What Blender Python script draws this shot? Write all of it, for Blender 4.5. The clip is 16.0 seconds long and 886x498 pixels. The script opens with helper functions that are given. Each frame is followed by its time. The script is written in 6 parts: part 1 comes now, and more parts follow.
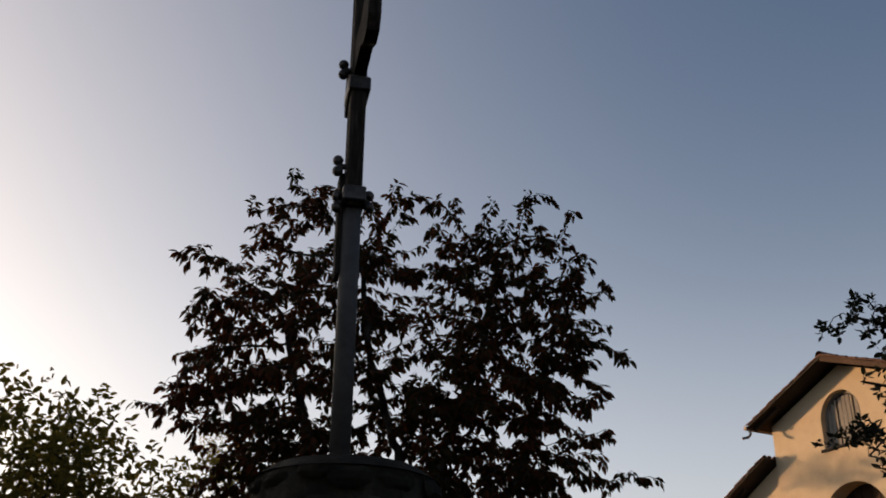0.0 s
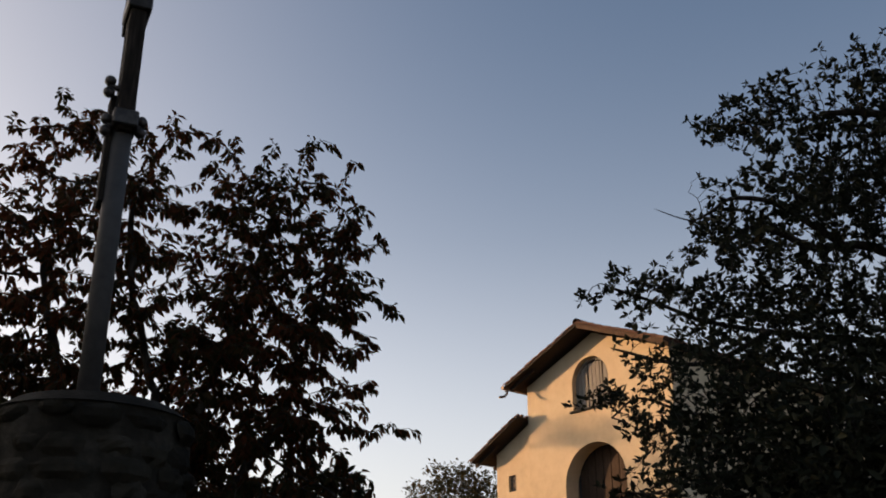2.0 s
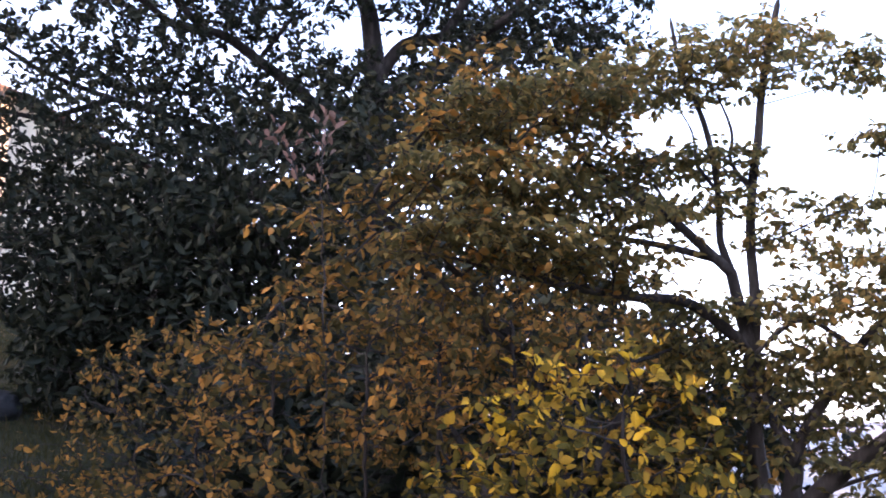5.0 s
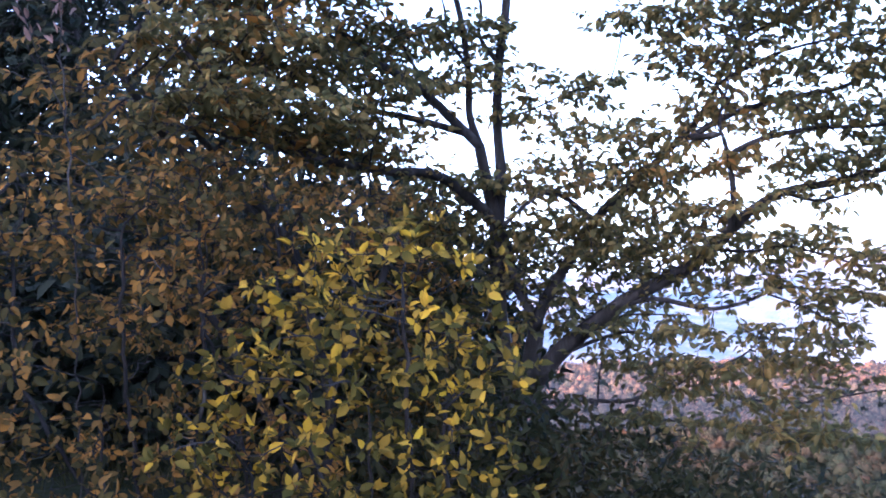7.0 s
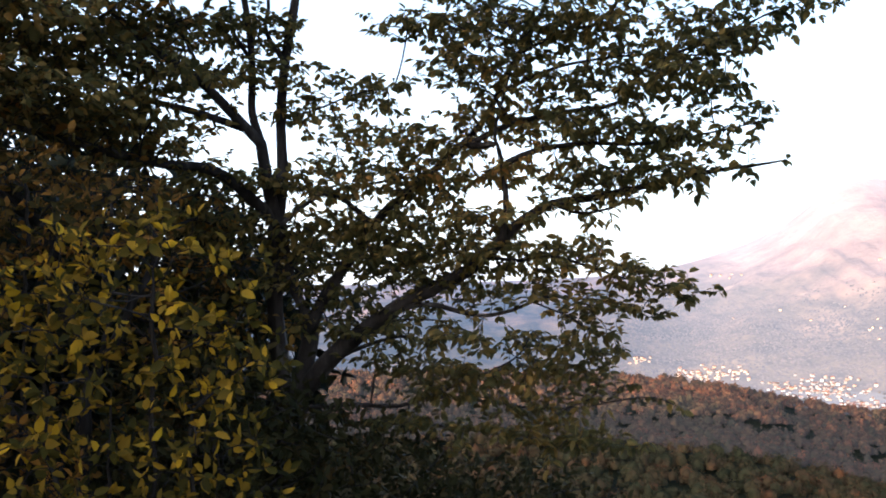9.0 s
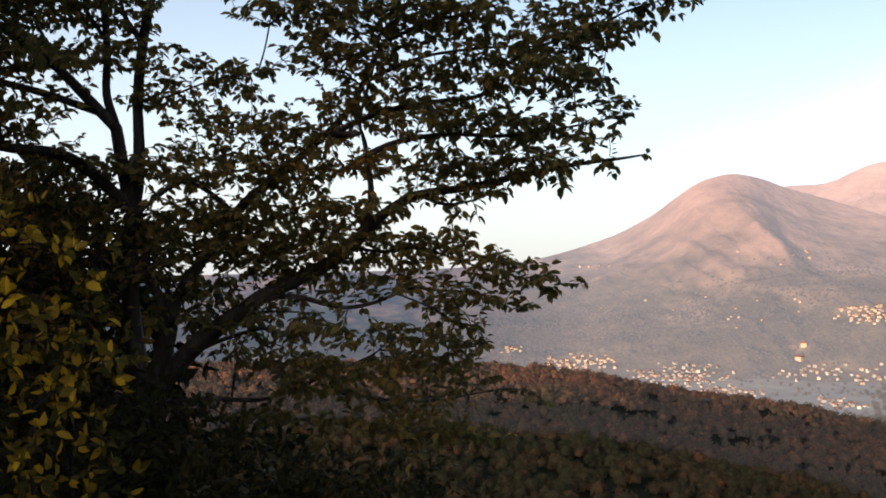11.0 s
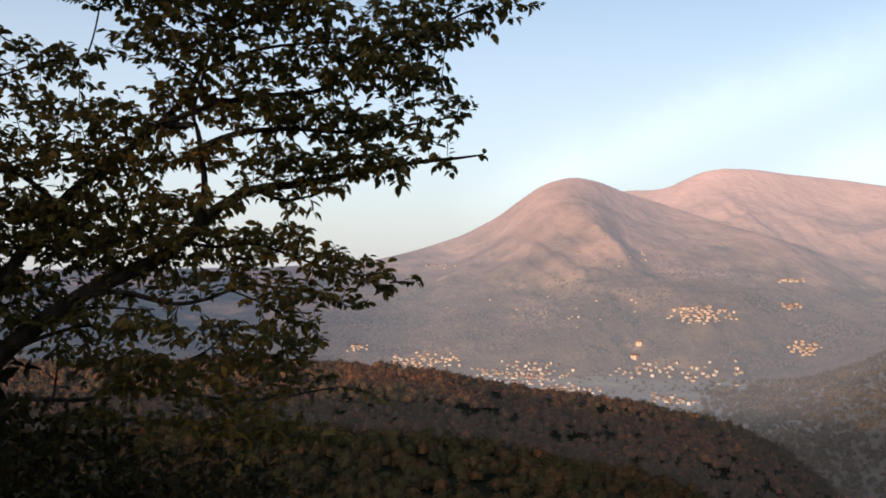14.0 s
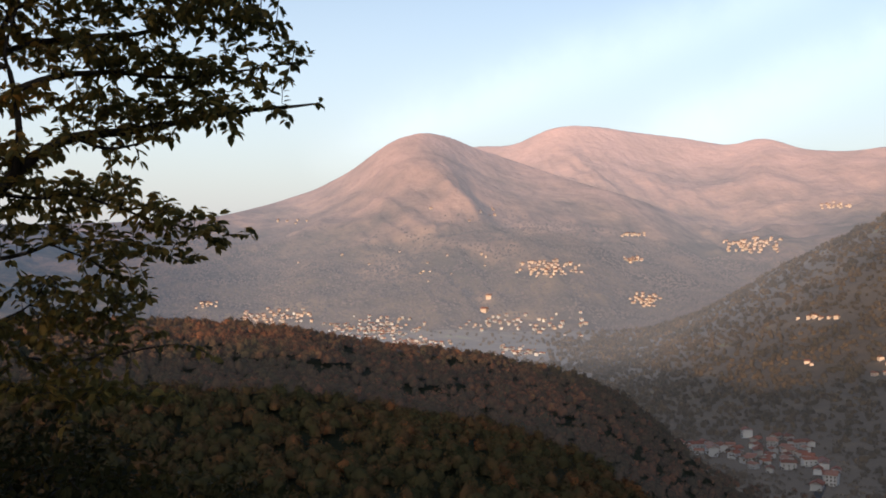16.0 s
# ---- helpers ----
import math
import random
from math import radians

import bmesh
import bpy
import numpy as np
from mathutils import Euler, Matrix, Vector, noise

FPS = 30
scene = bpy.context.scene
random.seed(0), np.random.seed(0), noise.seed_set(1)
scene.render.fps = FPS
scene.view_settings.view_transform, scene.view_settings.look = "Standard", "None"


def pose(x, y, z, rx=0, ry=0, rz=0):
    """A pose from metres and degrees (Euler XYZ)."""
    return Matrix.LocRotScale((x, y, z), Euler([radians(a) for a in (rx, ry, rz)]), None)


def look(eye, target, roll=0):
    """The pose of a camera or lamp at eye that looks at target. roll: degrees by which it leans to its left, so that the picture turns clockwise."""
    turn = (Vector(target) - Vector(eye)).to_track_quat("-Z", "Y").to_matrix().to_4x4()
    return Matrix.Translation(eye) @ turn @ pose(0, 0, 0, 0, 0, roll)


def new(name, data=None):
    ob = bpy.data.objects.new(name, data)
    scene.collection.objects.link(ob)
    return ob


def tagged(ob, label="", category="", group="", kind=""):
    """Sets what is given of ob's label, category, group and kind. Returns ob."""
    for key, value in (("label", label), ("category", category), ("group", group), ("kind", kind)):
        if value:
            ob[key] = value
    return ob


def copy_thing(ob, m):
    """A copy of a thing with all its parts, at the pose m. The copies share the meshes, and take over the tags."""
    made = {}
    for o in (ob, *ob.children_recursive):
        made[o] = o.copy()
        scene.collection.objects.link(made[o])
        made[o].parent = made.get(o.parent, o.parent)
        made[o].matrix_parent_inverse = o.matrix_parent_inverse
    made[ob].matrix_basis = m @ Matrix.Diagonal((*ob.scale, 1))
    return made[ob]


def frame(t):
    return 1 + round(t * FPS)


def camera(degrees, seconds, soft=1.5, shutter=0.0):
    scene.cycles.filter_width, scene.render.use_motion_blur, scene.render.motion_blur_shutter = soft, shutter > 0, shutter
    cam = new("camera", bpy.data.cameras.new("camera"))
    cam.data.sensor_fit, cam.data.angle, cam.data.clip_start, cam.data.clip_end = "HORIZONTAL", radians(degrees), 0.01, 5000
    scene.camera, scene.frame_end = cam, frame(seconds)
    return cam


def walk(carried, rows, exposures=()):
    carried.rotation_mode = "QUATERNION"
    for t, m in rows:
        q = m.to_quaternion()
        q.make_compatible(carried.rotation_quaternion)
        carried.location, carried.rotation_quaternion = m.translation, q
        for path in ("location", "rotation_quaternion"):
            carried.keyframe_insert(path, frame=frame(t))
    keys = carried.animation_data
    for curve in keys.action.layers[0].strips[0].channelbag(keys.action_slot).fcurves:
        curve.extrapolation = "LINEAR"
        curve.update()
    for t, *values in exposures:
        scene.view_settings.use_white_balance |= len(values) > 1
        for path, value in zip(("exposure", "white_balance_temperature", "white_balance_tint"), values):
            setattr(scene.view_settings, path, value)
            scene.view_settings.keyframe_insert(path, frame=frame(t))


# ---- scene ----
cam = camera(46.41, 16.0, soft=1.8, shutter=0.12)
PATH = [
    (0.0, -0.280, -0.216, 1.608, 115.60, -0.61, -0.27),
    (0.3, -0.276, -0.166, 1.622, 115.18, -1.07, -3.27),
    (0.5, -0.274, -0.133, 1.631, 116.65, -0.38, -4.74),
    (0.7, -0.274, -0.142, 1.634, 119.29, 0.43, -4.07),
    (1.0, -0.273, -0.155, 1.639, 119.96, 0.53, -4.24),
    (1.5, -0.275, -0.144, 1.645, 116.23, -0.45, -9.22),
    (2.0, -0.256, -0.141, 1.611, 113.00, 0.09, -13.36),
    (2.5, -0.211, -0.112, 1.586, 108.63, -1.09, -17.56),
    (3.0, -0.121, -0.058, 1.580, 106.34, -1.05, -24.68),
    (3.5, -0.073, -0.026, 1.577, 104.65, -0.92, -30.75),
    (4.0, -0.028, 0.008, 1.570, 103.58, -1.36, -37.26),
    (4.5, 0.010, -0.002, 1.551, 102.38, -1.02, -43.32),
    (4.7, 0.030, -0.006, 1.554, 101.81, -0.80, -45.98),
    (5.0, 0.059, -0.012, 1.559, 100.89, -0.67, -49.65),
    (5.2, 0.079, -0.015, 1.574, 100.32, -0.57, -51.48),
    (7.3, -0.008, 0.319, 1.649, 92.71, 1.52, -68.48),
    (7.5, 0.022, 0.302, 1.674, 92.63, 1.29, -70.06),
    (8.0, 0.081, 0.208, 1.587, 93.48, 1.22, -72.87),
    (8.5, 0.105, 0.174, 1.587, 93.44, 0.67, -74.47),
    (9.0, 0.119, 0.128, 1.598, 93.52, 0.09, -76.40),
    (9.2, 0.122, 0.137, 1.619, 93.59, 0.19, -76.95),
    (11.3, 0.198, 0.084, 1.606, 92.99, 0.20, -84.32),
    (11.5, 0.174, 0.078, 1.608, 93.07, 0.29, -84.92),
    (12.0, 0.184, 0.056, 1.612, 93.06, 0.25, -87.29),
    (12.5, 0.227, 0.045, 1.612, 92.60, 1.19, -89.63),
    (13.0, 0.214, 0.030, 1.603, 92.64, 0.93, -91.50),
    (13.5, 0.235, 0.039, 1.594, 92.77, -0.84, -91.57),
    (14.0, 0.222, 0.041, 1.603, 92.89, -0.33, -91.84),
    (14.5, 0.233, 0.022, 1.610, 92.70, 0.21, -93.81),
    (15.0, 0.285, -0.004, 1.612, 92.34, 0.27, -96.56),
    (15.5, 0.278, -0.032, 1.598, 91.19, 0.48, -98.83),
    (16.0, 0.318, -0.034, 1.593, 90.42, 0.04, -100.03),
]
EXPOSURES = [(0.0, 1.05, 7550, 17), (1.5, 1.1, 7600, 17), (2.0, 1.4, 7700, 18), (2.5, 1.75, 7700, 18), (3.0, 2.1, 7500, 17), (3.5, 2.4, 7250, 19), (4.0, 3.05, 6850, 25), (4.5, 3.75, 6600, 28), (5.2, 4.3, 5950, 33), (7.3, 4.28, 4900, 26),
             (8.0, 3.5, 5950, 16), (9.2, 2.6, 6200, 14), (11.3, 1.6, 7000, 12), (12.5, 1.40, 6850, 13), (16.0, 1.36, 6850, 13)]
walk(cam, [(r[0], pose(*r[1:])) for r in PATH], EXPOSURES)

# ---- light ----
SUN_AZ, SUN_EL = 303.0, 6.8          # compass degrees clockwise from +y, degrees above the horizon
world = bpy.data.worlds.new("world")
scene.world = world
world.use_nodes = True
wn, wl = world.node_tree.nodes, world.node_tree.links
sky = wn.new("ShaderNodeTexSky")
sky.sky_type, sky.sun_disc = "NISHITA", False
sky.sun_elevation, sky.sun_rotation = radians(SUN_EL), radians(SUN_AZ)
sky.air_density, sky.dust_density, sky.ozone_density = 1.0, 4.8, 3.0
wn["Background"].inputs["Strength"].default_value = 0.103
# evening haze: whitens the sky towards the horizon all round, with thin streaks of cirrus
coord = wn.new("ShaderNodeTexCoord")
split = wn.new("ShaderNodeSeparateXYZ")
wl.new(coord.outputs["Generated"], split.inputs[0])
haze = wn.new("ShaderNodeValToRGB")
haze.color_ramp.interpolation = "B_SPLINE"
for k, (p, v) in enumerate(((0.0, 0.88), (0.2, 0.58), (0.40, 0.09), (0.65, 0.0))):
    e = haze.color_ramp.elements[k] if k < 2 else haze.color_ramp.elements.new(p)
    e.position, e.color = p, (v, v, v, 1)
wl.new(split.outputs["Z"], haze.inputs[0])
# two long thin streaks of cirrus over the mountain
STREAKS = (((0.0650, -0.3649, -0.9288), (0.9319, -0.3105, 0.1872), 0.030, 0.34), ((-0.0695, -0.4157, -0.9068), (0.8672, -0.4746, 0.1510), 0.034, 0.32))


def world_math(op, *values):
    node = wn.new("ShaderNodeMath")
    node.operation = op
    for k, v in enumerate(values):
        if isinstance(v, (int, float)):
            node.inputs[k].default_value = v
        else:
            wl.new(v, node.inputs[k])
    return node.outputs[0]


cirrus = wn.new("ShaderNodeTexNoise")
cirrus.inputs["Scale"].default_value, cirrus.inputs["Detail"].default_value, cirrus.inputs["Roughness"].default_value = 9.0, 6.0, 0.6
wl.new(coord.outputs["Generated"], cirrus.inputs["Vector"])
veil = 0.0
for normal, middle, width, most in STREAKS:
    dots = []
    for v in (normal, middle):
        dp = wn.new("ShaderNodeVectorMath")
        dp.operation = "DOT_PRODUCT"
        dp.inputs[1].default_value = v
        wl.new(coord.outputs["Generated"], dp.inputs[0])
        dots.append(dp.outputs["Value"])
    off = world_math("DIVIDE", world_math("ADD", dots[0], world_math("MULTIPLY", world_math("SUBTRACT", cirrus.outputs["Fac"], 0.5), 0.03)), width)
    band = world_math("EXPONENT", world_math("MULTIPLY", world_math("MULTIPLY", off, off), -1.0))
    ends = world_math("SMOOTH_MIN", world_math("MAXIMUM", world_math("MULTIPLY", world_math("SUBTRACT", dots[1], 0.955), 40.0), 0.0), 1.0, 0.3)
    veil = world_math("ADD", veil, world_math("MULTIPLY", world_math("MULTIPLY", band, ends), world_math("MULTIPLY", cirrus.outputs["Fac"], most)))
# the bright, hazy round the low sun makes in the sky
glare = wn.new("ShaderNodeVectorMath")
glare.operation = "DOT_PRODUCT"
glare.inputs[1].default_value = (math.sin(radians(SUN_AZ)) * math.cos(radians(SUN_EL)), math.cos(radians(SUN_AZ)) * math.cos(radians(SUN_EL)), math.sin(radians(SUN_EL)))
wl.new(coord.outputs["Generated"], glare.inputs[0])
shine = world_math("MULTIPLY", world_math("POWER", world_math("MAXIMUM", glare.outputs["Value"], 0.0), 3.4), 0.80)
amount = wn.new("ShaderNodeMath")
wl.new(haze.outputs[0], amount.inputs[0]), wl.new(veil, amount.inputs[1])
scaled = wn.new("ShaderNodeMix")
scaled.data_type = "RGBA"
scaled.inputs["A"].default_value, scaled.inputs["B"].default_value = (0, 0, 0, 1), (2.85, 2.98, 3.15, 1)
wl.new(amount.outputs[0], scaled.inputs["Factor"])
total = wn.new("ShaderNodeMix")
total.data_type, total.blend_type = "RGBA", "ADD"
total.inputs["Factor"].default_value = 1.0
wl.new(sky.outputs[0], total.inputs["A"]), wl.new(scaled.outputs["Result"], total.inputs["B"])
warm, whole = wn.new("ShaderNodeMix"), wn.new("ShaderNodeMix")
warm.data_type = whole.data_type = "RGBA"
warm.inputs["A"].default_value, warm.inputs["B"].default_value = (0, 0, 0, 1), (3.5, 3.1, 2.55, 1)
wl.new(shine, warm.inputs["Factor"])
whole.blend_type, whole.inputs["Factor"].default_value = "ADD", 1.0
wl.new(total.outputs["Result"], whole.inputs["A"]), wl.new(warm.outputs["Result"], whole.inputs["B"])
wl.new(whole.outputs["Result"], wn["Background"].inputs["Color"])
sun_data = bpy.data.lights.new("sun", "SUN")
sun_data.energy, sun_data.angle, sun_data.color = 2.0, radians(0.6), (1.0, 0.645, 0.375)
sun = new("sun", sun_data)
SUN_DIR = Vector((math.sin(radians(SUN_AZ)) * math.cos(radians(SUN_EL)), math.cos(radians(SUN_AZ)) * math.cos(radians(SUN_EL)), math.sin(radians(SUN_EL))))
sun.matrix_world = look(SUN_DIR * 60, (0, 0, 0))

# ---- materials ----
def material(name, stops, scale=6.0, detail=6.0, rough=0.85, bump=0.3, bump_scale=None, metal=0.0, island=0.0, objrand=0.0, glow=None, coords="Object", gloss=0.3, patch=None, stretch=None):
    """A procedural surface: noise through a colour ramp, a second, coarser noise for wear, and fine relief."""
    m = bpy.data.materials.new(name)
    m.use_nodes = True
    n, l = m.node_tree.nodes, m.node_tree.links
    b = n["Principled BSDF"]
    b.inputs["Roughness"].default_value, b.inputs["Metallic"].default_value = rough, metal
    b.inputs["Specular IOR Level"].default_value = gloss
    tc = n.new("ShaderNodeTexCoord")
    vec = tc.outputs[coords]
    if stretch:
        mp = n.new("ShaderNodeMapping")
        mp.inputs["Scale"].default_value = stretch
        l.new(vec, mp.inputs["Vector"])
        vec = mp.outputs[0]
    nz = n.new("ShaderNodeTexNoise")
    nz.inputs["Scale"].default_value, nz.inputs["Detail"].default_value, nz.inputs["Roughness"].default_value = scale, detail, 0.62
    l.new(vec, nz.inputs["Vector"])
    fac = nz.outputs["Fac"]

    def mixin(value, amount, fac):
        a = n.new("ShaderNodeMix")
        a.inputs[0].default_value = amount
        l.new(fac, a.inputs[2]), l.new(value, a.inputs[3])
        return a.outputs[0]
    if patch:
        big = n.new("ShaderNodeTexNoise")
        big.inputs["Scale"].default_value, big.inputs["Detail"].default_value = patch[0], 3.0
        l.new(vec, big.inputs["Vector"])
        fac = mixin(big.outputs["Fac"], patch[1], fac)
    spread = n.new("ShaderNodeMapRange")
    spread.inputs[1].default_value, spread.inputs[2].default_value = 0.3, 0.7
    l.new(fac, spread.inputs[0])
    fac = spread.outputs[0]
    if island:
        g = n.new("ShaderNodeNewGeometry")
        fac = mixin(g.outputs["Random Per Island"], island, fac)
    if objrand:
        o = n.new("ShaderNodeObjectInfo")
        fac = mixin(o.outputs["Random"], objrand, fac)
    r = n.new("ShaderNodeValToRGB")
    e = r.color_ramp.elements
    while len(e) < len(stops):
        e.new(0.5)
    for k, (p, c) in enumerate(stops):
        e[k].position, e[k].color = p, (*c, 1)
    l.new(fac, r.inputs[0])
    l.new(r.outputs[0], b.inputs["Base Color"])
    if bump:
        bn = n.new("ShaderNodeTexNoise")
        bn.inputs["Scale"].default_value, bn.inputs["Detail"].default_value = bump_scale or scale * 4, 5
        l.new(vec, bn.inputs["Vector"])
        bp = n.new("ShaderNodeBump")
        bp.inputs["Strength"].default_value, bp.inputs["Distance"].default_value = bump, 0.5 / (bump_scale or scale * 4)
        l.new(bn.outputs["Fac"], bp.inputs["Height"])
        l.new(bp.outputs[0], b.inputs["Normal"])
    if glow:
        b.inputs["Emission Color"].default_value, b.inputs["Emission Strength"].default_value = (*glow[0], 1), glow[1]
    return m


def leaf_material(name, stops, through_light=0.35, rough=0.55, clump=0.9, island=0.55, glow=None):
    """Leaves: each leaf its own tint, patches of the crown differing, some light passing through."""
    m = material(name, stops, scale=clump, detail=2, rough=rough, bump=0, island=island, gloss=0.04, glow=glow)
    n, l = m.node_tree.nodes, m.node_tree.links
    ramp = next(k for k in n if k.type == "VALTORGB")
    t = n.new("ShaderNodeBsdfTranslucent")
    mx = n.new("ShaderNodeMixShader")
    mx.inputs[0].default_value = through_light
    out = n["Material Output"]
    l.new(ramp.outputs[0], t.inputs[0])
    l.new(n["Principled BSDF"].outputs[0], mx.inputs[1]), l.new(t.outputs[0], mx.inputs[2])
    l.new(mx.outputs[0], out.inputs[0])
    return m


M_BARK = material("bark_grey_brown", [(0.0, (0.017, 0.014, 0.012)), (0.6, (0.040, 0.033, 0.029)), (1.0, (0.085, 0.074, 0.065))], 14, bump=0.8, gloss=0.1, bump_scale=30, stretch=(1, 1, 0.25))
M_BARK_DARK = material("bark_dark_oak", [(0.0, (0.012, 0.010, 0.009)), (0.6, (0.028, 0.023, 0.020)), (1.0, (0.055, 0.048, 0.042))], 10, bump=0.9, gloss=0.1, bump_scale=24, stretch=(1, 1, 0.3))
M_CHERRY = leaf_material("leaves_cherry_autumn", [(0.0, (0.015, 0.019, 0.008)), (0.4, (0.036, 0.027, 0.011)), (0.7, (0.09, 0.03, 0.013)), (1.0, (0.15, 0.045, 0.02))], 0.42)
M_OAK = leaf_material("leaves_oak_green", [(0.0, (0.011, 0.014, 0.010)), (0.6, (0.022, 0.025, 0.016)), (0.9, (0.042, 0.040, 0.022)), (1.0, (0.075, 0.052, 0.024))], 0.12)
# darkest stops of both shrub ramps stand in for shaded gaps between leaves
M_YELLOW = leaf_material("leaves_yellow_shrub", [(0.0, (0.022, 0.022, 0.008)), (0.4, (0.085, 0.068, 0.014)), (0.62, (0.30, 0.175, 0.022)), (0.85, (0.62, 0.36, 0.022)), (1.0, (0.74, 0.46, 0.03))], 0.4, clump=2.2)
M_ORANGE = leaf_material("leaves_ochre_brown", [(0.0, (0.026, 0.025, 0.012)), (0.4, (0.075, 0.057, 0.018)), (0.64, (0.215, 0.110, 0.028)), (0.86, (0.44, 0.195, 0.036)), (1.0, (0.48, 0.25, 0.11))], 0.5, clump=1.6)
M_PINKISH = leaf_material("leaves_dry_pinkish", [(0.0, (0.10, 0.05, 0.03)), (0.6, (0.18, 0.105, 0.08)), (1.0, (0.28, 0.20, 0.17))], 0.3)
M_GREENISH = leaf_material("leaves_hazel_olive", [(0.0, (0.055, 0.058, 0.025)), (0.4, (0.145, 0.122, 0.044)), (0.75, (0.30, 0.19, 0.055)), (1.0, (0.48, 0.21, 0.05))], 0.58)
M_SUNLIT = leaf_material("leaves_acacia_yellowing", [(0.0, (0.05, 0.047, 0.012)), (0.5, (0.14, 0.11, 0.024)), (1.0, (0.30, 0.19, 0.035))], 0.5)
M_UNDER = leaf_material("leaves_undergrowth_brown", [(0.0, (0.014, 0.017, 0.008)), (0.6, (0.04, 0.036, 0.014)), (1.0, (0.11, 0.06, 0.02))], 0.3)
M_HEDGE = leaf_material("leaves_hedge_dark", [(0.0, (0.006, 0.010, 0.005)), (0.7, (0.011, 0.019, 0.008)), (1.0, (0.024, 0.033, 0.012))], 0.2)
M_GRASS = leaf_material("grass_blades", [(0.0, (0.016, 0.018, 0.007)), (0.6, (0.032, 0.030, 0.012)), (1.0, (0.075, 0.055, 0.026))], 0.3)
M_LITTER = leaf_material("fallen_leaves", [(0.0, (0.06, 0.035, 0.018)), (0.6, (0.15, 0.085, 0.035)), (1.0, (0.28, 0.19, 0.08))], 0.1)
M_FOREST = material("forest_crowns_autumn", [(0.0, (0.022, 0.026, 0.014)), (0.4, (0.050, 0.045, 0.023)), (0.65, (0.085, 0.050, 0.026)), (0.88, (0.165, 0.066, 0.028)), (1.0, (0.21, 0.12, 0.038))], 0.11, detail=2, rough=1.0, bump=0, gloss=0.0, island=0.18, patch=(0.012, 0.35))
# the glow paints distance haze onto these far crowns
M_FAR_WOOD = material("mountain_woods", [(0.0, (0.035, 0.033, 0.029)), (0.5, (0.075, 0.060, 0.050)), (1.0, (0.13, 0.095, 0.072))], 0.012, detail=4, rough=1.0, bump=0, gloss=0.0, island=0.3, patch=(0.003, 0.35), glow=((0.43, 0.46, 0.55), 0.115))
# a weak bluish glow puts haze over the crest crowns
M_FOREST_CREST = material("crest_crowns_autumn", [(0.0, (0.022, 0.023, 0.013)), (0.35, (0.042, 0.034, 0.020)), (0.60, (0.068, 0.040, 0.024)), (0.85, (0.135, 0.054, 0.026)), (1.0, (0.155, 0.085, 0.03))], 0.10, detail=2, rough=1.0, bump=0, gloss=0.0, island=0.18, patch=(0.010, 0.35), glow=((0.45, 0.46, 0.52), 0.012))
M_UNDERWOOD = leaf_material("slope_wood_leaves", [(0.0, (0.022, 0.026, 0.013)), (0.5, (0.048, 0.042, 0.020)), (1.0, (0.115, 0.065, 0.027))], 0.25, clump=0.14, island=0.25)
# brown leaves that glow faintly in place of the haze before them
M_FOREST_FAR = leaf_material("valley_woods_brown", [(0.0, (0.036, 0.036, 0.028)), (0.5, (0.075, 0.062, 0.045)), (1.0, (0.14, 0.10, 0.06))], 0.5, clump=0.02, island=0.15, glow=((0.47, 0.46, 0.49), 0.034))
M_GROUND = material("ground_grass_earth", [(0.0, (0.009, 0.009, 0.006)), (0.5, (0.019, 0.020, 0.009)), (1.0, (0.042, 0.036, 0.019))], 1.4, bump=0.7, bump_scale=14, patch=(0.08, 0.4), gloss=0.03)
M_PATH = material("path_gravel_earth", [(0.0, (0.014, 0.013, 0.011)), (0.6, (0.028, 0.025, 0.022)), (1.0, (0.055, 0.05, 0.044))], 5, bump=0.8, bump_scale=40, gloss=0.03)
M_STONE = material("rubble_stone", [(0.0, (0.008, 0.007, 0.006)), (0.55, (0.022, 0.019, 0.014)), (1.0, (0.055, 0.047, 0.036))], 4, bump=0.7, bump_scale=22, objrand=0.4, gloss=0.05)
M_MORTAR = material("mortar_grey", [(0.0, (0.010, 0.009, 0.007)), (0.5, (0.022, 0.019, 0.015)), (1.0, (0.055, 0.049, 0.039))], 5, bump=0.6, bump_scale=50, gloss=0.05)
M_STEP = material("step_stone", [(0.0, (0.022, 0.021, 0.021)), (0.6, (0.038, 0.037, 0.035)), (1.0, (0.07, 0.068, 0.063))], 5, bump=0.35, patch=(0.7, 0.4), gloss=0.05)
M_NOSE = material("pale_nosing_stone", [(0.0, (0.07, 0.068, 0.065)), (1.0, (0.13, 0.125, 0.12))], 5, bump=0.3)
M_STUCCO = material("stucco_cream", [(0.0, (0.44, 0.345, 0.235)), (0.5, (0.53, 0.425, 0.29)), (1.0, (0.59, 0.485, 0.345))], 3.0, bump=0.25, bump_scale=60, patch=(0.35, 0.5))
M_TILE = material("clay_tile", [(0.0, (0.07, 0.036, 0.025)), (0.5, (0.14, 0.068, 0.042)), (1.0, (0.22, 0.125, 0.082))], 5, bump=0.4, objrand=0.5, patch=(0.9, 0.4))
M_WOOD = material("eaves_wood", [(0.0, (0.02, 0.014, 0.011)), (0.6, (0.038, 0.026, 0.019)), (1.0, (0.06, 0.042, 0.03))], 6, bump=0.4, stretch=(6, 6, 0.7))
# lighter copy of the eaves wood, the board's sunlit tone put into its colour
M_BARGE = material("barge_board_wood", [(0.0, (0.045, 0.024, 0.014)), (1.0, (0.10, 0.056, 0.033))], 6, bump=0.4, stretch=(6, 6, 0.7))
M_DOOR = material("door_wood_brown", [(0.0, (0.03, 0.018, 0.012)), (1.0, (0.065, 0.04, 0.026))], 7, bump=0.3, stretch=(6, 6, 0.6))
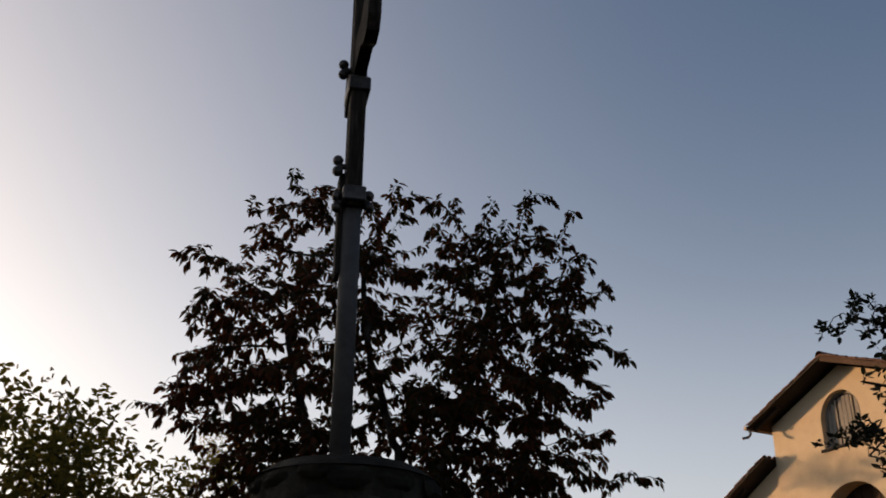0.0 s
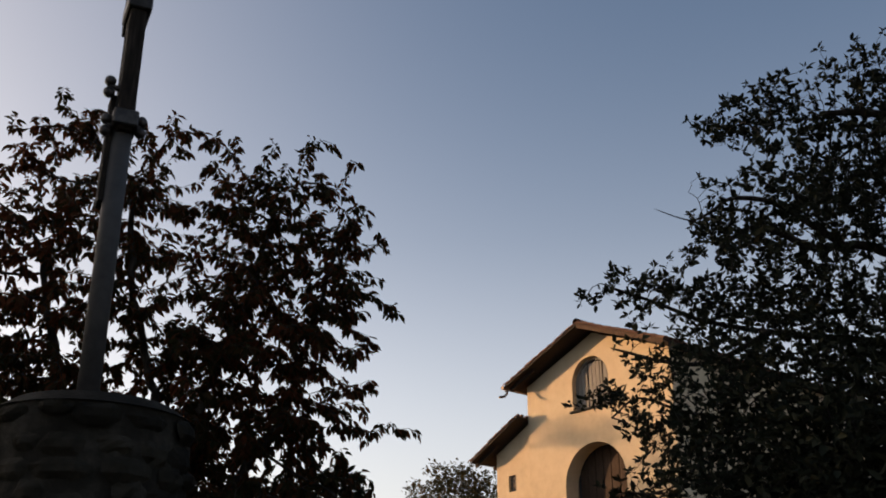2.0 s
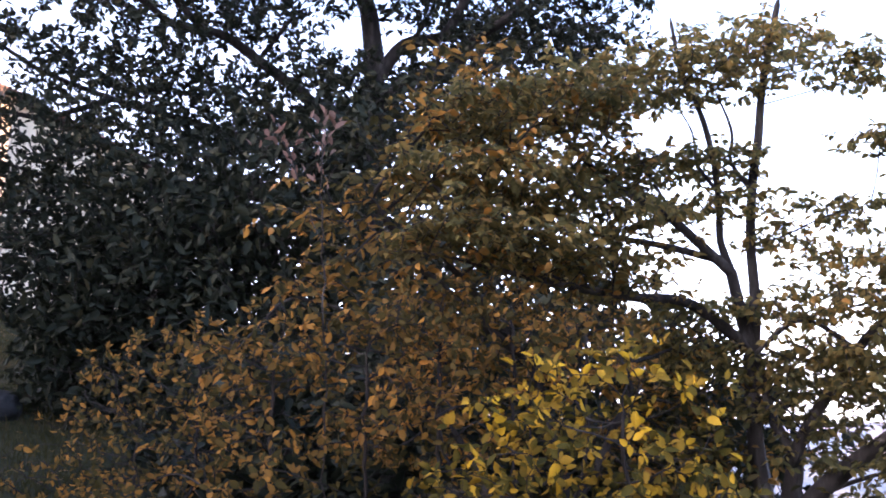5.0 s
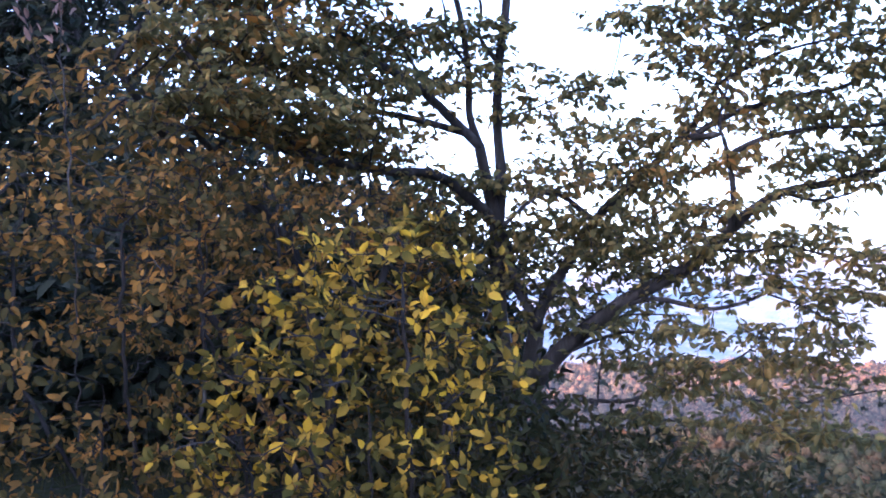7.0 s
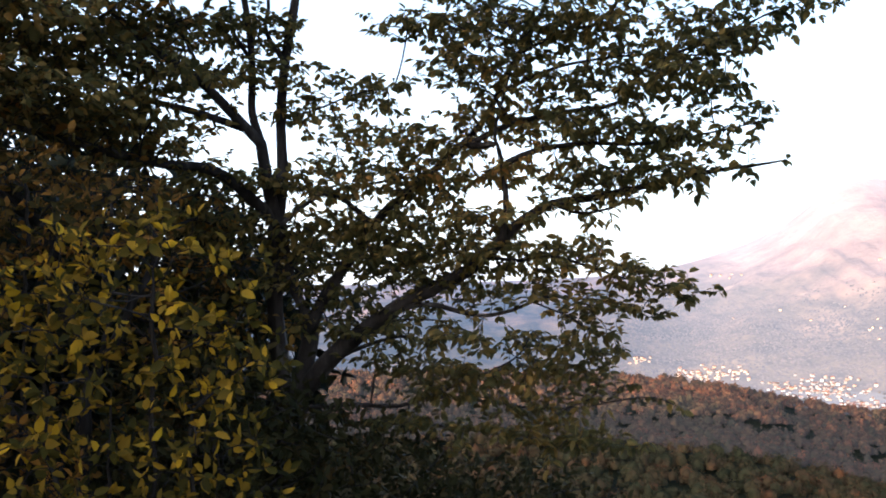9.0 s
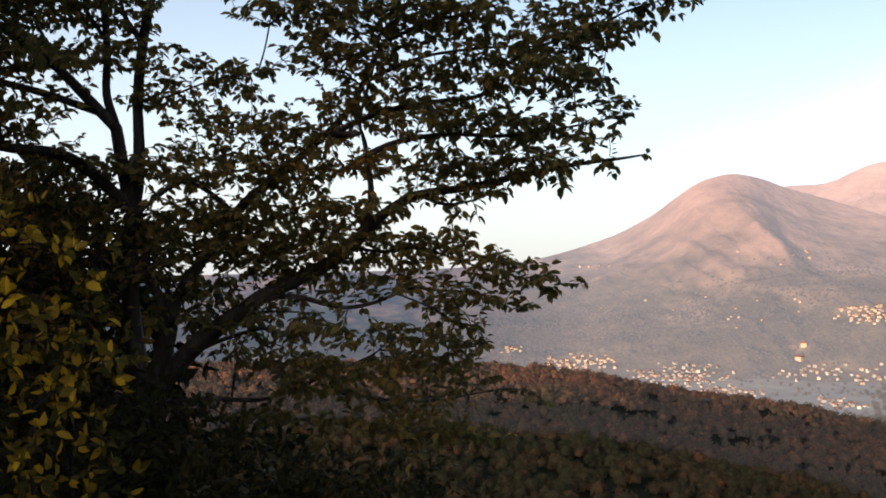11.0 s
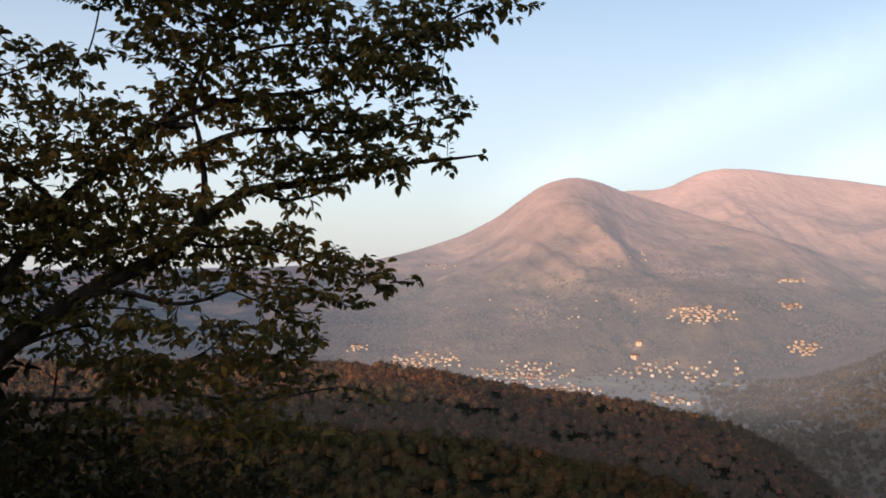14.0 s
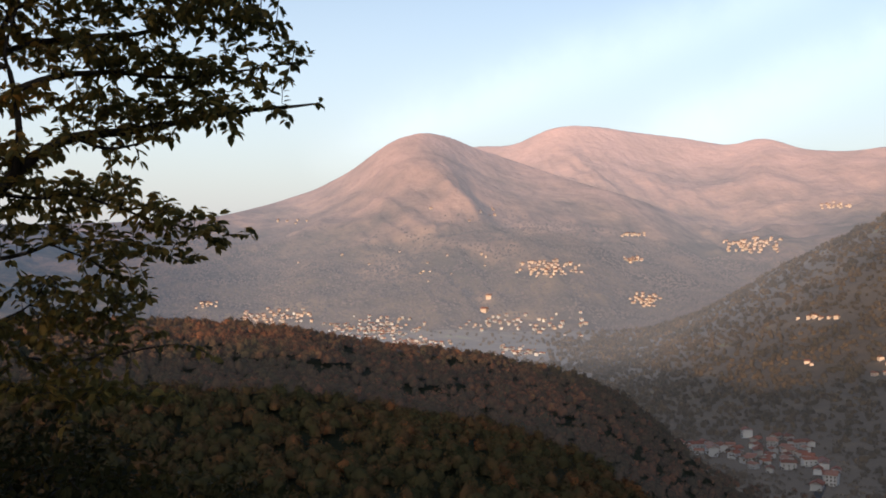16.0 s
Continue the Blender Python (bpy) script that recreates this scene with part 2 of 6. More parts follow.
M_DARKWOOD = material("cross_timber_dark", [(0.0, (0.010, 0.008, 0.007)), (0.6, (0.026, 0.021, 0.017)), (1.0, (0.05, 0.04, 0.032))], 9, bump=0.6, stretch=(5, 5, 0.5), gloss=0.08)
M_STEEL = material("galvanised_steel", [(0.0, (0.03, 0.028, 0.027)), (1.0, (0.075, 0.07, 0.068))], 12, rough=0.7, metal=0.1, bump=0.12, patch=(2.0, 0.5))
M_IRON = material("iron_fitting", [(0.0, (0.03, 0.028, 0.027)), (1.0, (0.08, 0.07, 0.065))], 20, rough=0.5, metal=0.7, bump=0.2)
M_COPPER = material("gutter_brown_metal", [(0.0, (0.07, 0.05, 0.04)), (1.0, (0.15, 0.11, 0.085))], 12, rough=0.45, metal=0.6, bump=0.1)
M_GLASS = material("window_dull_glass", [(0.0, (0.05, 0.05, 0.05)), (1.0, (0.09, 0.085, 0.08))], 2, rough=0.12, bump=0.05, gloss=0.5)
M_SHUTTER = material("shutter_grey_wood", [(0.0, (0.17, 0.16, 0.145)), (1.0, (0.28, 0.265, 0.24))], 7, bump=0.3, stretch=(6, 6, 0.6))
M_WHITE = material("lamp_grey_metal", [(0.0, (0.035, 0.036, 0.037)), (1.0, (0.06, 0.061, 0.062))], 8, rough=0.75, gloss=0.08, bump=0.05)
M_ROCK = material("dark_rock", [(0.0, (0.008, 0.008, 0.008)), (0.6, (0.02, 0.02, 0.02)), (1.0, (0.045, 0.044, 0.042))], 4, bump=0.8, bump_scale=16, gloss=0.03)
M_PLASTER = material("village_render", [(0.0, (0.26, 0.25, 0.24)), (0.35, (0.36, 0.37, 0.38)), (0.8, (0.47, 0.49, 0.51)), (1.0, (0.42, 0.27, 0.16))], 0.3, bump=0, objrand=0.9)
M_ROOFRED = material("village_roof_clay", [(0.0, (0.14, 0.075, 0.06)), (0.6, (0.26, 0.105, 0.075)), (1.0, (0.28, 0.20, 0.17))], 0.6, bump=0, objrand=0.8)
M_ASPHALT = material("village_road_asphalt", [(0.0, (0.045, 0.045, 0.046)), (1.0, (0.075, 0.075, 0.076))], 0.4, bump=0.2)


# ---- building tools ----
def mesh_object(name, verts, faces, mat, parent=None, label="", smooth=False):
    me = bpy.data.meshes.new(name)
    me.from_pydata([tuple(v) for v in verts], [], [tuple(f) for f in faces])
    me.update()
    me.materials.append(mat)
    if smooth:
        me.polygons.foreach_set("use_smooth", [True] * len(me.polygons))
    ob = new(name, me)
    if parent:
        ob.parent = parent
    if label:
        ob["label"] = label
    return ob


def array_object(name, verts, quads, mat, parent=None, label="", smooth=False):
    """A mesh of quads from numpy arrays."""
    me = bpy.data.meshes.new(name)
    me.vertices.add(len(verts))
    me.vertices.foreach_set("co", np.asarray(verts, dtype=np.float32).ravel())
    me.loops.add(quads.size)
    me.loops.foreach_set("vertex_index", np.asarray(quads, dtype=np.int32).ravel())
    me.polygons.add(len(quads))
    me.polygons.foreach_set("loop_start", np.arange(0, quads.size, quads.shape[1], dtype=np.int32))
    me.update(calc_edges=True)
    me.validate()
    me.materials.append(mat)
    if smooth:
        me.polygons.foreach_set("use_smooth", [True] * len(me.polygons))
    ob = new(name, me)
    if parent:
        ob.parent = parent
    if label:
        ob["label"] = label
    return ob


def part(name, bm, mat, parent=None, label="", smooth=False):
    me = bpy.data.meshes.new(name)
    bm.normal_update()
    bm.to_mesh(me)
    bm.free()
    me.materials.append(mat)
    if smooth:
        me.polygons.foreach_set("use_smooth", [True] * len(me.polygons))
    ob = new(name, me)
    if parent:
        ob.parent = parent
    if label:
        ob["label"] = label
    return ob


def thing(name, m, label, category, group="", kind=""):
    ob = new(name)
    ob.empty_display_size = 0.2
    ob.matrix_basis = m
    return tagged(ob, label, category, group, kind)


def box(bm, x0, x1, y0, y1, z0, z1, bevel=0.0, m=None):
    got = bmesh.ops.create_cube(bm, size=1.0)["verts"]
    for v in got:
        v.co = Vector((x0 + (v.co.x + 0.5) * (x1 - x0), y0 + (v.co.y + 0.5) * (y1 - y0), z0 + (v.co.z + 0.5) * (z1 - z0)))
    if bevel:
        es = list({e for v in got for e in v.link_edges})
        got = bmesh.ops.bevel(bm, geom=es, offset=bevel, segments=1, affect="EDGES")["verts"]
    if m is not None:
        bmesh.ops.transform(bm, matrix=m, verts=got)
    return got


def tube(bm, pts, radii, sides=10, cap=True):
    """A tube along points, with a radius at each."""
    rings, up = [], Vector((0.31, 0.17, 0.93))
    pts = [Vector(p) for p in pts]
    for k, p in enumerate(pts):
        d = (pts[min(k + 1, len(pts) - 1)] - pts[max(k - 1, 0)]).normalized()
        a = d.cross(up).normalized() if abs(d.dot(up)) < 0.99 else d.cross(Vector((1, 0, 0))).normalized()
        b = d.cross(a)
        r = radii[k] if hasattr(radii, "__len__") else radii
        rings.append([bm.verts.new(p + a * math.cos(2 * math.pi * i / sides) * r + b * math.sin(2 * math.pi * i / sides) * r) for i in range(sides)])
    for u, v in zip(rings, rings[1:]):
        for i in range(sides):
            bm.faces.new((u[i], u[(i + 1) % sides], v[(i + 1) % sides], v[i]))
    if cap:
        bm.faces.new(rings[0][::-1]), bm.faces.new(rings[-1])


def at(azimuth, distance, z=None):
    """A place by compass bearing and distance from the camera's spot."""
    a = radians(azimuth)
    x, y = distance * math.sin(a), distance * math.cos(a)
    return (x, y, float(height(x, y)) if z is None else z)


def angle_z(distance, elevation):
    return 1.6 + distance * math.tan(radians(elevation))


# ---- trees ----
def rounded(points, cuts=4):
    """A smooth line through the given points."""
    p = [np.array(q, float) for q in points]
    p = [2 * p[0] - p[1]] + p + [2 * p[-1] - p[-2]]
    out = [p[1]]
    for a, b, c, d in zip(p, p[1:], p[2:], p[3:]):
        for k in range(1, cuts + 1):
            t = k / cuts
            out.append(0.5 * (2 * b + (c - a) * t + (2 * a - 5 * b + 4 * c - d) * t * t + (3 * b - a - 3 * c + d) * t ** 3))
    return out


def grow(seeds, attractors, step, reach, kill, rng, droop=0.0, rounds=160):
    """Branches that grow from given limbs towards points of the crown. Returns node places, parents."""
    pos, par, own = [], [], {}
    for line in seeds:
        taper = None
        if isinstance(line, tuple):
            taper, line = line[:2], rounded(line[2])
        line = [np.array(p, float) for p in line]
        if not pos:
            pos.append(line[0]), par.append(-1)
            last = 0
        else:
            last = int(np.argmin(((np.array(pos) - line[0]) ** 2).sum(1)))
        here, lo = pos[last], len(pos)
        for q in line if len(pos) > 1 else line[1:]:
            n = max(1, int(round(np.linalg.norm(q - here) / step)))
            for k in range(1, n + 1):
                wob = rng.normal(0, step * 0.10, 3) if k < n and not taper else 0
                pos.append(here + (q - here) * k / n + wob), par.append(last)
                last = len(pos) - 1
            here = q
        if taper:
            own.update((lo + k, taper[0] + (taper[1] - taper[0]) * k / max(1, len(pos) - lo - 1)) for k in range(len(pos) - lo))
    P = np.zeros((60000, 3))
    P[:len(pos)] = pos
    count = len(pos)
    A = np.array(attractors)
    dist, near = np.full(len(A), 1e9), np.zeros(len(A), int)

    def refresh(lo, hi):
        for s in range(lo, hi, 400):
            d = np.linalg.norm(A[:, None] - P[None, s:min(s + 400, hi)], axis=2)
            k = d.argmin(1)
            m = d[np.arange(len(A)), k]
            better = m < dist
            dist[better], near[better] = m[better], k[better] + s
    refresh(0, count)
    for _ in range(rounds):
        ok = dist < reach
        if not ok.any():
            break
        ids = near[ok]
        w = A[ok] - P[ids]
        w /= np.linalg.norm(w, axis=1)[:, None] + 1e-9
        who, inv = np.unique(ids, return_inverse=True)
        S = np.zeros((len(who), 3))
        np.add.at(S, inv, w)
        S += rng.normal(0, 0.35, S.shape)
        S[:, 2] -= droop
        S /= np.linalg.norm(S, axis=1)[:, None] + 1e-9
        fresh = P[who] + S * step
        lo = count
        P[count:count + len(who)] = fresh
        par.extend(int(k) for k in who)
        count += len(who)
        refresh(lo, count)
        keep = dist > kill
        A, dist, near = A[keep], dist[keep], near[keep]
        if not len(A) or count > 30000:
            break
    return P[:count].copy(), np.array(par), own


def thickness(par, tip, power, most):
    n = len(par)
    load, kids = np.zeros(n), np.zeros(n, int)
    for k in range(n - 1, 0, -1):
        if kids[k] == 0:
            load[k] = 1
        load[par[k]] += load[k]
        kids[par[k]] += 1
    if kids[0] == 0:
        load[0] = 1
    return np.minimum(tip * np.maximum(load, 1) ** power, most), kids


def branch_mesh(pos, par, rad):
    """Tapered tubes with shared rings along each limb. Returns verts, quads."""
    n = len(par)
    kids = [[] for _ in range(n)]
    for k in range(1, n):
        kids[par[k]].append(k)
    verts, quads = [], []

    def ring(p, d, r, sides):
        d = d / (np.linalg.norm(d) + 1e-9)
        a = np.cross(d, (0.31, 0.17, 0.93))
        a /= np.linalg.norm(a) + 1e-9
        b = np.cross(d, a)
        base = len(verts)
        for i in range(sides):
            t = 2 * math.pi * i / sides
            verts.append(p + (a * math.cos(t) + b * math.sin(t)) * r)
        return base
    stack = [(0, None)]
    while stack:
        start, origin = stack.pop()
        sides = 9 if rad[start] > 0.05 else 5 if rad[start] > 0.012 else 3
        chain = [start]
        while kids[chain[-1]]:
            ks = sorted(kids[chain[-1]], key=lambda q: -rad[q])
            for q in ks[1:]:
                stack.append((q, chain[-1]))
            chain.append(ks[0])
        line = ([origin] if origin is not None else []) + chain
        if len(line) < 2:
            continue
        last = None
        for k, q in enumerate(line):
            d = pos[line[min(k + 1, len(line) - 1)]] - pos[line[max(k - 1, 0)]]
            r = rad[start] if origin is not None and k == 0 else rad[q]
            if k == len(line) - 1:
                r *= 0.4
            base = ring(pos[q], d, r, sides)
            if last is not None:
                for i in range(sides):
                    j = (i + 1) % sides
                    quads.append((last + i, last + j, base + j, base + i))
            last = base
    return np.array(verts), np.array(quads)


def leaf_blades(base, d, up, size, width, rng, vary=0.3, fold=0.10, curl=0.25):
    """One pointed oval leaf, creased along its rib and bent down at its tip, at every point. Returns verts, quads."""
    n = len(base)
    d = d / (np.linalg.norm(d, axis=1)[:, None] + 1e-9)
    s = np.cross(d, up)
    s /= np.linalg.norm(s, axis=1)[:, None] + 1e-9
    u = np.cross(s, d)
    L = size * (1 + rng.uniform(-vary, vary, n))[:, None]
    bend, w = curl * rng.uniform(0.1, 1.2, (n, 1)), width * rng.uniform(0.8, 1.2, (n, 1))

    def corner(a, b, c):
        return base + d * L * a + s * L * w * b + u * L * c
    V = np.stack([corner(0, 0, 0), corner(0.26, 0.42, fold), corner(0.64, 0.42, fold - bend * 0.4), corner(1, 0, -bend), corner(0.64, -0.42, fold - bend * 0.4), corner(0.26, -0.42, fold)], 1).reshape(-1, 3)
    k = np.arange(n)[:, None] * 6
    return V, np.concatenate([k + np.array([[0, 3, 2, 1]]), k + np.array([[0, 5, 4, 3]])], 0)


def leaf_mesh(at_points, ways, size, width, rng, spread=0.06, droop=0.4, vary=0.3, flat=0.0, jit=0.75, fold=0.12):
    """Leaves of two bent halves strewn round the given points. Returns verts, quads."""
    n = len(at_points)
    d = ways + rng.normal(0, jit, (n, 3))
    d[:, 2] -= droop
    if flat > 2:
        d[:, 2] *= 0.3          # leaves held level
    d /= np.linalg.norm(d, axis=1)[:, None] + 1e-9
    s = np.cross(d, rng.normal(0, 0.6, (n, 3)) + np.array((0, 0, 0.6 + flat)))
    s /= np.linalg.norm(s, axis=1)[:, None] + 1e-9
    u = np.cross(s, d)
    L = size * (1 + rng.uniform(-vary, vary, n))[:, None]
    p, bend, w = at_points + rng.normal(0, spread, (n, 3)), rng.uniform(0.05, 0.3, (n, 1)), width * rng.uniform(0.8, 1.2, (n, 1))

    def corner(a, b, c):
        return p + d * L * a + s * L * w * b + u * L * c
    V = np.stack([corner(0, 0, 0), corner(0.3, 0.45, fold), corner(0.68, 0.40, fold - bend * 0.5), corner(1, 0, -bend), corner(0.68, -0.40, fold - bend * 0.5), corner(0.3, -0.45, fold)], 1).reshape(-1, 3)
    base = np.arange(n)[:, None] * 6
    return V, np.concatenate([base + np.array([[0, 3, 2, 1]]), base + np.array([[0, 5, 4, 3]])], 0)


def spray_leaves(pos, par, kids, small, per, size, width, droop, rng, tilt=0.45):
    """Leaves set alternately to both sides along each twig, as on hazel and cherry."""
    who = np.repeat(small, int(per))
    more = small[rng.uniform(0, 1, len(small)) < per % 1]
    who = np.concatenate([who, more, small[kids[small] == 0]])
    n = len(who)
    way = pos[who] - pos[par[who]]
    base = pos[par[who]] + way * rng.uniform(0.1, 1, (n, 1))
    way /= np.linalg.norm(way, axis=1)[:, None] + 1e-9
    side = np.cross(way, (0, 0, 1.0))
    side /= np.linalg.norm(side, axis=1)[:, None] + 1e-9
    turn = np.where(rng.uniform(0, 1, (n, 1)) < 0.5, -1, 1) * rng.uniform(0.4, 1.3, (n, 1))
    d = 0.6 * way + side * turn + rng.normal(0, 0.22, (n, 3)) - np.array((0, 0, 1.0)) * droop * rng.uniform(0.2, 1.6, (n, 1))
    up = np.array((0, 0, 1.0)) + rng.normal(0, tilt, (n, 3))
    return leaf_blades(base + d * size * 0.12, d, up, size, width, rng, 0.4)


def rosette_leaves(pos, par, kids, small, count, size, width, rng, share=0.3, lift=0.2):
    """Tufts of leaves fanning out round the ends of the twigs, as on oak."""
    tuft = small[(kids[small] == 0) | (rng.uniform(0, 1, len(small)) < share)]
    who = np.repeat(tuft, count)
    n = len(who)
    way = pos[who] - pos[par[who]]
    way /= np.linalg.norm(way, axis=1)[:, None] + 1e-9
    out = rng.normal(0, 1, (n, 3))
    out /= np.linalg.norm(out, axis=1)[:, None]
    d = 0.55 * way + out + np.array((0, 0, lift))
    up = way + rng.normal(0, 0.45, (n, 3)) + np.array((0, 0, 0.4))
    return leaf_blades(pos[who] + d * size * 0.15 + rng.normal(0, size * 0.12, (n, 3)), d, up, size, width, rng, 0.35)


def in_lobes(lobes, n, rng, shell=0.35, clumps=0, clump=0.3, layer=0.5):
    """Points inside a crown made of ellipsoids (x, y, z, rx, ry, rz)."""
    L = np.array(lobes)
    vol = (L[:, 3] * L[:, 4] * L[:, 5]) ** 0.68
    k = rng.choice(len(L), n, p=vol / vol.sum())
    v = rng.normal(0, 1, (n, 3))
    v /= np.linalg.norm(v, axis=1)[:, None]
    r = rng.uniform(shell, 1, (n, 1)) ** 0.6
    P = L[k, :3] + v * r * L[k, 3:6]
    if clumps:
        # most points gather round sprays, so that the crown shows bunches and gaps
        own = rng.integers(0, clumps, n)
        loose = rng.uniform(0, 1, n) < 0.12
        Q = P[own % n] + rng.normal(0, clump, (n, 3)) * np.array((1, 1, layer))
        P = np.where(loose[:, None], P, Q)
    return P


def make_tree(name, base, limbs, lobes, leafmat, bark, label, category="tree", seed=1, n_points=900, step=0.16, reach=2.2, kill=0.28, tip=0.004, power=0.46,
              most=0.2, leaf=0.10, width=0.5, per=3, droop=0.4, spread=0.06, bdroop=0.0, shell=0.25, thin=0.02, flat=0.0, clumps=0, clump=0.3, group="", bare=0.0, bald=(), layer=0.5, jit=0.75, habit="", share=0.3, tilt=0.45):
    """A tree in world measures, moved to its base: trunk with limbs, and a crown of single leaves."""
    rng = np.random.default_rng(seed)
    base = np.array(base, float)
    pts = in_lobes(lobes, n_points, rng, shell, clumps, clump, layer)
    pos, par, own = grow(limbs, pts, step, reach, kill, rng, bdroop)
    rad, kids = thickness(par, tip, power, most)
    for k, r in own.items():
        rad[k] = r
    V, Q = branch_mesh(pos - base, par, rad)
    root = thing(name, Matrix.Translation(base), label, category, group)
    array_object("trunk", V, Q, bark, root, "", True)
    small = np.where((rad < thin) & (par >= 0))[0]
    if bare:
        small = small[rng.uniform(0, 1, len(small)) > bare]
    for bx, by, bz, br in bald:
        small = small[((pos[small] - (bx, by, bz)) ** 2).sum(1) > br * br]
    if habit == "spray":
        V, Q = spray_leaves(pos - base, par, kids, small, per, leaf, width, droop, rng, tilt)
    elif habit == "rosette":
        V, Q = rosette_leaves(pos - base, par, kids, small, per, leaf, width, rng, share)
    else:
        who = np.repeat(small, per)
        ways = pos[who] - pos[par[who]]
        ways /= np.linalg.norm(ways, axis=1)[:, None] + 1e-9
        V, Q = leaf_mesh(pos[who] - base, ways, leaf, width, rng, spread, droop, flat=flat, jit=jit)
    crown = array_object("crown", V, Q, leafmat, root)
    tagged(crown, kind="stuff")
    return root, pos, par, rad


# ---- the land ----
def soft(v, s):
    return s * np.logaddexp(0, np.asarray(v, float) / s)


def ramp_to(v, lo, hi):
    t = np.clip((np.asarray(v, float) - lo) / (hi - lo), 0, 1)
    return t * t * (3 - 2 * t)


# crests of the mountain, by bearing and angle over the eye: the nearer massif, the range behind it, the low wooded foothill, the spur below the knoll
FRONT_AZ = (50, 70, 82, 87.3, 89.1, 90.6, 93.0, 94.9, 96.2, 97.4, 99.0, 100.5, 101.8, 103.7, 106.8, 109.8, 112.9, 115.5, 118.6, 122)
FRONT_EL = (1.2, 1.5, 1.8, 2.1, 2.5, 2.9, 3.7, 4.7, 5.7, 6.5, 6.9, 6.6, 6.0, 5.4, 4.3, 3.4, 2.3, 0.9, -1.4, -4.0)
BACK_AZ = (85, 97.4, 101.8, 102.7, 103.7, 104.6, 105.5, 106.8, 108.6, 110.2, 112.9, 115.5, 116.4, 117.0, 118.0, 119.2, 121.4, 123.3, 128, 140)
BACK_EL = (0.5, 5.1, 6.1, 6.1, 6.1, 6.4, 6.9, 7.2, 7.1, 6.8, 6.4, 5.9, 6.1, 6.3, 6.1, 5.6, 5.4, 5.6, 5.6, 3.5)
LOW_AZ = (80, 86.7, 89.1, 91.2, 93.0, 95.5, 99.0, 102.1, 105.2, 108.3, 111.3, 112.8, 120)
LOW_EL = (-4.2, -3.7, -2.1, -0.9, -0.0, 0.5, 0.8, 1.5, 1.6, 0.7, -0.8, -2.6, -4.2)
SPUR_AZ = (60, 82.3, 88.2, 90.6, 92.7, 95.5, 98.0, 100.5, 102.7, 105.2, 107.4, 109.8, 112.0, 114.5, 120)
SPUR_EL = (-3.9, -3.9, -4.1, -4.3, -4.6, -5.3, -5.6, -5.9, -6.2, -6.7, -7.2, -8.3, -10.2, -12.5, -16)
FLOOR = -157.0


def profile(az, bearings, angles, blur=0.5):
    """An angle by bearing, rounded off."""
    return sum(np.interp(az + d * blur, bearings, angles) for d in (-1.0, -0.5, 0.0, 0.5, 1.0)) / 5


def ridge_mass(az, r, dist, bearings, angles, foot, steep, back, lift):
    """Height over the valley floor of a range that rises from its foot to its crest, and its share of the way up."""
    top = np.maximum(dist * np.tan(np.radians(profile(az, bearings, angles) + lift)) + 1.6 - FLOOR, 0.0)
    p = np.clip((r - foot) / (dist - foot), 0, 2.0)
    climb, drop = 0.45 * p + 0.55 * p ** steep, 1 - back * (p - 1)
    return top * np.clip(0.010 - 0.016 * np.logaddexp(-climb / 0.016, -drop / 0.016), 0, None), np.sin(np.pi * np.clip(p, 0, 1)) * top


def wrinkles(x, y, size, octaves=4):
    """Ridged relief from turned sine waves, cheap and the same at every build."""
    out, amp, k = 0.0, 1.0, 1.0 / size
    for o in range(octaves):
        a = 0.7 + 1.9 * o
        u, v = x * math.cos(a) + y * math.sin(a), -x * math.sin(a) + y * math.cos(a)
        out = out + amp * (np.sin(u * k + 1.3 * np.sin(v * k * 0.7 + o)) * np.sin(v * k * 1.1 + 1.1 * np.sin(u * k * 0.6 + 2 * o)))
        amp, k = amp * 0.5, k * 2.1
    return out


def cell_noise(ix, iy, seed):
    h = (ix * 374761393 + iy * 668265263 + seed * 974711) & 0x7FFFFFFF
    h = ((h ^ (h >> 13)) * 1274126177) & 0x7FFFFFFF
    return ((h ^ (h >> 16)) & 0xFFFF) / 65535.0


def relief(x, y, size, octaves=5, seed=1, gain=0.5):
    """Ridged noise between 0 and 1: gullies and spurs at several sizes."""
    out, amp, total = 0.0, 1.0, 0.0
    for o in range(octaves):
        u, v = x / size + 17.3 * o, y / size - 9.1 * o
        iu, iv = np.floor(u).astype(np.int64), np.floor(v).astype(np.int64)
        fu, fv = u - iu, v - iv
        fu, fv = fu * fu * (3 - 2 * fu), fv * fv * (3 - 2 * fv)
        a, b = cell_noise(iu, iv, seed + o), cell_noise(iu + 1, iv, seed + o)
        c, d = cell_noise(iu, iv + 1, seed + o), cell_noise(iu + 1, iv + 1, seed + o)
        n = (a * (1 - fu) + b * fu) * (1 - fv) + (c * (1 - fu) + d * fu) * fv
        out = out + amp * (1 - np.abs(2 * n - 1))
        total, amp, size = total + amp, amp * gain, size / 2.03
    return out / total


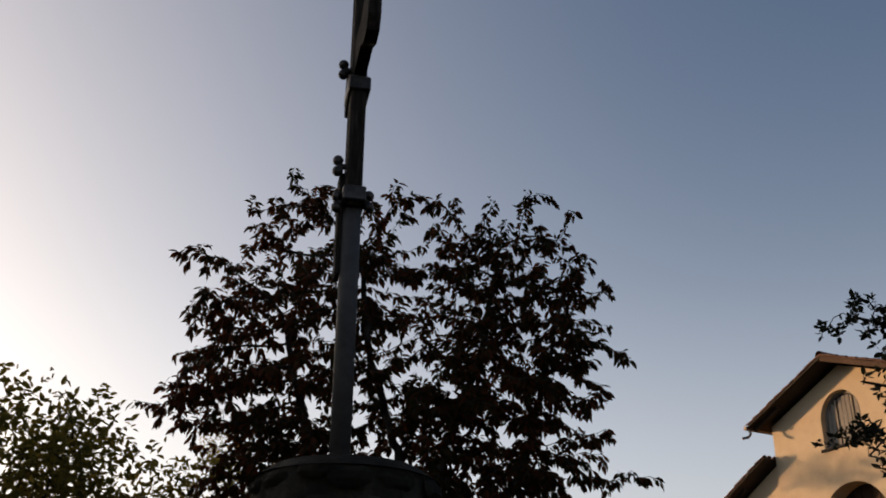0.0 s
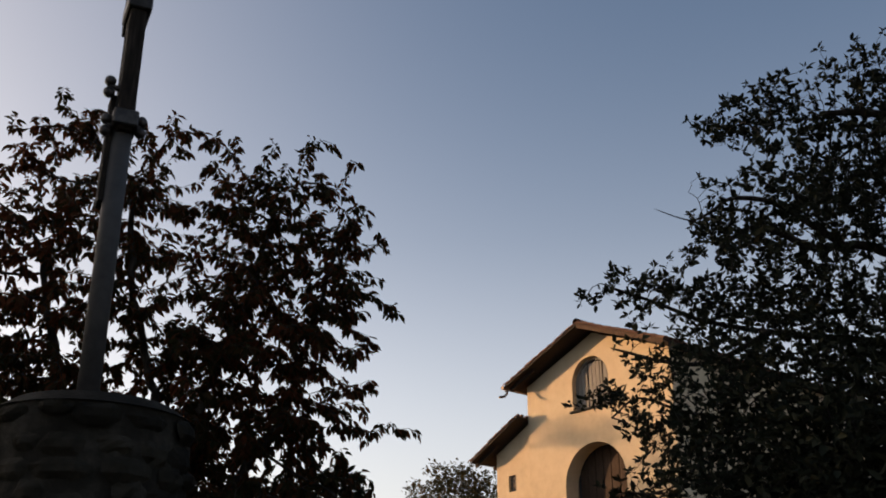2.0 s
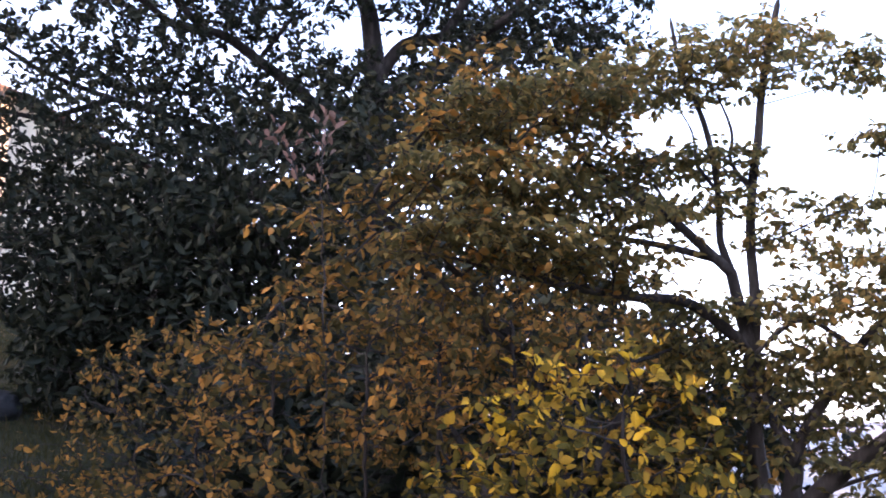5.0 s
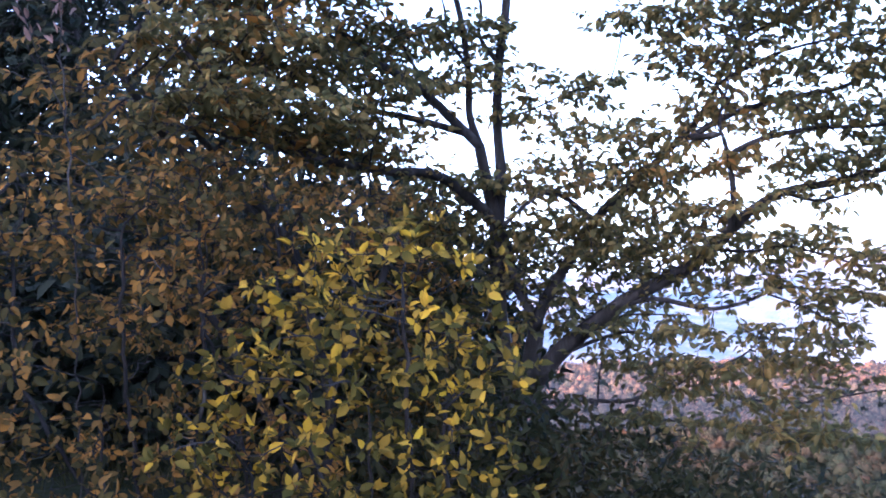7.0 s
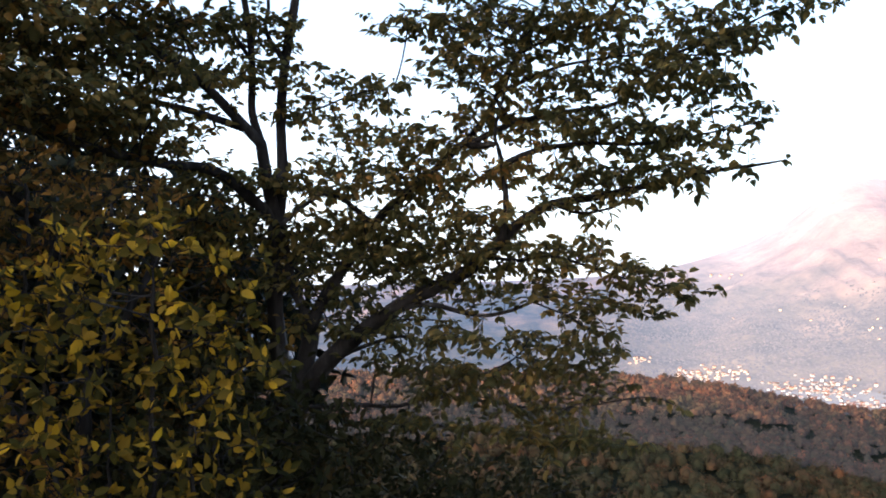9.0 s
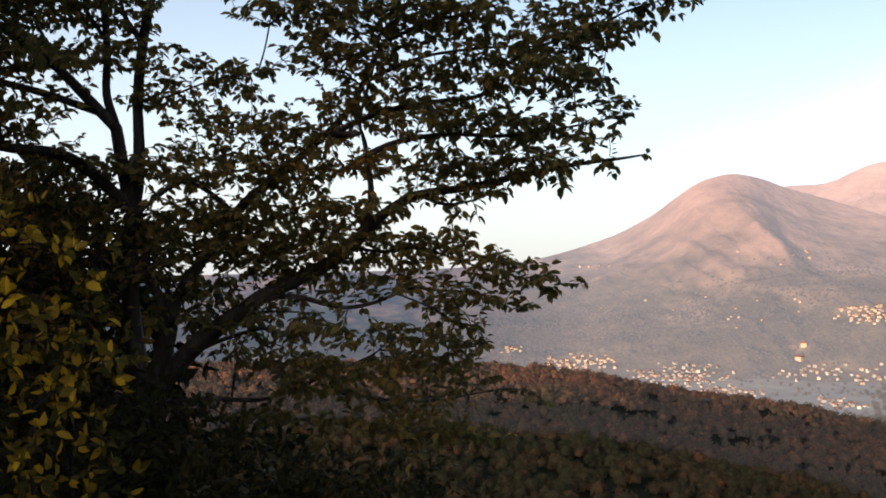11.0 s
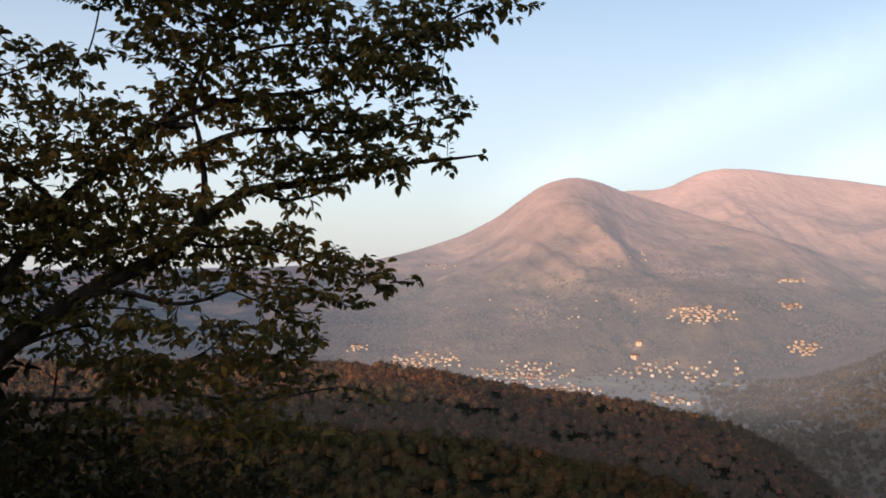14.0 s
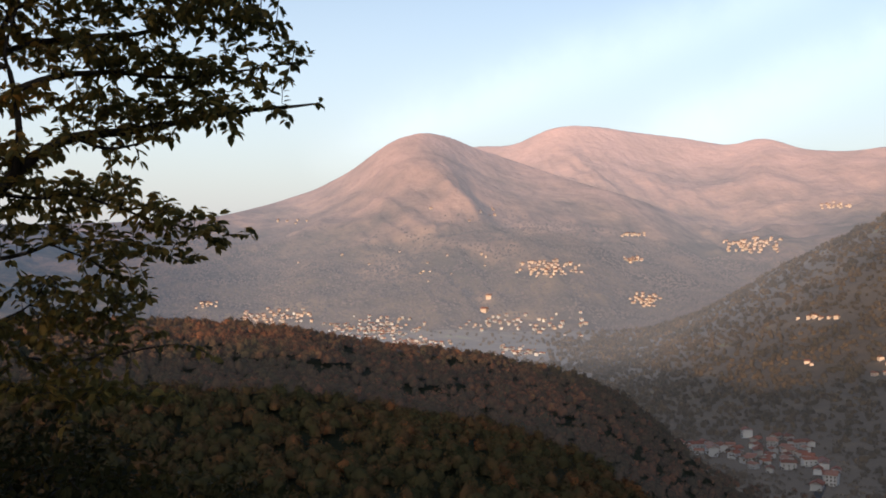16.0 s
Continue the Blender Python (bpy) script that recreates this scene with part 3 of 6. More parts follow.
def height(x, y):
    x, y = np.asarray(x, float), np.asarray(y, float)
    r = np.hypot(x, y)
    az = np.degrees(np.arctan2(x, y)) % 360
    # the knoll with the chapel
    g = y * 0.966 + x * 0.259
    knoll = 0.1745 * (soft(g, 1.0) - soft(g - 33.0, 2.0)) - 0.12
    knoll = knoll - 0.10 * soft(g - 60, 6.0) * (r < 400)
    knoll = knoll + 0.06 * wrinkles(x, y, 2.6, 3) * ramp_to(r, 2, 6)
    edge = x - 6.5 - 0.75 * soft(y, 2.0)
    slope = 46.0 * (1 - np.exp(-soft(edge, 2.0) / 55.0))
    near = knoll - slope
    # the wooded spur below, and the valley floor behind it
    crest = 560.0 * np.tan(np.radians(profile(az, SPUR_AZ, SPUR_EL))) + 1.6
    t = ramp_to(r, 120, 560)
    mid = (-44.0 - 2.5 * soft(az - 104, 3.0)) * (1 - t) + crest * t + 2.0 * wrinkles(x, y, 60, 3)
    fall = ramp_to(r, 600, 1000 - 12.0 * np.clip(az - 95, 0, 18))
    mid = mid * (1 - fall) + FLOOR * fall
    k = ramp_to(r, 60, 200)
    east = ramp_to(az, 35, 62) * (1 - ramp_to(az, 150, 200))
    low = mid * east + (-30.0 - 110.0 * ramp_to(r, 150, 1200)) * (1 - east)
    # an unseen ridge added to the west to hide the low sun from the slope but not from the chapel
    u, l = -0.839 * x + 0.545 * y, 0.545 * x + 0.839 * y
    west = np.exp(-((u - 125.0) / 42.0) ** 2) * (1 - ramp_to(l, 19, 29)) * ramp_to(l, -220, -120)
    # an unseen low rise added behind the chapel to keep the spur in the evening shade up to its crest
    north = np.exp(-((u - 62.0) / 40.0) ** 2) * ramp_to(l, 60, 200) * (1 - ramp_to(l, 430, 560))
    z = near * (1 - k) + low * k + west * 44.0 + north * 44.0
    # the mountain: a foothill, a massif and a range behind it, with gullies and small spurs
    far = ramp_to(r, 1900, 2300)
    low_z, low_b = ridge_mass(az, r, 2750.0 + 90.0 * np.sin(az * 0.8), LOW_AZ, LOW_EL, 1950.0, 1.3, 0.75, 0.0)
    front_z, front_b = ridge_mass(az, r, 3600.0 + 130.0 * np.sin(az * 0.55 + 1.0), FRONT_AZ, FRONT_EL, 2080.0, 1.5, 1.2, 0.0)
    back_z, back_b = ridge_mass(az, r, 4600.0 + 160.0 * np.sin(az * 0.4), BACK_AZ, BACK_EL, 2500.0, 1.9, 1.2, 0.0)
    gully = relief(np.radians(az) * 3300.0 + 0.35 * r + 120.0 * np.sin(r / 330.0 + az * 0.3), 0.42 * r, 520.0, 5, 3, 0.5) - 0.55
    rough_ = relief(x, y, 340.0, 5, 14, 0.5) - 0.55
    low_z = low_z + low_b * (0.34 * gully + 0.30 * rough_)
    front_z = front_z + front_b * (0.24 * gully + 0.14 * rough_)
    back_z = back_z + back_b * (0.26 * gully + 0.12 * rough_)
    peak = low_z + soft(front_z - low_z, 12.0)
    peak = peak + soft(back_z - peak, 9.0)
    z = z + peak * far
    hill = 17.5 * soft(az - 110.8, 1.0) * np.exp(-((r - 1720.0) / np.where(r > 1720, 700.0, 480.0)) ** 2)
    z = z + np.minimum(hill, 290.0) * (az < 180) * (0.86 + 0.26 * relief(x, y, 260.0, 4, 8))
    return z


def polar_sheet(name, bearings, rings, mat):
    B, R = np.meshgrid(np.radians(bearings), rings)
    X, Y = R * np.sin(B), R * np.cos(B)
    Z = height(X, Y)
    V = np.stack([X, Y, Z], 2).reshape(-1, 3)
    n, m = len(rings), len(bearings)
    i, j = np.meshgrid(np.arange(n - 1), np.arange(m - 1), indexing="ij")
    Q = np.stack([i * m + j, i * m + j + 1, (i + 1) * m + j + 1, (i + 1) * m + j], 2).reshape(-1, 4)[:, ::-1]
    return array_object(name, V, Q, mat, smooth=True)


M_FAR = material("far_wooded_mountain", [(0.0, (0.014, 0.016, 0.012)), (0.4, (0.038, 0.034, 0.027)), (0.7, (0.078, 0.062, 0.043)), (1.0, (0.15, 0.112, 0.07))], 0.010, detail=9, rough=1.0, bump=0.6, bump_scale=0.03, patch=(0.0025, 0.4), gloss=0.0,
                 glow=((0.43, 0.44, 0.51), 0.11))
# haze painted onto the slopes as glow: thick and blue in the mouth of the side valley, thinner with height, thicker
# with distance
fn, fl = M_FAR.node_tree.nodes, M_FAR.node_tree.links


def painted_haze(n, l, low, high, near, distant):
    """Strength and tint of the glow that paints haze on a far slope, by its height, its distance east and how far north
    it lies.
    """
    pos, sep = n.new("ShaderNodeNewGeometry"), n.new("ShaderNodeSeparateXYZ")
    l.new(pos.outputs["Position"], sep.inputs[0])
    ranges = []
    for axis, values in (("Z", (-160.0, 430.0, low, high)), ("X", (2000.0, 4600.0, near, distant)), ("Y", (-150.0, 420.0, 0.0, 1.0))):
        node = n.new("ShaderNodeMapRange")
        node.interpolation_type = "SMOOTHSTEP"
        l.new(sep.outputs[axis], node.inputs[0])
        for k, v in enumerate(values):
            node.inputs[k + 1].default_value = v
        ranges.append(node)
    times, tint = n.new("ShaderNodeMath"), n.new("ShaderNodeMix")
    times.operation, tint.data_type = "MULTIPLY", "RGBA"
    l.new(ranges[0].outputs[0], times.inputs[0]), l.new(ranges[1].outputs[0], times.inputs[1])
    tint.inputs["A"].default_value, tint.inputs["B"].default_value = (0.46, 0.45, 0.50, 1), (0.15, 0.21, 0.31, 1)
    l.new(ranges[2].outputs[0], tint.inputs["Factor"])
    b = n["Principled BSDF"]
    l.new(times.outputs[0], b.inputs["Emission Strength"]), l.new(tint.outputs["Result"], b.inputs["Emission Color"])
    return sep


fsep = painted_haze(fn, fl, 0.158, 0.122, 0.86, 1.80)
painted_haze(M_FAR_WOOD.node_tree.nodes, M_FAR_WOOD.node_tree.links, 0.158, 0.122, 0.86, 1.80)
# woods below, dry mountain grass on the tops with pink evening light in its colour, and a ragged tree line
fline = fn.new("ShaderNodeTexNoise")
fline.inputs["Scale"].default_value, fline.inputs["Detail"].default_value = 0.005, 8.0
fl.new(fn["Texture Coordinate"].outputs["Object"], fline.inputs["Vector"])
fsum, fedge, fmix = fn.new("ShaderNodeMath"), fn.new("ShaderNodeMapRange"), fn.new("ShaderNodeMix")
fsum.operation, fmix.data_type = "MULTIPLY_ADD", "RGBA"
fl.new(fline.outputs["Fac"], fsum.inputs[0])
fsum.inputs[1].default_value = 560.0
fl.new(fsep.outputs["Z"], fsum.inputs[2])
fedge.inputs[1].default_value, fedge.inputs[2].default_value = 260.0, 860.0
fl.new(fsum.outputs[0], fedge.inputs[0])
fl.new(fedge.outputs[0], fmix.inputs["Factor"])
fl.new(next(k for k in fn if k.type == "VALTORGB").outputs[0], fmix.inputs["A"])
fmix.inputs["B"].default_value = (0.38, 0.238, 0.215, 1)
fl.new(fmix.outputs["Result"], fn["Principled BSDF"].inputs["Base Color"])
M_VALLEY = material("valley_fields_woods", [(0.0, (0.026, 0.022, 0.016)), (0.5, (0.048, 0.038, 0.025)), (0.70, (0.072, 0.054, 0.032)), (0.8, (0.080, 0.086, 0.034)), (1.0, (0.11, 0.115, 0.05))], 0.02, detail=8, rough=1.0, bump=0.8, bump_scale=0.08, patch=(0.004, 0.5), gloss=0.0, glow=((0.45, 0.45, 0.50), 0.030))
# haze painted into valley and woods as glow, stronger towards the mountain
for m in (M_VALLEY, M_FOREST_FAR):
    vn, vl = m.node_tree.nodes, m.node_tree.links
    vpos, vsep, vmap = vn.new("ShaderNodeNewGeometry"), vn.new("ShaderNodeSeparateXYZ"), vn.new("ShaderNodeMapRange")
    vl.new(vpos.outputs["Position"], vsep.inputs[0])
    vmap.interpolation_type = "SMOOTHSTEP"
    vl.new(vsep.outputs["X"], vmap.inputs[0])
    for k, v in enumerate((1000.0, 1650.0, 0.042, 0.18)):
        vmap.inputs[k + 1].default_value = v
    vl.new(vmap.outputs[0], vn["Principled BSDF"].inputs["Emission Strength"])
bearings = np.concatenate([np.arange(-180, 0, 3.0), np.arange(0, 55, 0.6), np.arange(55, 128, 0.3), np.arange(128, 180.1, 2.0)])
ground = polar_sheet("ground", bearings, np.concatenate([[0.001], np.linspace(0.3, 40, 90), np.geomspace(40.5, 605, 80)]), M_GROUND)
tagged(ground, "rough grassy hillside falling away to a wooded valley", "ground", kind="structure")
far_bearings = np.concatenate([np.arange(-180, 55, 4.0), np.arange(55, 84, 0.4), np.arange(84, 126, 0.11), np.arange(126, 130, 0.4), np.arange(130, 180.1, 3.0)])
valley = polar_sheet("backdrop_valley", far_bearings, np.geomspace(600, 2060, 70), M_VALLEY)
tagged(valley, "valley floor with fields and woods, haze painted on as glow", "valley", kind="structure")
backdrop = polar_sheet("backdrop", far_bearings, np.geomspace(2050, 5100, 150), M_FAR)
tagged(backdrop, "wooded mountain ridge with haze glow and pink evening tint painted on", "mountain", kind="structure")


# ---- the chapel ----
def wall_with_openings(bm, x0, x1, top, openings, y0, y1, z0=0.0, cuts=()):
    """A wall in the x-z plane from y0 to y1; top(x) is its upper edge; an opening is (cx, half, bottom, spring, rise) with an arched head."""
    xs = {x0, x1, *cuts}
    for cx, half, bottom, spring, rise in openings:
        for k in range(17):
            xs.add(cx - half * math.cos(math.pi * k / 16))
    xs = sorted(x for x in xs if x0 <= x <= x1)

    def quad(*p):
        bm.faces.new([bm.verts.new(q) for q in p])

    def head(o, x):
        t = max(0.0, 1 - ((x - o[0]) / o[1]) ** 2)
        return o[3] + o[4] * math.sqrt(t)
    for a, b in zip(xs, xs[1:]):
        mid = (a + b) / 2
        spans, za, zb = [], z0, z0
        for o in sorted(openings, key=lambda o: o[2]):
            if abs(mid - o[0]) < o[1]:
                if o[2] > min(za, zb) + 1e-6:
                    spans.append((za, zb, o[2], o[2]))
                za, zb = head(o, a), head(o, b)
        spans.append((za, zb, top(a), top(b)))
        for la, lb, ta, tb in spans:
            quad((a, y0, la), (b, y0, lb), (b, y0, tb), (a, y0, ta))
            quad((b, y1, lb), (a, y1, la), (a, y1, ta), (b, y1, tb))
            quad((a, y0, ta), (b, y0, tb), (b, y1, tb), (a, y1, ta))
            quad((a, y1, la), (b, y1, lb), (b, y0, lb), (a, y0, la))
    for o in openings:
        for sx in (-1, 1):
            x = o[0] + sx * o[1]
            quad((x, y0, o[2]), (x, y1, o[2]), (x, y1, o[3]), (x, y0, o[3]))
    for x in (x0, x1):
        quad((x, y0, z0), (x, y1, z0), (x, y1, top(x)), (x, y0, top(x)))
    bmesh.ops.remove_doubles(bm, verts=bm.verts, dist=0.0004)
    bmesh.ops.recalc_face_normals(bm, faces=bm.faces)


def arch_strip(bm, cx, half, bottom, spring, rise, w, y0, y1):
    """A flat frame that follows an arched opening."""
    path = [(cx - half, bottom)] + [(cx - half * math.cos(math.pi * k / 16), spring + rise * math.sin(math.pi * k / 16)) for k in range(17)] + [(cx + half, bottom)]
    rows = []
    for x, z in path:
        d = Vector((cx - x, 0, spring - z if z > spring else 0))
        d = d.normalized() * w if d.length else Vector((0, 0, -w))
        rows.append([bm.verts.new((x, y0, z)), bm.verts.new((x, y1, z)), bm.verts.new((x + d.x, y1, z + d.z)), bm.verts.new((x + d.x, y0, z + d.z))])
    for u, v in zip(rows, rows[1:]):
        for i in range(4):
            bm.faces.new((u[i], u[(i + 1) % 4], v[(i + 1) % 4], v[i]))
    bmesh.ops.recalc_face_normals(bm, faces=bm.faces)


def build_chapel():
    """Gabled chapel with a lower side aisle; x along the front, y into the building."""
    cx, cy, _ = at(21.65, 34.0, 0)
    root = thing("chapel", pose(cx, cy, 5.86, 0, 0, -63), "cream stucco chapel with tiled gable roof on the knoll", "building")
    W, SLOPE, RIDGE, LONG = 3.2, 0.40, 7.10, 12.0

    def gable(x):
        return RIDGE - SLOPE * abs(x) - 0.12
    bm = bmesh.new()
    wall_with_openings(bm, -W, W, gable, [(-0.2, 1.32, -0.02, 1.95, 1.28), (-0.2, 0.82, 4.42, 5.32, 0.86)], 0.0, 0.62, z0=-0.6, cuts=(0.0,))
    part("front_wall", bm, M_STUCCO, root)
    for name, x0, x1 in (("side_wall", W - 0.4, W), ("side_wall", -W, -W + 0.4)):
        bm = bmesh.new()
        box(bm, x0, x1, 0.625, LONG, -1.4, gable(W) - 0.02)
        part(name, bm, M_STUCCO, root)
    bm = bmesh.new()
    wall_with_openings(bm, -W + 0.401, W - 0.401, gable, [], LONG - 0.4, LONG, z0=-1.4, cuts=(0.0,))
    part("back_wall", bm, M_STUCCO, root)

    # lower aisle with a lean-to roof
    bm = bmesh.new()
    wall_with_openings(bm, -5.0, -W - 0.002, lambda x: 4.46 + 0.5 * (x + W), [(-4.2, 0.19, 2.15, 2.72, 0.0001)], 0.12, 0.55, z0=-0.9)
    part("aisle_wall", bm, M_STUCCO, root)
    bm = bmesh.new()
    box(bm, -5.0, -4.6, 0.551, LONG - 1, -1.4, 3.45)
    part("aisle_side_wall", bm, M_STUCCO, root)
    # pane in shutter grey: the reflection on the glass is put into its colour
    win = part("aisle_window", (lambda b: (box(b, -4.39, -4.01, 0.24, 0.28, 2.15, 2.72), b)[1])(bmesh.new()), M_SHUTTER, root, "small window, grey reflection painted into the pane")
    bm = bmesh.new()
    for z in (2.3, 2.44, 2.58):
        box(bm, -4.39, -4.01, 0.20, 0.215, z - 0.012, z + 0.012)
    for x in (-4.3, -4.2, -4.1):
        box(bm, x - 0.01, x + 0.01, 0.217, 0.232, 2.15, 2.72)
    part("grille", bm, M_IRON, win)

    # front door, set back in the arch
    door = part("door", (lambda b: (box(b, -1.40, 1.25, 0.70, 0.76, 0.0, 3.3), b)[1])(bmesh.new()), M_DOOR, root, "brown wooden door in deep shade")
    for k in range(8):
        bm = bmesh.new()
        x = -1.44 + 0.345 * k
        box(bm, x + 0.008, x + 0.337, 0.66, 0.699, 0.02, 3.25, 0.01)
        part("plank", bm, M_DOOR, door)
    bm = bmesh.new()
    box(bm, -W + 0.42, W - 0.42, 1.765, 1.95, -0.6, gable(W) - 0.1)
    part("inner_wall", bm, M_STUCCO, root)
    bm = bmesh.new()
    box(bm, -1.50, -1.445, 0.64, 0.72, 0.0, 2.4, 0.01)
    part("door_post", bm, M_WHITE, root, "pale door post catching the light")
    bm = bmesh.new()
    tube(bm, [(-1.0, 0.66, 1.1), (-1.0, 0.58, 1.12), (-1.0, 0.58, 1.32), (-1.0, 0.66, 1.34)], 0.018, 8)
    part("handle", bm, M_IRON, door)
    bm = bmesh.new()
    box(bm, -1.75, 1.55, -0.62, 1.76, -0.5, -0.022, 0.02)
    part("threshold", bm, M_STEP, root, "worn stone doorstep")

    # arched window over the door
    wnd = part("window", (lambda b: (wall_with_openings(b, -1.03, 0.63, lambda x: 5.3 + 0.87 * math.sqrt(max(0.0, 1 - ((x + 0.2) / 0.83) ** 2)), [], 0.30, 0.34, z0=4.42, cuts=[-0.2 - 0.82 * math.cos(math.pi * k / 16) for k in range(17)]), b)[1])(bmesh.new()), M_GLASS, root, "arched window with vertical grey slats")
    bm = bmesh.new()
    arch_strip(bm, -0.2, 0.815, 4.43, 5.32, 0.85, 0.07, 0.20, 0.299)
    part("window_frame", bm, M_SHUTTER, wnd)
    for k in range(9):
        x = -0.2 + (k - 4) * 0.165
        zt = 5.30 + 0.80 * math.sqrt(max(0, 1 - ((x + 0.2) / 0.82) ** 2))
        bm = bmesh.new()
        if k % 4 == 2:
            box(bm, x - 0.035, x + 0.035, 0.215, 0.296, 4.44, zt - 0.05)
        else:
            box(bm, x - 0.078, x + 0.078, 0.235, 0.298, 4.44, zt - 0.05, 0.008)
        part("slat", bm, M_SHUTTER, wnd)
    bm = bmesh.new()
    box(bm, -1.14, 0.74, -0.07, 0.25, 4.34, 4.415, 0.012)
    part("window_sill", bm, M_STEP, wnd)

    # main roof: boards, beams, tiles
    def slab(name, x0, z0, x1, z1, y0, y1, th, mat, parent, label=""):
        bm = bmesh.new()
        n = Vector((-(z1 - z0), 0, x1 - x0)).normalized() * th
        if n.z < 0:
            n = -n
        c = [Vector((x0, 0, z0)), Vector((x1, 0, z1)), Vector((x1, 0, z1)) + n, Vector((x0, 0, z0)) + n]
        f = [bm.verts.new((p.x, y0, p.z)) for p in c]
        b = [bm.verts.new((p.x, y1, p.z)) for p in c]
        bm.faces.new(f), bm.faces.new(b[::-1])
        for i in range(4):
            bm.faces.new((f[i], b[i], b[(i + 1) % 4], f[(i + 1) % 4]))
        bmesh.ops.recalc_face_normals(bm, faces=bm.faces)
        return part(name, bm, mat, parent, label)

    def tiled_slope(x0, z0, x1, z1, y0, y1, name):
        """From the eave (x0, z0) up to the ridge (x1, z1): boards, barge board, rafters, barrel tiles."""
        roof = slab(name, x0, z0, x1, z1, y0, y1, 0.06, M_WOOD, root, "clay barrel-tile roof on brown boards")
        d = Vector((x1 - x0, 0, z1 - z0))
        length = d.length
        d.normalize()
        up = Vector((-d.z, 0, d.x))
        up = up if up.z > 0 else -up
        if d.x < 0:
            slab("barge_board", x0 - 0.002, z0 - 0.11, x1, z1 - 0.11, y0 - 0.045, y0 - 0.002, 0.15, M_BARGE, roof, "brown barge board under the verge")
        for k in range(int((y1 - y0) / 0.9)):
            y = y0 + 0.25 + 0.9 * k
            slab("rafter", x0 + 0.03 * (1 if d.x > 0 else -1), z0 - 0.13, x0 + d.x * 1.3, z0 - 0.13 + d.z * 1.3, y, y + 0.10, 0.125, M_WOOD, roof)
        # one barrel tile, used over and over
        bm = bmesh.new()
        rows = []
        for s, r in ((0, 0.10), (0.5, 0.082)):
            rows.append([bm.verts.new((math.cos(math.pi * k / 6) * r, s, math.sin(math.pi * k / 6) * r * 0.85)) for k in range(7)])
            rows.append([bm.verts.new((math.cos(math.pi * k / 6) * (r - 0.018), s, math.sin(math.pi * k / 6) * (r - 0.018) * 0.85)) for k in range(7)])
        for u, v in ((rows[0], rows[2]), (rows[1], rows[3]), (rows[0], rows[1]), (rows[2], rows[3])):
            for i in range(6):
                bm.faces.new((u[i], u[i + 1], v[i + 1], v[i]))
        bmesh.ops.recalc_face_normals(bm, faces=bm.faces)
        me = bpy.data.meshes.new("roof_tile")
        bm.to_mesh(me)
        me.materials.append(M_TILE)
        tile_verts = np.array([v.co[:] for v in me.vertices])
        tile_faces = np.array([f.vertices[:] for f in me.polygons])
        bm.free()
        side = Vector((0, 1, 0))
        basis = Matrix((side, d, up)).transposed().to_4x4()
        rng = random.Random(4)
        big_v, big_f = [], []
        for c in range(int((y1 - y0) / 0.225)):
            y = y0 + 0.06 + 0.225 * c
            for k in range(int(length / 0.40) + 1):
                s = min(0.40 * k - 0.05, length - 0.45)
                p = Vector((x0, y, z0)) + d * s + up * (0.065 + 0.018 * rng.random() + 0.012)
                m = Matrix.Translation(p) @ basis @ pose(0, 0, 0, -2.0, 0, rng.uniform(-2.5, 2.5))
                if c < 5:
                    ob = new("roof_tile", me)
                    ob.parent, ob.matrix_basis = roof, m
                else:
                    a = np.array(m)
                    big_f.append(tile_faces + len(big_v) * len(tile_verts))
                    big_v.append(tile_verts @ a[:3, :3].T + a[:3, 3])
        ob = array_object("roof_tiles", np.concatenate(big_v), np.concatenate(big_f), M_TILE, roof)
        tagged(ob, kind="stuff")
        return roof
    EX = 3.55
    ez = RIDGE - SLOPE * EX
    left = tiled_slope(-EX, ez, 0.0, RIDGE, -0.75, LONG + 0.4, "roof")
    right = tiled_slope(EX, ez, 0.0, RIDGE, -0.75, LONG + 0.4, "roof")
    bm = bmesh.new()
    for k in range(30):
        y = -0.78 + 0.44 * k
        m = pose(0, y, RIDGE + 0.075, 2.0)
        rows = [[bm.verts.new(m @ Vector((math.cos(math.pi * i / 6) * r, s, math.sin(math.pi * i / 6) * r))) for i in range(7)] for s, r in ((0, 0.15), (0.5, 0.125))]
        for i in range(6):
            bm.faces.new((rows[0][i], rows[0][i + 1], rows[1][i + 1], rows[1][i]))
    tagged(part("ridge_tiles", bm, M_TILE, root), kind="stuff")
    tiled_slope(-5.7, 4.54 - 0.5 * (5.7 - W), -W - 0.004, 4.54, -0.55, LONG - 0.6, "aisle_roof")

    # gutter with a crooked downpipe end
    bm = bmesh.new()
    tube(bm, [(-EX - 0.10, -0.80, ez - 0.02), (-EX - 0.10, LONG, ez - 0.02)], 0.075, 10)
    g = part("gutter", bm, M_COPPER, root, "brown metal gutter with crooked spout")
    bm = bmesh.new()
    tube(bm, [(-EX - 0.10, -0.55, ez - 0.06), (-EX - 0.10, -0.57, ez - 0.20), (-EX - 0.14, -0.66, ez - 0.31), (-EX - 0.22, -0.85, ez - 0.36)], 0.045, 8)
    part("spout", bm, M_COPPER, g)
    for k in range(9):
        bm = bmesh.new()
        box(bm, -EX - 0.19, -EX + 0.03, -0.6 + 1.4 * k, -0.57 + 1.4 * k, ez - 0.115, ez - 0.098)
        part("bracket", bm, M_IRON, g)
    return root


build_chapel()


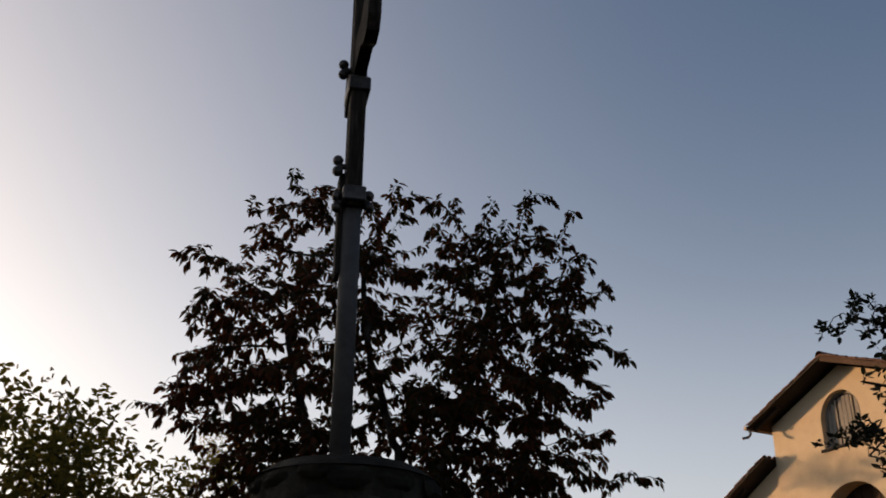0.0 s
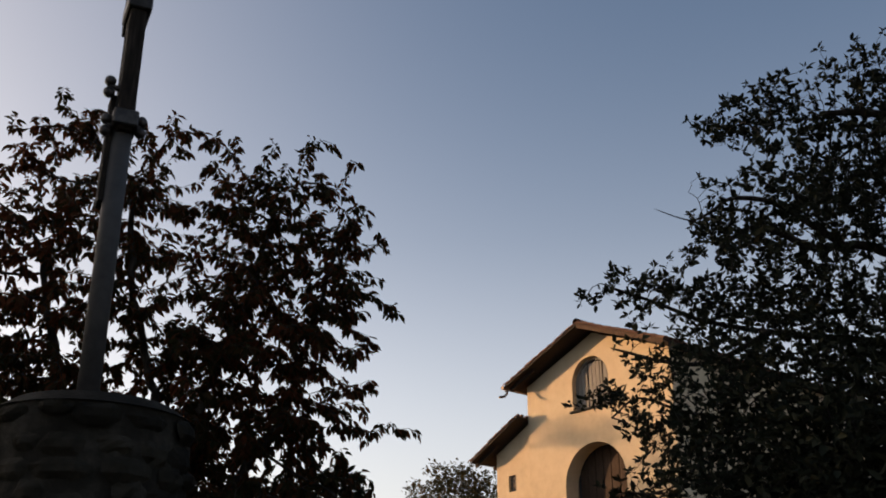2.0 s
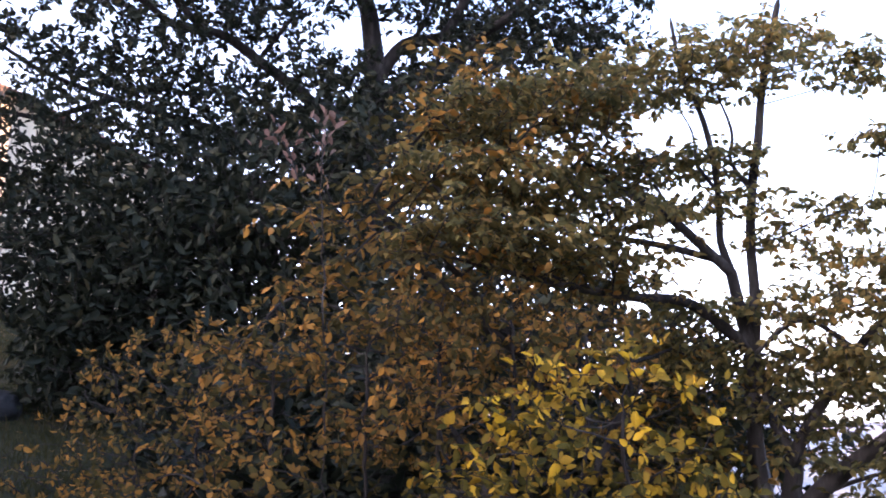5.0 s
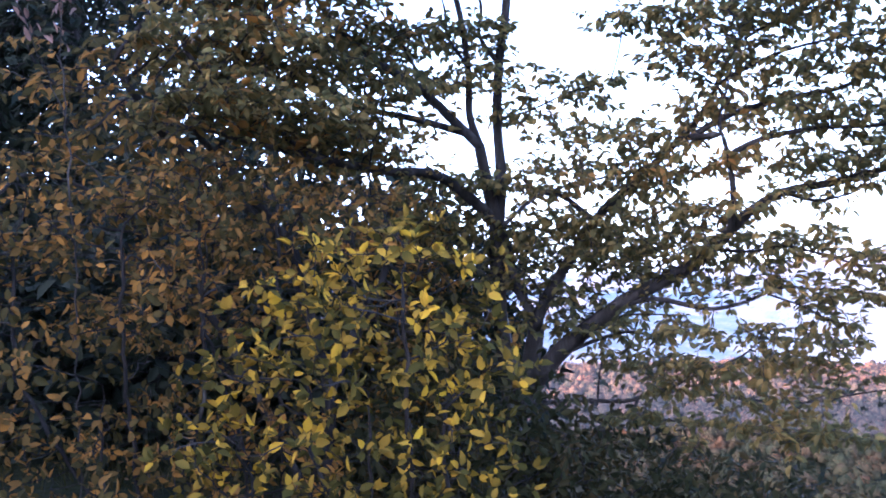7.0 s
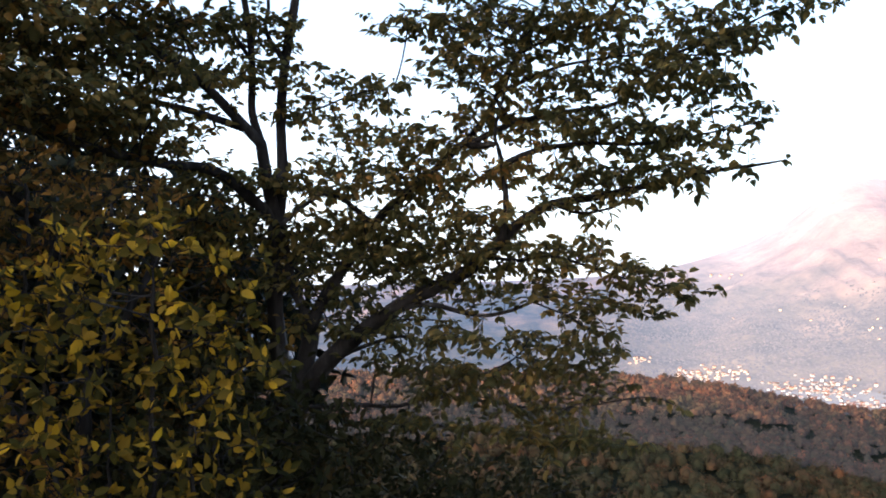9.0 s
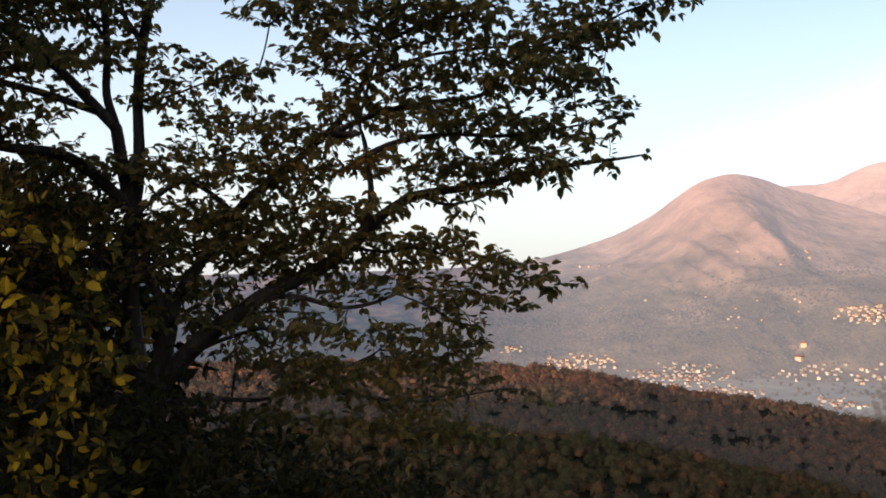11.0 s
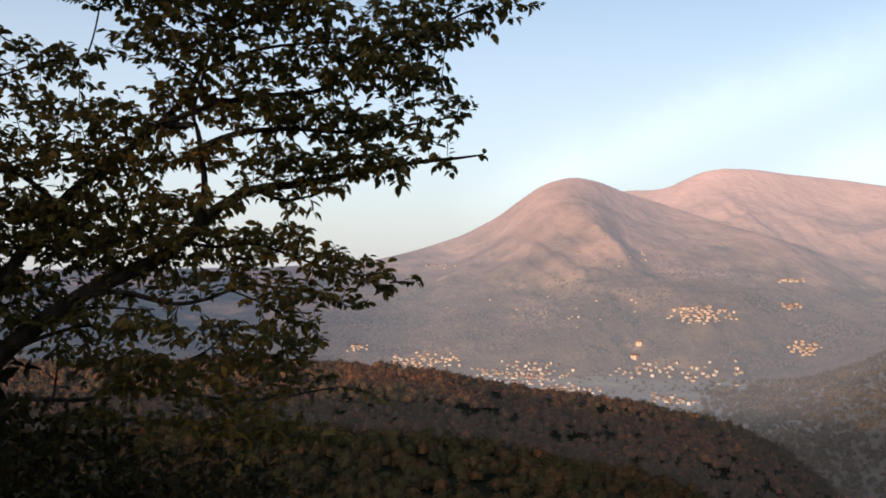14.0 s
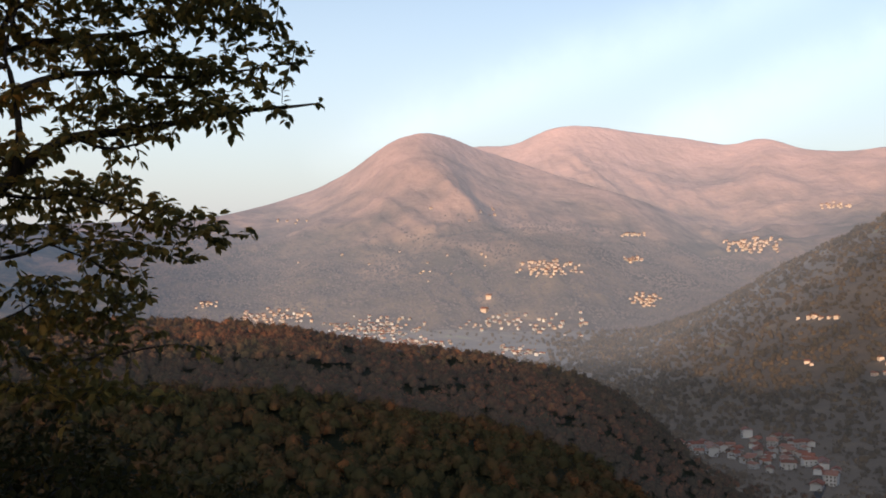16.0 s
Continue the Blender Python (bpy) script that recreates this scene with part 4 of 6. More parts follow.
# ---- pillar with the cross ----
def build_pillar():
    """Two round drums of rubble stone, a steel pole on top, and a timber cross seen almost edge-on."""
    px, py, _ = at(-8.8, 4.75, 0)
    gz = float(height(px, py))
    rng = random.Random(11)
    root = thing("stone_pillar", pose(px, py, gz - 0.1), "round stepped pillar of rubble stone and mortar", "pillar")
    top = angle_z(4.75, 13.7) - gz + 0.1

    def drum(name, r, z0, z1, courses, n):
        bm = bmesh.new()
        bmesh.ops.create_cone(bm, cap_ends=True, segments=40, radius1=r - 0.02, radius2=r - 0.025, depth=z1 - z0, matrix=Matrix.Translation((0, 0, (z0 + z1) / 2)))
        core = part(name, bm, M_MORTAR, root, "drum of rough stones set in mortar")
        for c in range(courses):
            za = z0 + (z1 - z0) * c / courses
            hgt = (z1 - z0) / courses
            k, a = 0, rng.random()
            while a < 6.28:
                w = rng.uniform(0.7, 1.5) * 6.283 / n
                hh, rr = hgt * rng.uniform(0.66, 1.12), r + rng.uniform(-0.006, 0.016)
                bm = bmesh.new()
                zc = za + hgt / 2 + rng.uniform(-0.035, 0.035)
                cells = []
                for u in range(5):
                    for v in range(4):
                        aa, zz = a + (w - 0.05) * (u / 4 - 0.5), zc + hh * (v / 3 - 0.5)
                        rim = u in (0, 4) or v in (0, 3)
                        corner = u in (0, 4) and v in (0, 3)
                        q = rr - (0.024 if rim else 0.0) + rng.uniform(-0.012, 0.010)
                        if corner:
                            aa, zz = a + (aa - a) * 0.72, zc + (zz - zc) * 0.75
                        cells.append(bm.verts.new((q * math.cos(aa), q * math.sin(aa), min(zz, z1 - 0.01))))
                for u in range(4):
                    for v in range(3):
                        bm.faces.new((cells[u * 4 + v], cells[(u + 1) * 4 + v], cells[(u + 1) * 4 + v + 1], cells[u * 4 + v + 1]))
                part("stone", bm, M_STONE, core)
                a += w
                k += 1
                if k > 60:
                    break
        return core
    drum("lower_drum", 0.66, 0.0, top - 0.62, 8, 19)
    drum("upper_drum", 0.46, top - 0.621, top - 0.05, 5, 15)
    bm = bmesh.new()
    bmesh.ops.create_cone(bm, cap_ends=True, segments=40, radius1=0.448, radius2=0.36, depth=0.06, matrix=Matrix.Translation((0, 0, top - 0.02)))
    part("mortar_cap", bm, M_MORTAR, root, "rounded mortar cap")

    cross = thing("pole_cross", pose(px - 0.04, py, gz - 0.1 + top + 0.02, 0, -0.3, 0) @ pose(0, 0, 0, 0, 0, 12), "dark timber cross bolted to a grey steel pole, seen edge-on", "cross")
    bm = bmesh.new()
    tube(bm, [(0, 0, -0.05), (0, 0, 1.62)], 0.052, 14)
    part("pole", bm, M_STEEL, cross, "grey galvanised steel pole", True)
    # the timber shaft: narrow seen from the front, broad along y
    H0, H1 = 1.02, 2.95
    bm = bmesh.new()
    box(bm, -0.075, -0.045, -0.02, 0.10, H0, 1.62, 0.006)
    part("back_plate", bm, M_DARKWOOD, cross)
    bm = bmesh.new()
    box(bm, -0.042, 0.042, -0.09, 0.09, 1.40, H1 + 0.12, 0.012)
    part("shaft", bm, M_DARKWOOD, cross, smooth=False)

    def paddle(y0, y1, z, half, name):
        bm = bmesh.new()
        pts = [(y0, half * 0.62), (y0 + (y1 - y0) * 0.45, half * 0.55), (y0 + (y1 - y0) * 0.72, half), (y0 + (y1 - y0) * 0.92, half * 0.95), (y1, half * 0.5)]
        line = [(y, z + h) for y, h in pts] + [(y, z - h) for y, h in reversed(pts)]
        f = bm.faces.new([bm.verts.new((0.035, y, zz)) for y, zz in line])
        ext = bmesh.ops.extrude_face_region(bm, geom=[f])["geom"]
        for v in ext:
            if isinstance(v, bmesh.types.BMVert):
                v.co.x = -0.035
        bmesh.ops.recalc_face_normals(bm, faces=bm.faces)
        part(name, bm, M_DARKWOOD, cross)
    paddle(-0.091, -0.62, 2.33, 0.17, "arm")
    paddle(0.091, 0.34, 2.33, 0.15, "arm")
    for z in (1.46, 2.16):
        bm = bmesh.new()
        box(bm, -0.062, 0.062, -0.11, 0.11, z - 0.045, z + 0.045, 0.008)
        part("clamp", bm, M_IRON, cross, "iron clamp")
    for x, z in ((0.085, 1.42), (-0.085, 1.40), (-0.09, 1.62), (-0.088, 2.25)):
        bm = bmesh.new()
        for dz in (0.0, 0.065):
            bmesh.ops.create_uvsphere(bm, u_segments=10, v_segments=8, radius=0.03, matrix=Matrix.Translation((x, -0.03, z + dz)))
        tube(bm, [(0, -0.03, z + 0.03), (x, -0.03, z + 0.03)], 0.016, 8)
        part("bolt", bm, M_IRON, cross)


build_pillar()


# ---- steps up to the chapel ----
def build_steps():
    foot, head = at(15.6, 19.0), at(20.3, 31.6)
    d = Vector((head[0] - foot[0], head[1] - foot[1], 0))
    n = 15
    turn = math.degrees(math.atan2(d.y, d.x)) - 90
    root = thing("stone_steps", pose(foot[0], foot[1], 0, 0, 0, turn), "long flight of shallow grey stone steps", "steps")
    z0, z1 = foot[2] - 0.02, 5.36
    rng = random.Random(5)
    for k in range(n):
        bm = bmesh.new()
        y, z = d.length * k / n, z0 + (z1 - z0) * (k + 1) / n
        w = 1.3 + 0.06 * math.sin(k)
        box(bm, -w, w, y, y + d.length / n + 0.25, z - 0.45, z - 0.06)
        tread = part("step", bm, M_STONE, root)
        bm = bmesh.new()
        box(bm, -w - 0.02, w + 0.02, y - 0.04, y + 0.30, z - 0.058, z, 0.012, pose(0, 0, 0, 0, rng.uniform(-0.4, 0.4), 0))
        part("nosing", bm, M_NOSE if k < 4 else M_STEP, tread, "pale stone nosing")
    # low kerb wall beside the steps
    kerb = thing("kerb_wall", pose(0, 0, 0), "low curved stone kerb wall beside the steps", "wall")
    for k in range(26):
        t = k / 25
        az, dist = 10.4 + 8.2 * t ** 1.3, 19.2 + 12.3 * t
        x, y, _ = at(az, dist)
        z = z0 - 0.1 + (z1 - z0 + 0.05) * t
        bm = bmesh.new()
        h = 0.26 - 0.08 * t
        box(bm, -0.17, 0.17, -0.29, 0.29, -0.6, h, 0.025)
        ob = part("stone", bm, M_STEP, kerb)
        ob.matrix_basis = pose(x, y, z, 0, 0, turn + 8)


build_steps()


# ---- grass, fallen leaves, path ----
def stuff(name, V, Q, mat, label, category):
    return tagged(array_object(name, V, Q, mat), label, category, kind="stuff")


rng0 = np.random.default_rng(3)


def scatter(n, az0, az1, d0, d1, rng):
    a = np.radians(rng.uniform(az0, az1, n))
    d = np.sqrt(rng.uniform(d0 * d0, d1 * d1, n))
    x, y = d * np.sin(a), d * np.cos(a)
    return np.stack([x, y, height(x, y)], 1)


P = np.concatenate([scatter(60000, 2, 62, 6, 20, rng0), scatter(40000, 5, 45, 16, 33, rng0)])
lean, thick = rng0.normal(0, 0.45, (len(P), 3)) * (1, 1, 0), rng0.normal(0, 1, (len(P), 3)) * (1, 1, 0)
thick /= np.linalg.norm(thick, axis=1)[:, None]
tall = rng0.uniform(0.05, 0.15, (len(P), 1))
V = np.stack([P - thick * 0.007, P + thick * 0.007, P + (lean + (0, 0, 1)) * tall], 1).reshape(-1, 3)
stuff("grass", V, np.arange(len(V)).reshape(-1, 3), M_GRASS, "rough tufts of autumn grass on the slope", "grass")
P = scatter(2500, 5, 60, 5, 28, rng0) + np.array((0, 0, 0.02))
V, Q = leaf_mesh(P, rng0.normal(0, 1, (len(P), 3)) * (1, 1, 0.1), 0.065, 0.6, rng0, 0.02, 0.0, 0.3, flat=3.0)
stuff("fallen_leaves", V, Q, M_LITTER, "brown leaves fallen on the grass", "leaves")


def build_path():
    a, verts, quads = 0, [], []
    for k in range(60):
        t = k / 59
        az, dist = 16.6 - 1.2 * t + 0.8 * math.sin(4 * t), 7.0 + 12.1 * t
        for s in range(7):
            u = s / 6 - 0.5
            x, y, z = at(az + math.degrees(0.85 * u * (1 + 0.12 * math.sin(k * 0.9 + s)) / dist), dist)
            verts.append((x, y, z + 0.035 - 0.05 * (2 * u) ** 4))
        if k:
            for s in range(6):
                quads.append(((k - 1) * 7 + s, (k - 1) * 7 + s + 1, k * 7 + s + 1, k * 7 + s))
    ob = array_object("path", np.array(verts), np.array(quads), M_PATH, smooth=True)
    tagged(ob, "worn gravel path leading to the steps", "path", kind="structure")


build_path()


def build_rock():
    x, y, z = at(26.3, 11.5)
    bm = bmesh.new()
    bmesh.ops.create_icosphere(bm, subdivisions=4, radius=1.0)
    for v in bm.verts:
        k = 1 + 0.28 * noise.noise(v.co * 1.7) + 0.12 * noise.noise(v.co * 5)
        v.co = Vector((v.co.x * 0.38 * k, v.co.y * 0.3 * k, v.co.z * 0.2 * k))
    ob = part("boulder", bm, M_ROCK, smooth=True)
    ob.matrix_basis = pose(x, y, z + 0.07, 0, 6, -20)
    tagged(ob, "low dark boulder lying in the grass", "rock")


build_rock()


def build_lamp():
    x, y, z = at(11.3, 25.0)
    root = thing("street_lamp", pose(x, y, z - 0.05, 0, 0, -14), "pale floodlight box on a short post by the hedge", "lamp")
    bm = bmesh.new()
    tube(bm, [(0, 0, 0), (0, 0, 0.86)], [0.045, 0.035], 10)
    part("post", bm, M_STEEL, root)
    bm = bmesh.new()
    box(bm, -0.26, 0.26, -0.13, 0.13, 0.82, 1.18, 0.05, pose(0, 0, 0, -6))
    head = part("head", bm, M_WHITE, root, "grey metal lamp housing")
    bm = bmesh.new()
    box(bm, -0.2, 0.2, 0.24, 0.27, 0.86, 1.12, 0.01, pose(0, 0, 0, -6) @ Matrix.Translation((0, -0.125, 0)))
    part("lens", bm, M_GLASS, head)


build_lamp()


# ---- trees and shrubs ----
def spot(az, dist, el):
    """A place by bearing, distance and angle above the eye."""
    x, y, _ = at(az, dist, 0)
    return (x, y, angle_z(dist, el))


def lobes_at(rows):
    return [(*spot(az, d, el), rx, ry, rz) for az, d, el, rx, ry, rz in rows]


def stem(r0, r1, *rows):
    """A limb by its thickness at both ends and its places (bearing, distance, angle above the eye)."""
    return (r0, r1, [spot(*row) for row in rows])


# cherry behind the pillar
b = at(-3.0, 9.3)
make_tree("cherry_tree", b, [[b, spot(-3.0, 9.3, 4), spot(-3.4, 9.3, 12)], [spot(-3, 9.3, 4), spot(-9, 9.1, 14), spot(-11.5, 9, 22)], [spot(-3.0, 9.3, 5), spot(3, 9.4, 14), spot(5.5, 9.3, 23)],
                             [spot(-3.4, 9.3, 12), spot(-6, 9.3, 20), spot(-7, 9.2, 26)], [spot(-3.2, 9.3, 10), spot(0.5, 9.5, 20), spot(1.8, 9.5, 26)]],
          lobes_at([(-3.5, 9.3, 14, 1.55, 1.3, 1.25), (-10.5, 9.2, 18, 0.85, 0.9, 1.1), (2.9, 9.4, 18.5, 0.75, 0.9, 1.3), (-3, 9.4, 7.5, 1.4, 1.1, 0.9), (2.5, 9.4, 6, 1.0, 0.9, 0.9), (-9, 9.3, 11, 0.9, 0.8, 0.8), (-6.5, 9.3, 24, 0.75, 0.8, 0.85), (1.5, 9.4, 24, 0.75, 0.8, 0.65)])
          + lobes_at([(-12.5, 9.2, 14, 0.6, 0.6, 0.8), (5.2, 9.3, 25, 0.35, 0.4, 0.6), (-12.3, 9.2, 24, 0.3, 0.3, 0.5), (-9.5, 9.2, 25.5, 0.3, 0.3, 0.4), (3.0, 9.3, 26.5, 0.3, 0.3, 0.4), (-1.5, 9.3, 26.5, 0.3, 0.3, 0.4),
                    (3.4, 9.3, 12, 0.65, 0.8, 0.9), (-9, 9.3, 8, 0.9, 0.8, 0.8), (-14.2, 9.2, 20.5, 0.45, 0.5, 0.6), (-16.3, 9.1, 17.5, 0.3, 0.4, 0.5)])
          + lobes_at([(-1.0, 9.4, 17, 0.55, 0.7, 0.9), (-1.0, 9.4, 11, 0.8, 0.8, 0.8), (-3.5, 9.4, 22, 0.55, 0.6, 0.6), (-6.0, 9.4, 9, 0.9, 0.8, 0.8), (-2.0, 9.4, 5, 0.9, 0.8, 0.7)])
          + lobes_at([(-16.4, 9.1, 24.6, 0.10, 0.1, 0.25), (-14.4, 9.2, 27.0, 0.10, 0.1, 0.28), (-12.0, 9.2, 27.3, 0.10, 0.1, 0.28), (-9.6, 9.2, 27.8, 0.12, 0.1, 0.28), (-6.5, 9.2, 27.8, 0.15, 0.1, 0.25), (-3.9, 9.2, 28.6, 0.13, 0.1, 0.25), (-1.0, 9.2, 28.3, 0.12, 0.1, 0.22), (2.2, 9.2, 28.8, 0.13, 0.1, 0.25), (4.6, 9.2, 28.0, 0.12, 0.1, 0.22), (6.8, 9.2, 28.4, 0.10, 0.1, 0.25), (6.0, 9.3, 20, 0.3, 0.4, 0.6), (4.6, 9.4, 8, 0.45, 0.5, 0.7)]),
          M_CHERRY, M_BARK, "cherry tree with drooping dark red-brown autumn leaves", seed=21, n_points=8200, step=0.10, reach=1.3, kill=0.105, leaf=0.086, width=0.42, clumps=560, clump=0.15, per=7.0, habit="spray", droop=1.1, tilt=0.7, most=0.09, thin=0.012, tip=0.0035)

# light trees at the far edge of the knoll; the last, hidden by the cherry, is added to dapple the chapel wall
for k, (az, d, el, w) in enumerate(((-24.5, 13, 16.0, 1.6), (-18, 14, 13.0, 1.4), (-9.2, 43.5, 15.0, 2.4))):
    b = at(az, d)
    make_tree("acacia_tree", b, [[b, spot(az, d, el * 0.35)], [spot(az, d, el * 0.3), spot(az - 3, d, el * 0.8)], [spot(az, d, el * 0.35), spot(az + 3, d, el * 0.85)]],
              lobes_at([(az, d, el * 0.62, w, w * 0.8, d * 0.10), (az - 3, d, el * 0.95, w * 0.5, w * 0.5, 0.8), (az + 3, d, el * 0.9, w * 0.5, w * 0.5, 0.7), (az, d, 1, w, w * 0.8, 1.2)]),
              M_SUNLIT, M_BARK, "light acacia with small yellowing leaves against the glow", seed=40 + k, n_points=1700, step=0.14, reach=2.0, kill=0.15, leaf=0.115, width=0.5, clumps=130, clump=0.22, per=4, droop=0.2, spread=0.09, most=0.09, thin=0.011, tip=0.003, group="trees along the knoll")

# oak between the camera and the chapel
oak_limbs, oak_lobes = [], []
oak_limbs.append(stem(0.24, 0.155, (45.5, 14.5, 4.3), (45.6, 14.47, 10.4), (45.6, 14.45, 15.3), (45.6, 14.43, 19.3), (45.5, 14.4, 21.4)))
oak_limbs.append(stem(0.15, 0.04, (45.5, 14.4, 21.4), (45.1, 14.32, 23.7), (44.1, 14.23, 25.5), (42.6, 14.15, 26.6), (40.6, 14.07, 27.5), (38.3, 13.98, 28.5), (35.9, 13.9, 28.9)))
oak_limbs.append(stem(0.07, 0.02, (44.5, 14.3, 24.9), (45.0, 14.4, 26.2), (44.7, 14.5, 28.3), (44.1, 14.6, 30.7)))
oak_limbs.append(stem(0.11, 0.03, (45.7, 14.4, 19.9), (47.3, 14.35, 21.8), (49.5, 14.3, 22.3), (50.5, 14.25, 23.7), (51.5, 14.2, 25.5), (52.2, 14.15, 27.9), (53.3, 14.1, 30.0)))
oak_limbs.append(stem(0.05, 0.015, (47.7, 14.2, 21.9), (48.6, 14.1, 23.2), (49.4, 14.0, 24.7)))
oak_limbs.append(stem(0.12, 0.03, (45.7, 14.4, 18.8), (48.1, 14.27, 20.1), (50.3, 14.13, 20.8), (51.5, 14.0, 22.2), (53.5, 13.87, 23.4), (55.0, 13.73, 25.5), (56.7, 13.6, 27.8)))
oak_limbs.append(stem(0.05, 0.015, (50.9, 13.9, 21.3), (52.6, 13.8, 21.6), (54.8, 13.7, 22.1), (56.9, 13.6, 22.7)))
oak_limbs.append(stem(0.03, 0.01, (45.4, 14.4, 22.9), (46.5, 14.35, 23.5), (47.4, 14.3, 24.3)))
oak_limbs.append(stem(0.11, 0.03, (44.5, 14.4, 16.4), (41.7, 14.26, 18.8), (38.6, 14.11, 20.8), (36.7, 13.97, 21.8), (34.2, 13.83, 22.0), (32.5, 13.69, 23.0), (30.7, 13.54, 23.5), (28.8, 13.4, 22.4)))
oak_limbs.append(stem(0.06, 0.012, (35.8, 13.8, 21.9), (34.3, 13.68, 23.2), (32.3, 13.56, 24.7), (30.0, 13.44, 25.2), (28.7, 13.32, 24.6), (27.6, 13.2, 24.2)))
oak_limbs.append(stem(0.012, 0.005, (27.6, 13.2, 24.2), (26.5, 13.15, 24.6), (25.4, 13.1, 25.1)))
oak_limbs.append(stem(0.008, 0.004, (28.2, 13.2, 24.4), (28.0, 13.18, 25.4), (27.5, 13.15, 25.8)))
oak_limbs.append(stem(0.008, 0.004, (32.3, 13.5, 26.0), (32.3, 13.47, 27.1), (32.2, 13.45, 28.0)))
oak_limbs.append(stem(0.05, 0.01, (42.7, 13.9, 25.8), (40.5, 13.82, 28.0), (38.0, 13.75, 27.3), (36.0, 13.68, 26.4), (34.5, 13.6, 26.8)))
oak_limbs.append(stem(0.04, 0.01, (41.0, 13.8, 23.3), (39.5, 13.67, 24.4), (39.0, 13.53, 25.9), (38.5, 13.4, 26.8)))
oak_limbs.append(stem(0.08, 0.02, (44.2, 14.4, 13.5), (40.5, 14.2, 15.8), (35.9, 14.0, 16.9), (31.8, 13.8, 17.7), (27.8, 13.6, 18.7), (25.1, 13.4, 19.9), (22.8, 13.2, 20.8)))
oak_limbs.append(stem(0.05, 0.012, (31.1, 13.4, 17.8), (27.8, 13.3, 16.5), (25.2, 13.2, 16.7), (23.2, 13.1, 17.3), (22.2, 13.0, 17.6)))
oak_limbs.append(stem(0.06, 0.012, (44.1, 14.3, 11.1), (39.7, 14.05, 12.5), (34.8, 13.8, 13.2), (29.8, 13.55, 13.3), (26.2, 13.3, 13.9), (23.6, 13.05, 14.8), (22.0, 12.8, 13.8)))
oak_limbs.append(stem(0.05, 0.01, (43.8, 14.3, 8.2), (38.6, 13.98, 8.3), (31.0, 13.67, 8.6), (27.8, 13.35, 8.3), (25.6, 13.03, 8.6), (23.7, 12.72, 9.5), (22.7, 12.4, 9.8)))
oak_lobes += lobes_at([(22.4, 13.2, 21.1, 0.17, 0.9, 0.09), (24.1, 13.2, 20.7, 0.32, 0.9, 0.12), (26.1, 13.2, 21.6, 0.25, 0.9, 0.13), (27.1, 13.2, 20.2, 0.4, 0.9, 0.19), (31.6, 13.4, 26.5, 0.22, 0.9, 0.15), (30.0, 13.3, 25.0, 0.22, 0.9, 0.12), (32.9, 13.5, 24.9, 0.44, 0.9, 0.22), (29.8, 13.3, 23.3, 0.33, 0.9, 0.19), (33.5, 13.6, 23.4, 0.41, 0.9, 0.16)])
oak_lobes += lobes_at([(29.5, 13.3, 20.8, 0.44, 0.9, 0.22), (27.8, 13.1, 18.2, 0.43, 0.9, 0.2), (23.5, 13.0, 17.2, 0.28, 0.9, 0.11), (22.7, 12.8, 15.1, 0.21, 0.9, 0.15), (24.6, 12.8, 13.1, 0.31, 0.9, 0.17), (24.1, 12.5, 10.1, 0.27, 0.9, 0.1), (23.5, 12.4, 8.6, 0.23, 0.9, 0.07), (26.0, 12.9, 15.8, 0.35, 0.9, 0.28), (26.8, 12.7, 11.7, 0.35, 0.9, 0.35)])
oak_lobes += lobes_at([(32.8, 13.6, 20.5, 0.45, 0.9, 0.22), (35.0, 13.6, 27.7, 0.25, 0.9, 0.15), (36.7, 13.6, 26.8, 0.33, 0.9, 0.16), (37.2, 13.7, 24.5, 0.37, 0.9, 0.19), (39.8, 13.8, 28.2, 0.38, 0.9, 0.2), (42.3, 14.0, 27.4, 0.54, 0.9, 0.28), (39.4, 13.8, 22.4, 0.38, 0.9, 0.18), (42.0, 14.0, 23.5, 0.38, 0.9, 0.18), (41.8, 13.9, 20.3, 0.46, 0.9, 0.18)])
oak_lobes += lobes_at([(46.1, 14.2, 27.7, 0.54, 0.9, 0.28), (48.7, 14.0, 26.5, 0.54, 0.9, 0.23), (47.8, 13.8, 24.0, 0.38, 0.9, 0.14), (44.4, 14.1, 26.5, 0.35, 0.9, 0.17), (34.4, 13.6, 18.5, 0.52, 0.9, 0.22), (31.1, 13.2, 16.4, 0.51, 0.9, 0.29), (36.2, 13.6, 15.4, 0.67, 0.9, 0.37), (31.0, 12.9, 12.7, 0.63, 0.9, 0.35), (37.2, 13.4, 11.3, 0.81, 0.9, 0.44)])
oak_lobes += lobes_at([(29.4, 12.6, 9.6, 0.48, 0.9, 0.28), (40.6, 14.0, 16.7, 0.69, 0.9, 0.31), (25.9, 12.5, 9.5, 0.3, 0.9, 0.21), (41.8, 13.8, 12.4, 0.75, 0.9, 0.45)])
oak_lobes += lobes_at([(31.7, 13.8, 29.5, 0.53, 1.2, 0.23), (36.6, 14.0, 29.8, 0.61, 1.2, 0.31), (41.7, 14.3, 29.7, 0.7, 1.2, 0.31), (46.8, 14.4, 29.9, 0.71, 1.2, 0.39), (50.9, 14.2, 28.6, 0.62, 1.2, 0.39), (54.6, 13.8, 27.6, 0.6, 1.2, 0.38), (55.3, 13.5, 24.6, 0.44, 1.2, 0.22), (56.8, 13.4, 21.8, 0.44, 1.2, 0.22), (52.7, 13.8, 22.9, 0.3, 1.2, 0.15)])
oak_lobes += lobes_at([(55.4, 13.6, 19.7, 0.52, 1.2, 0.22)])
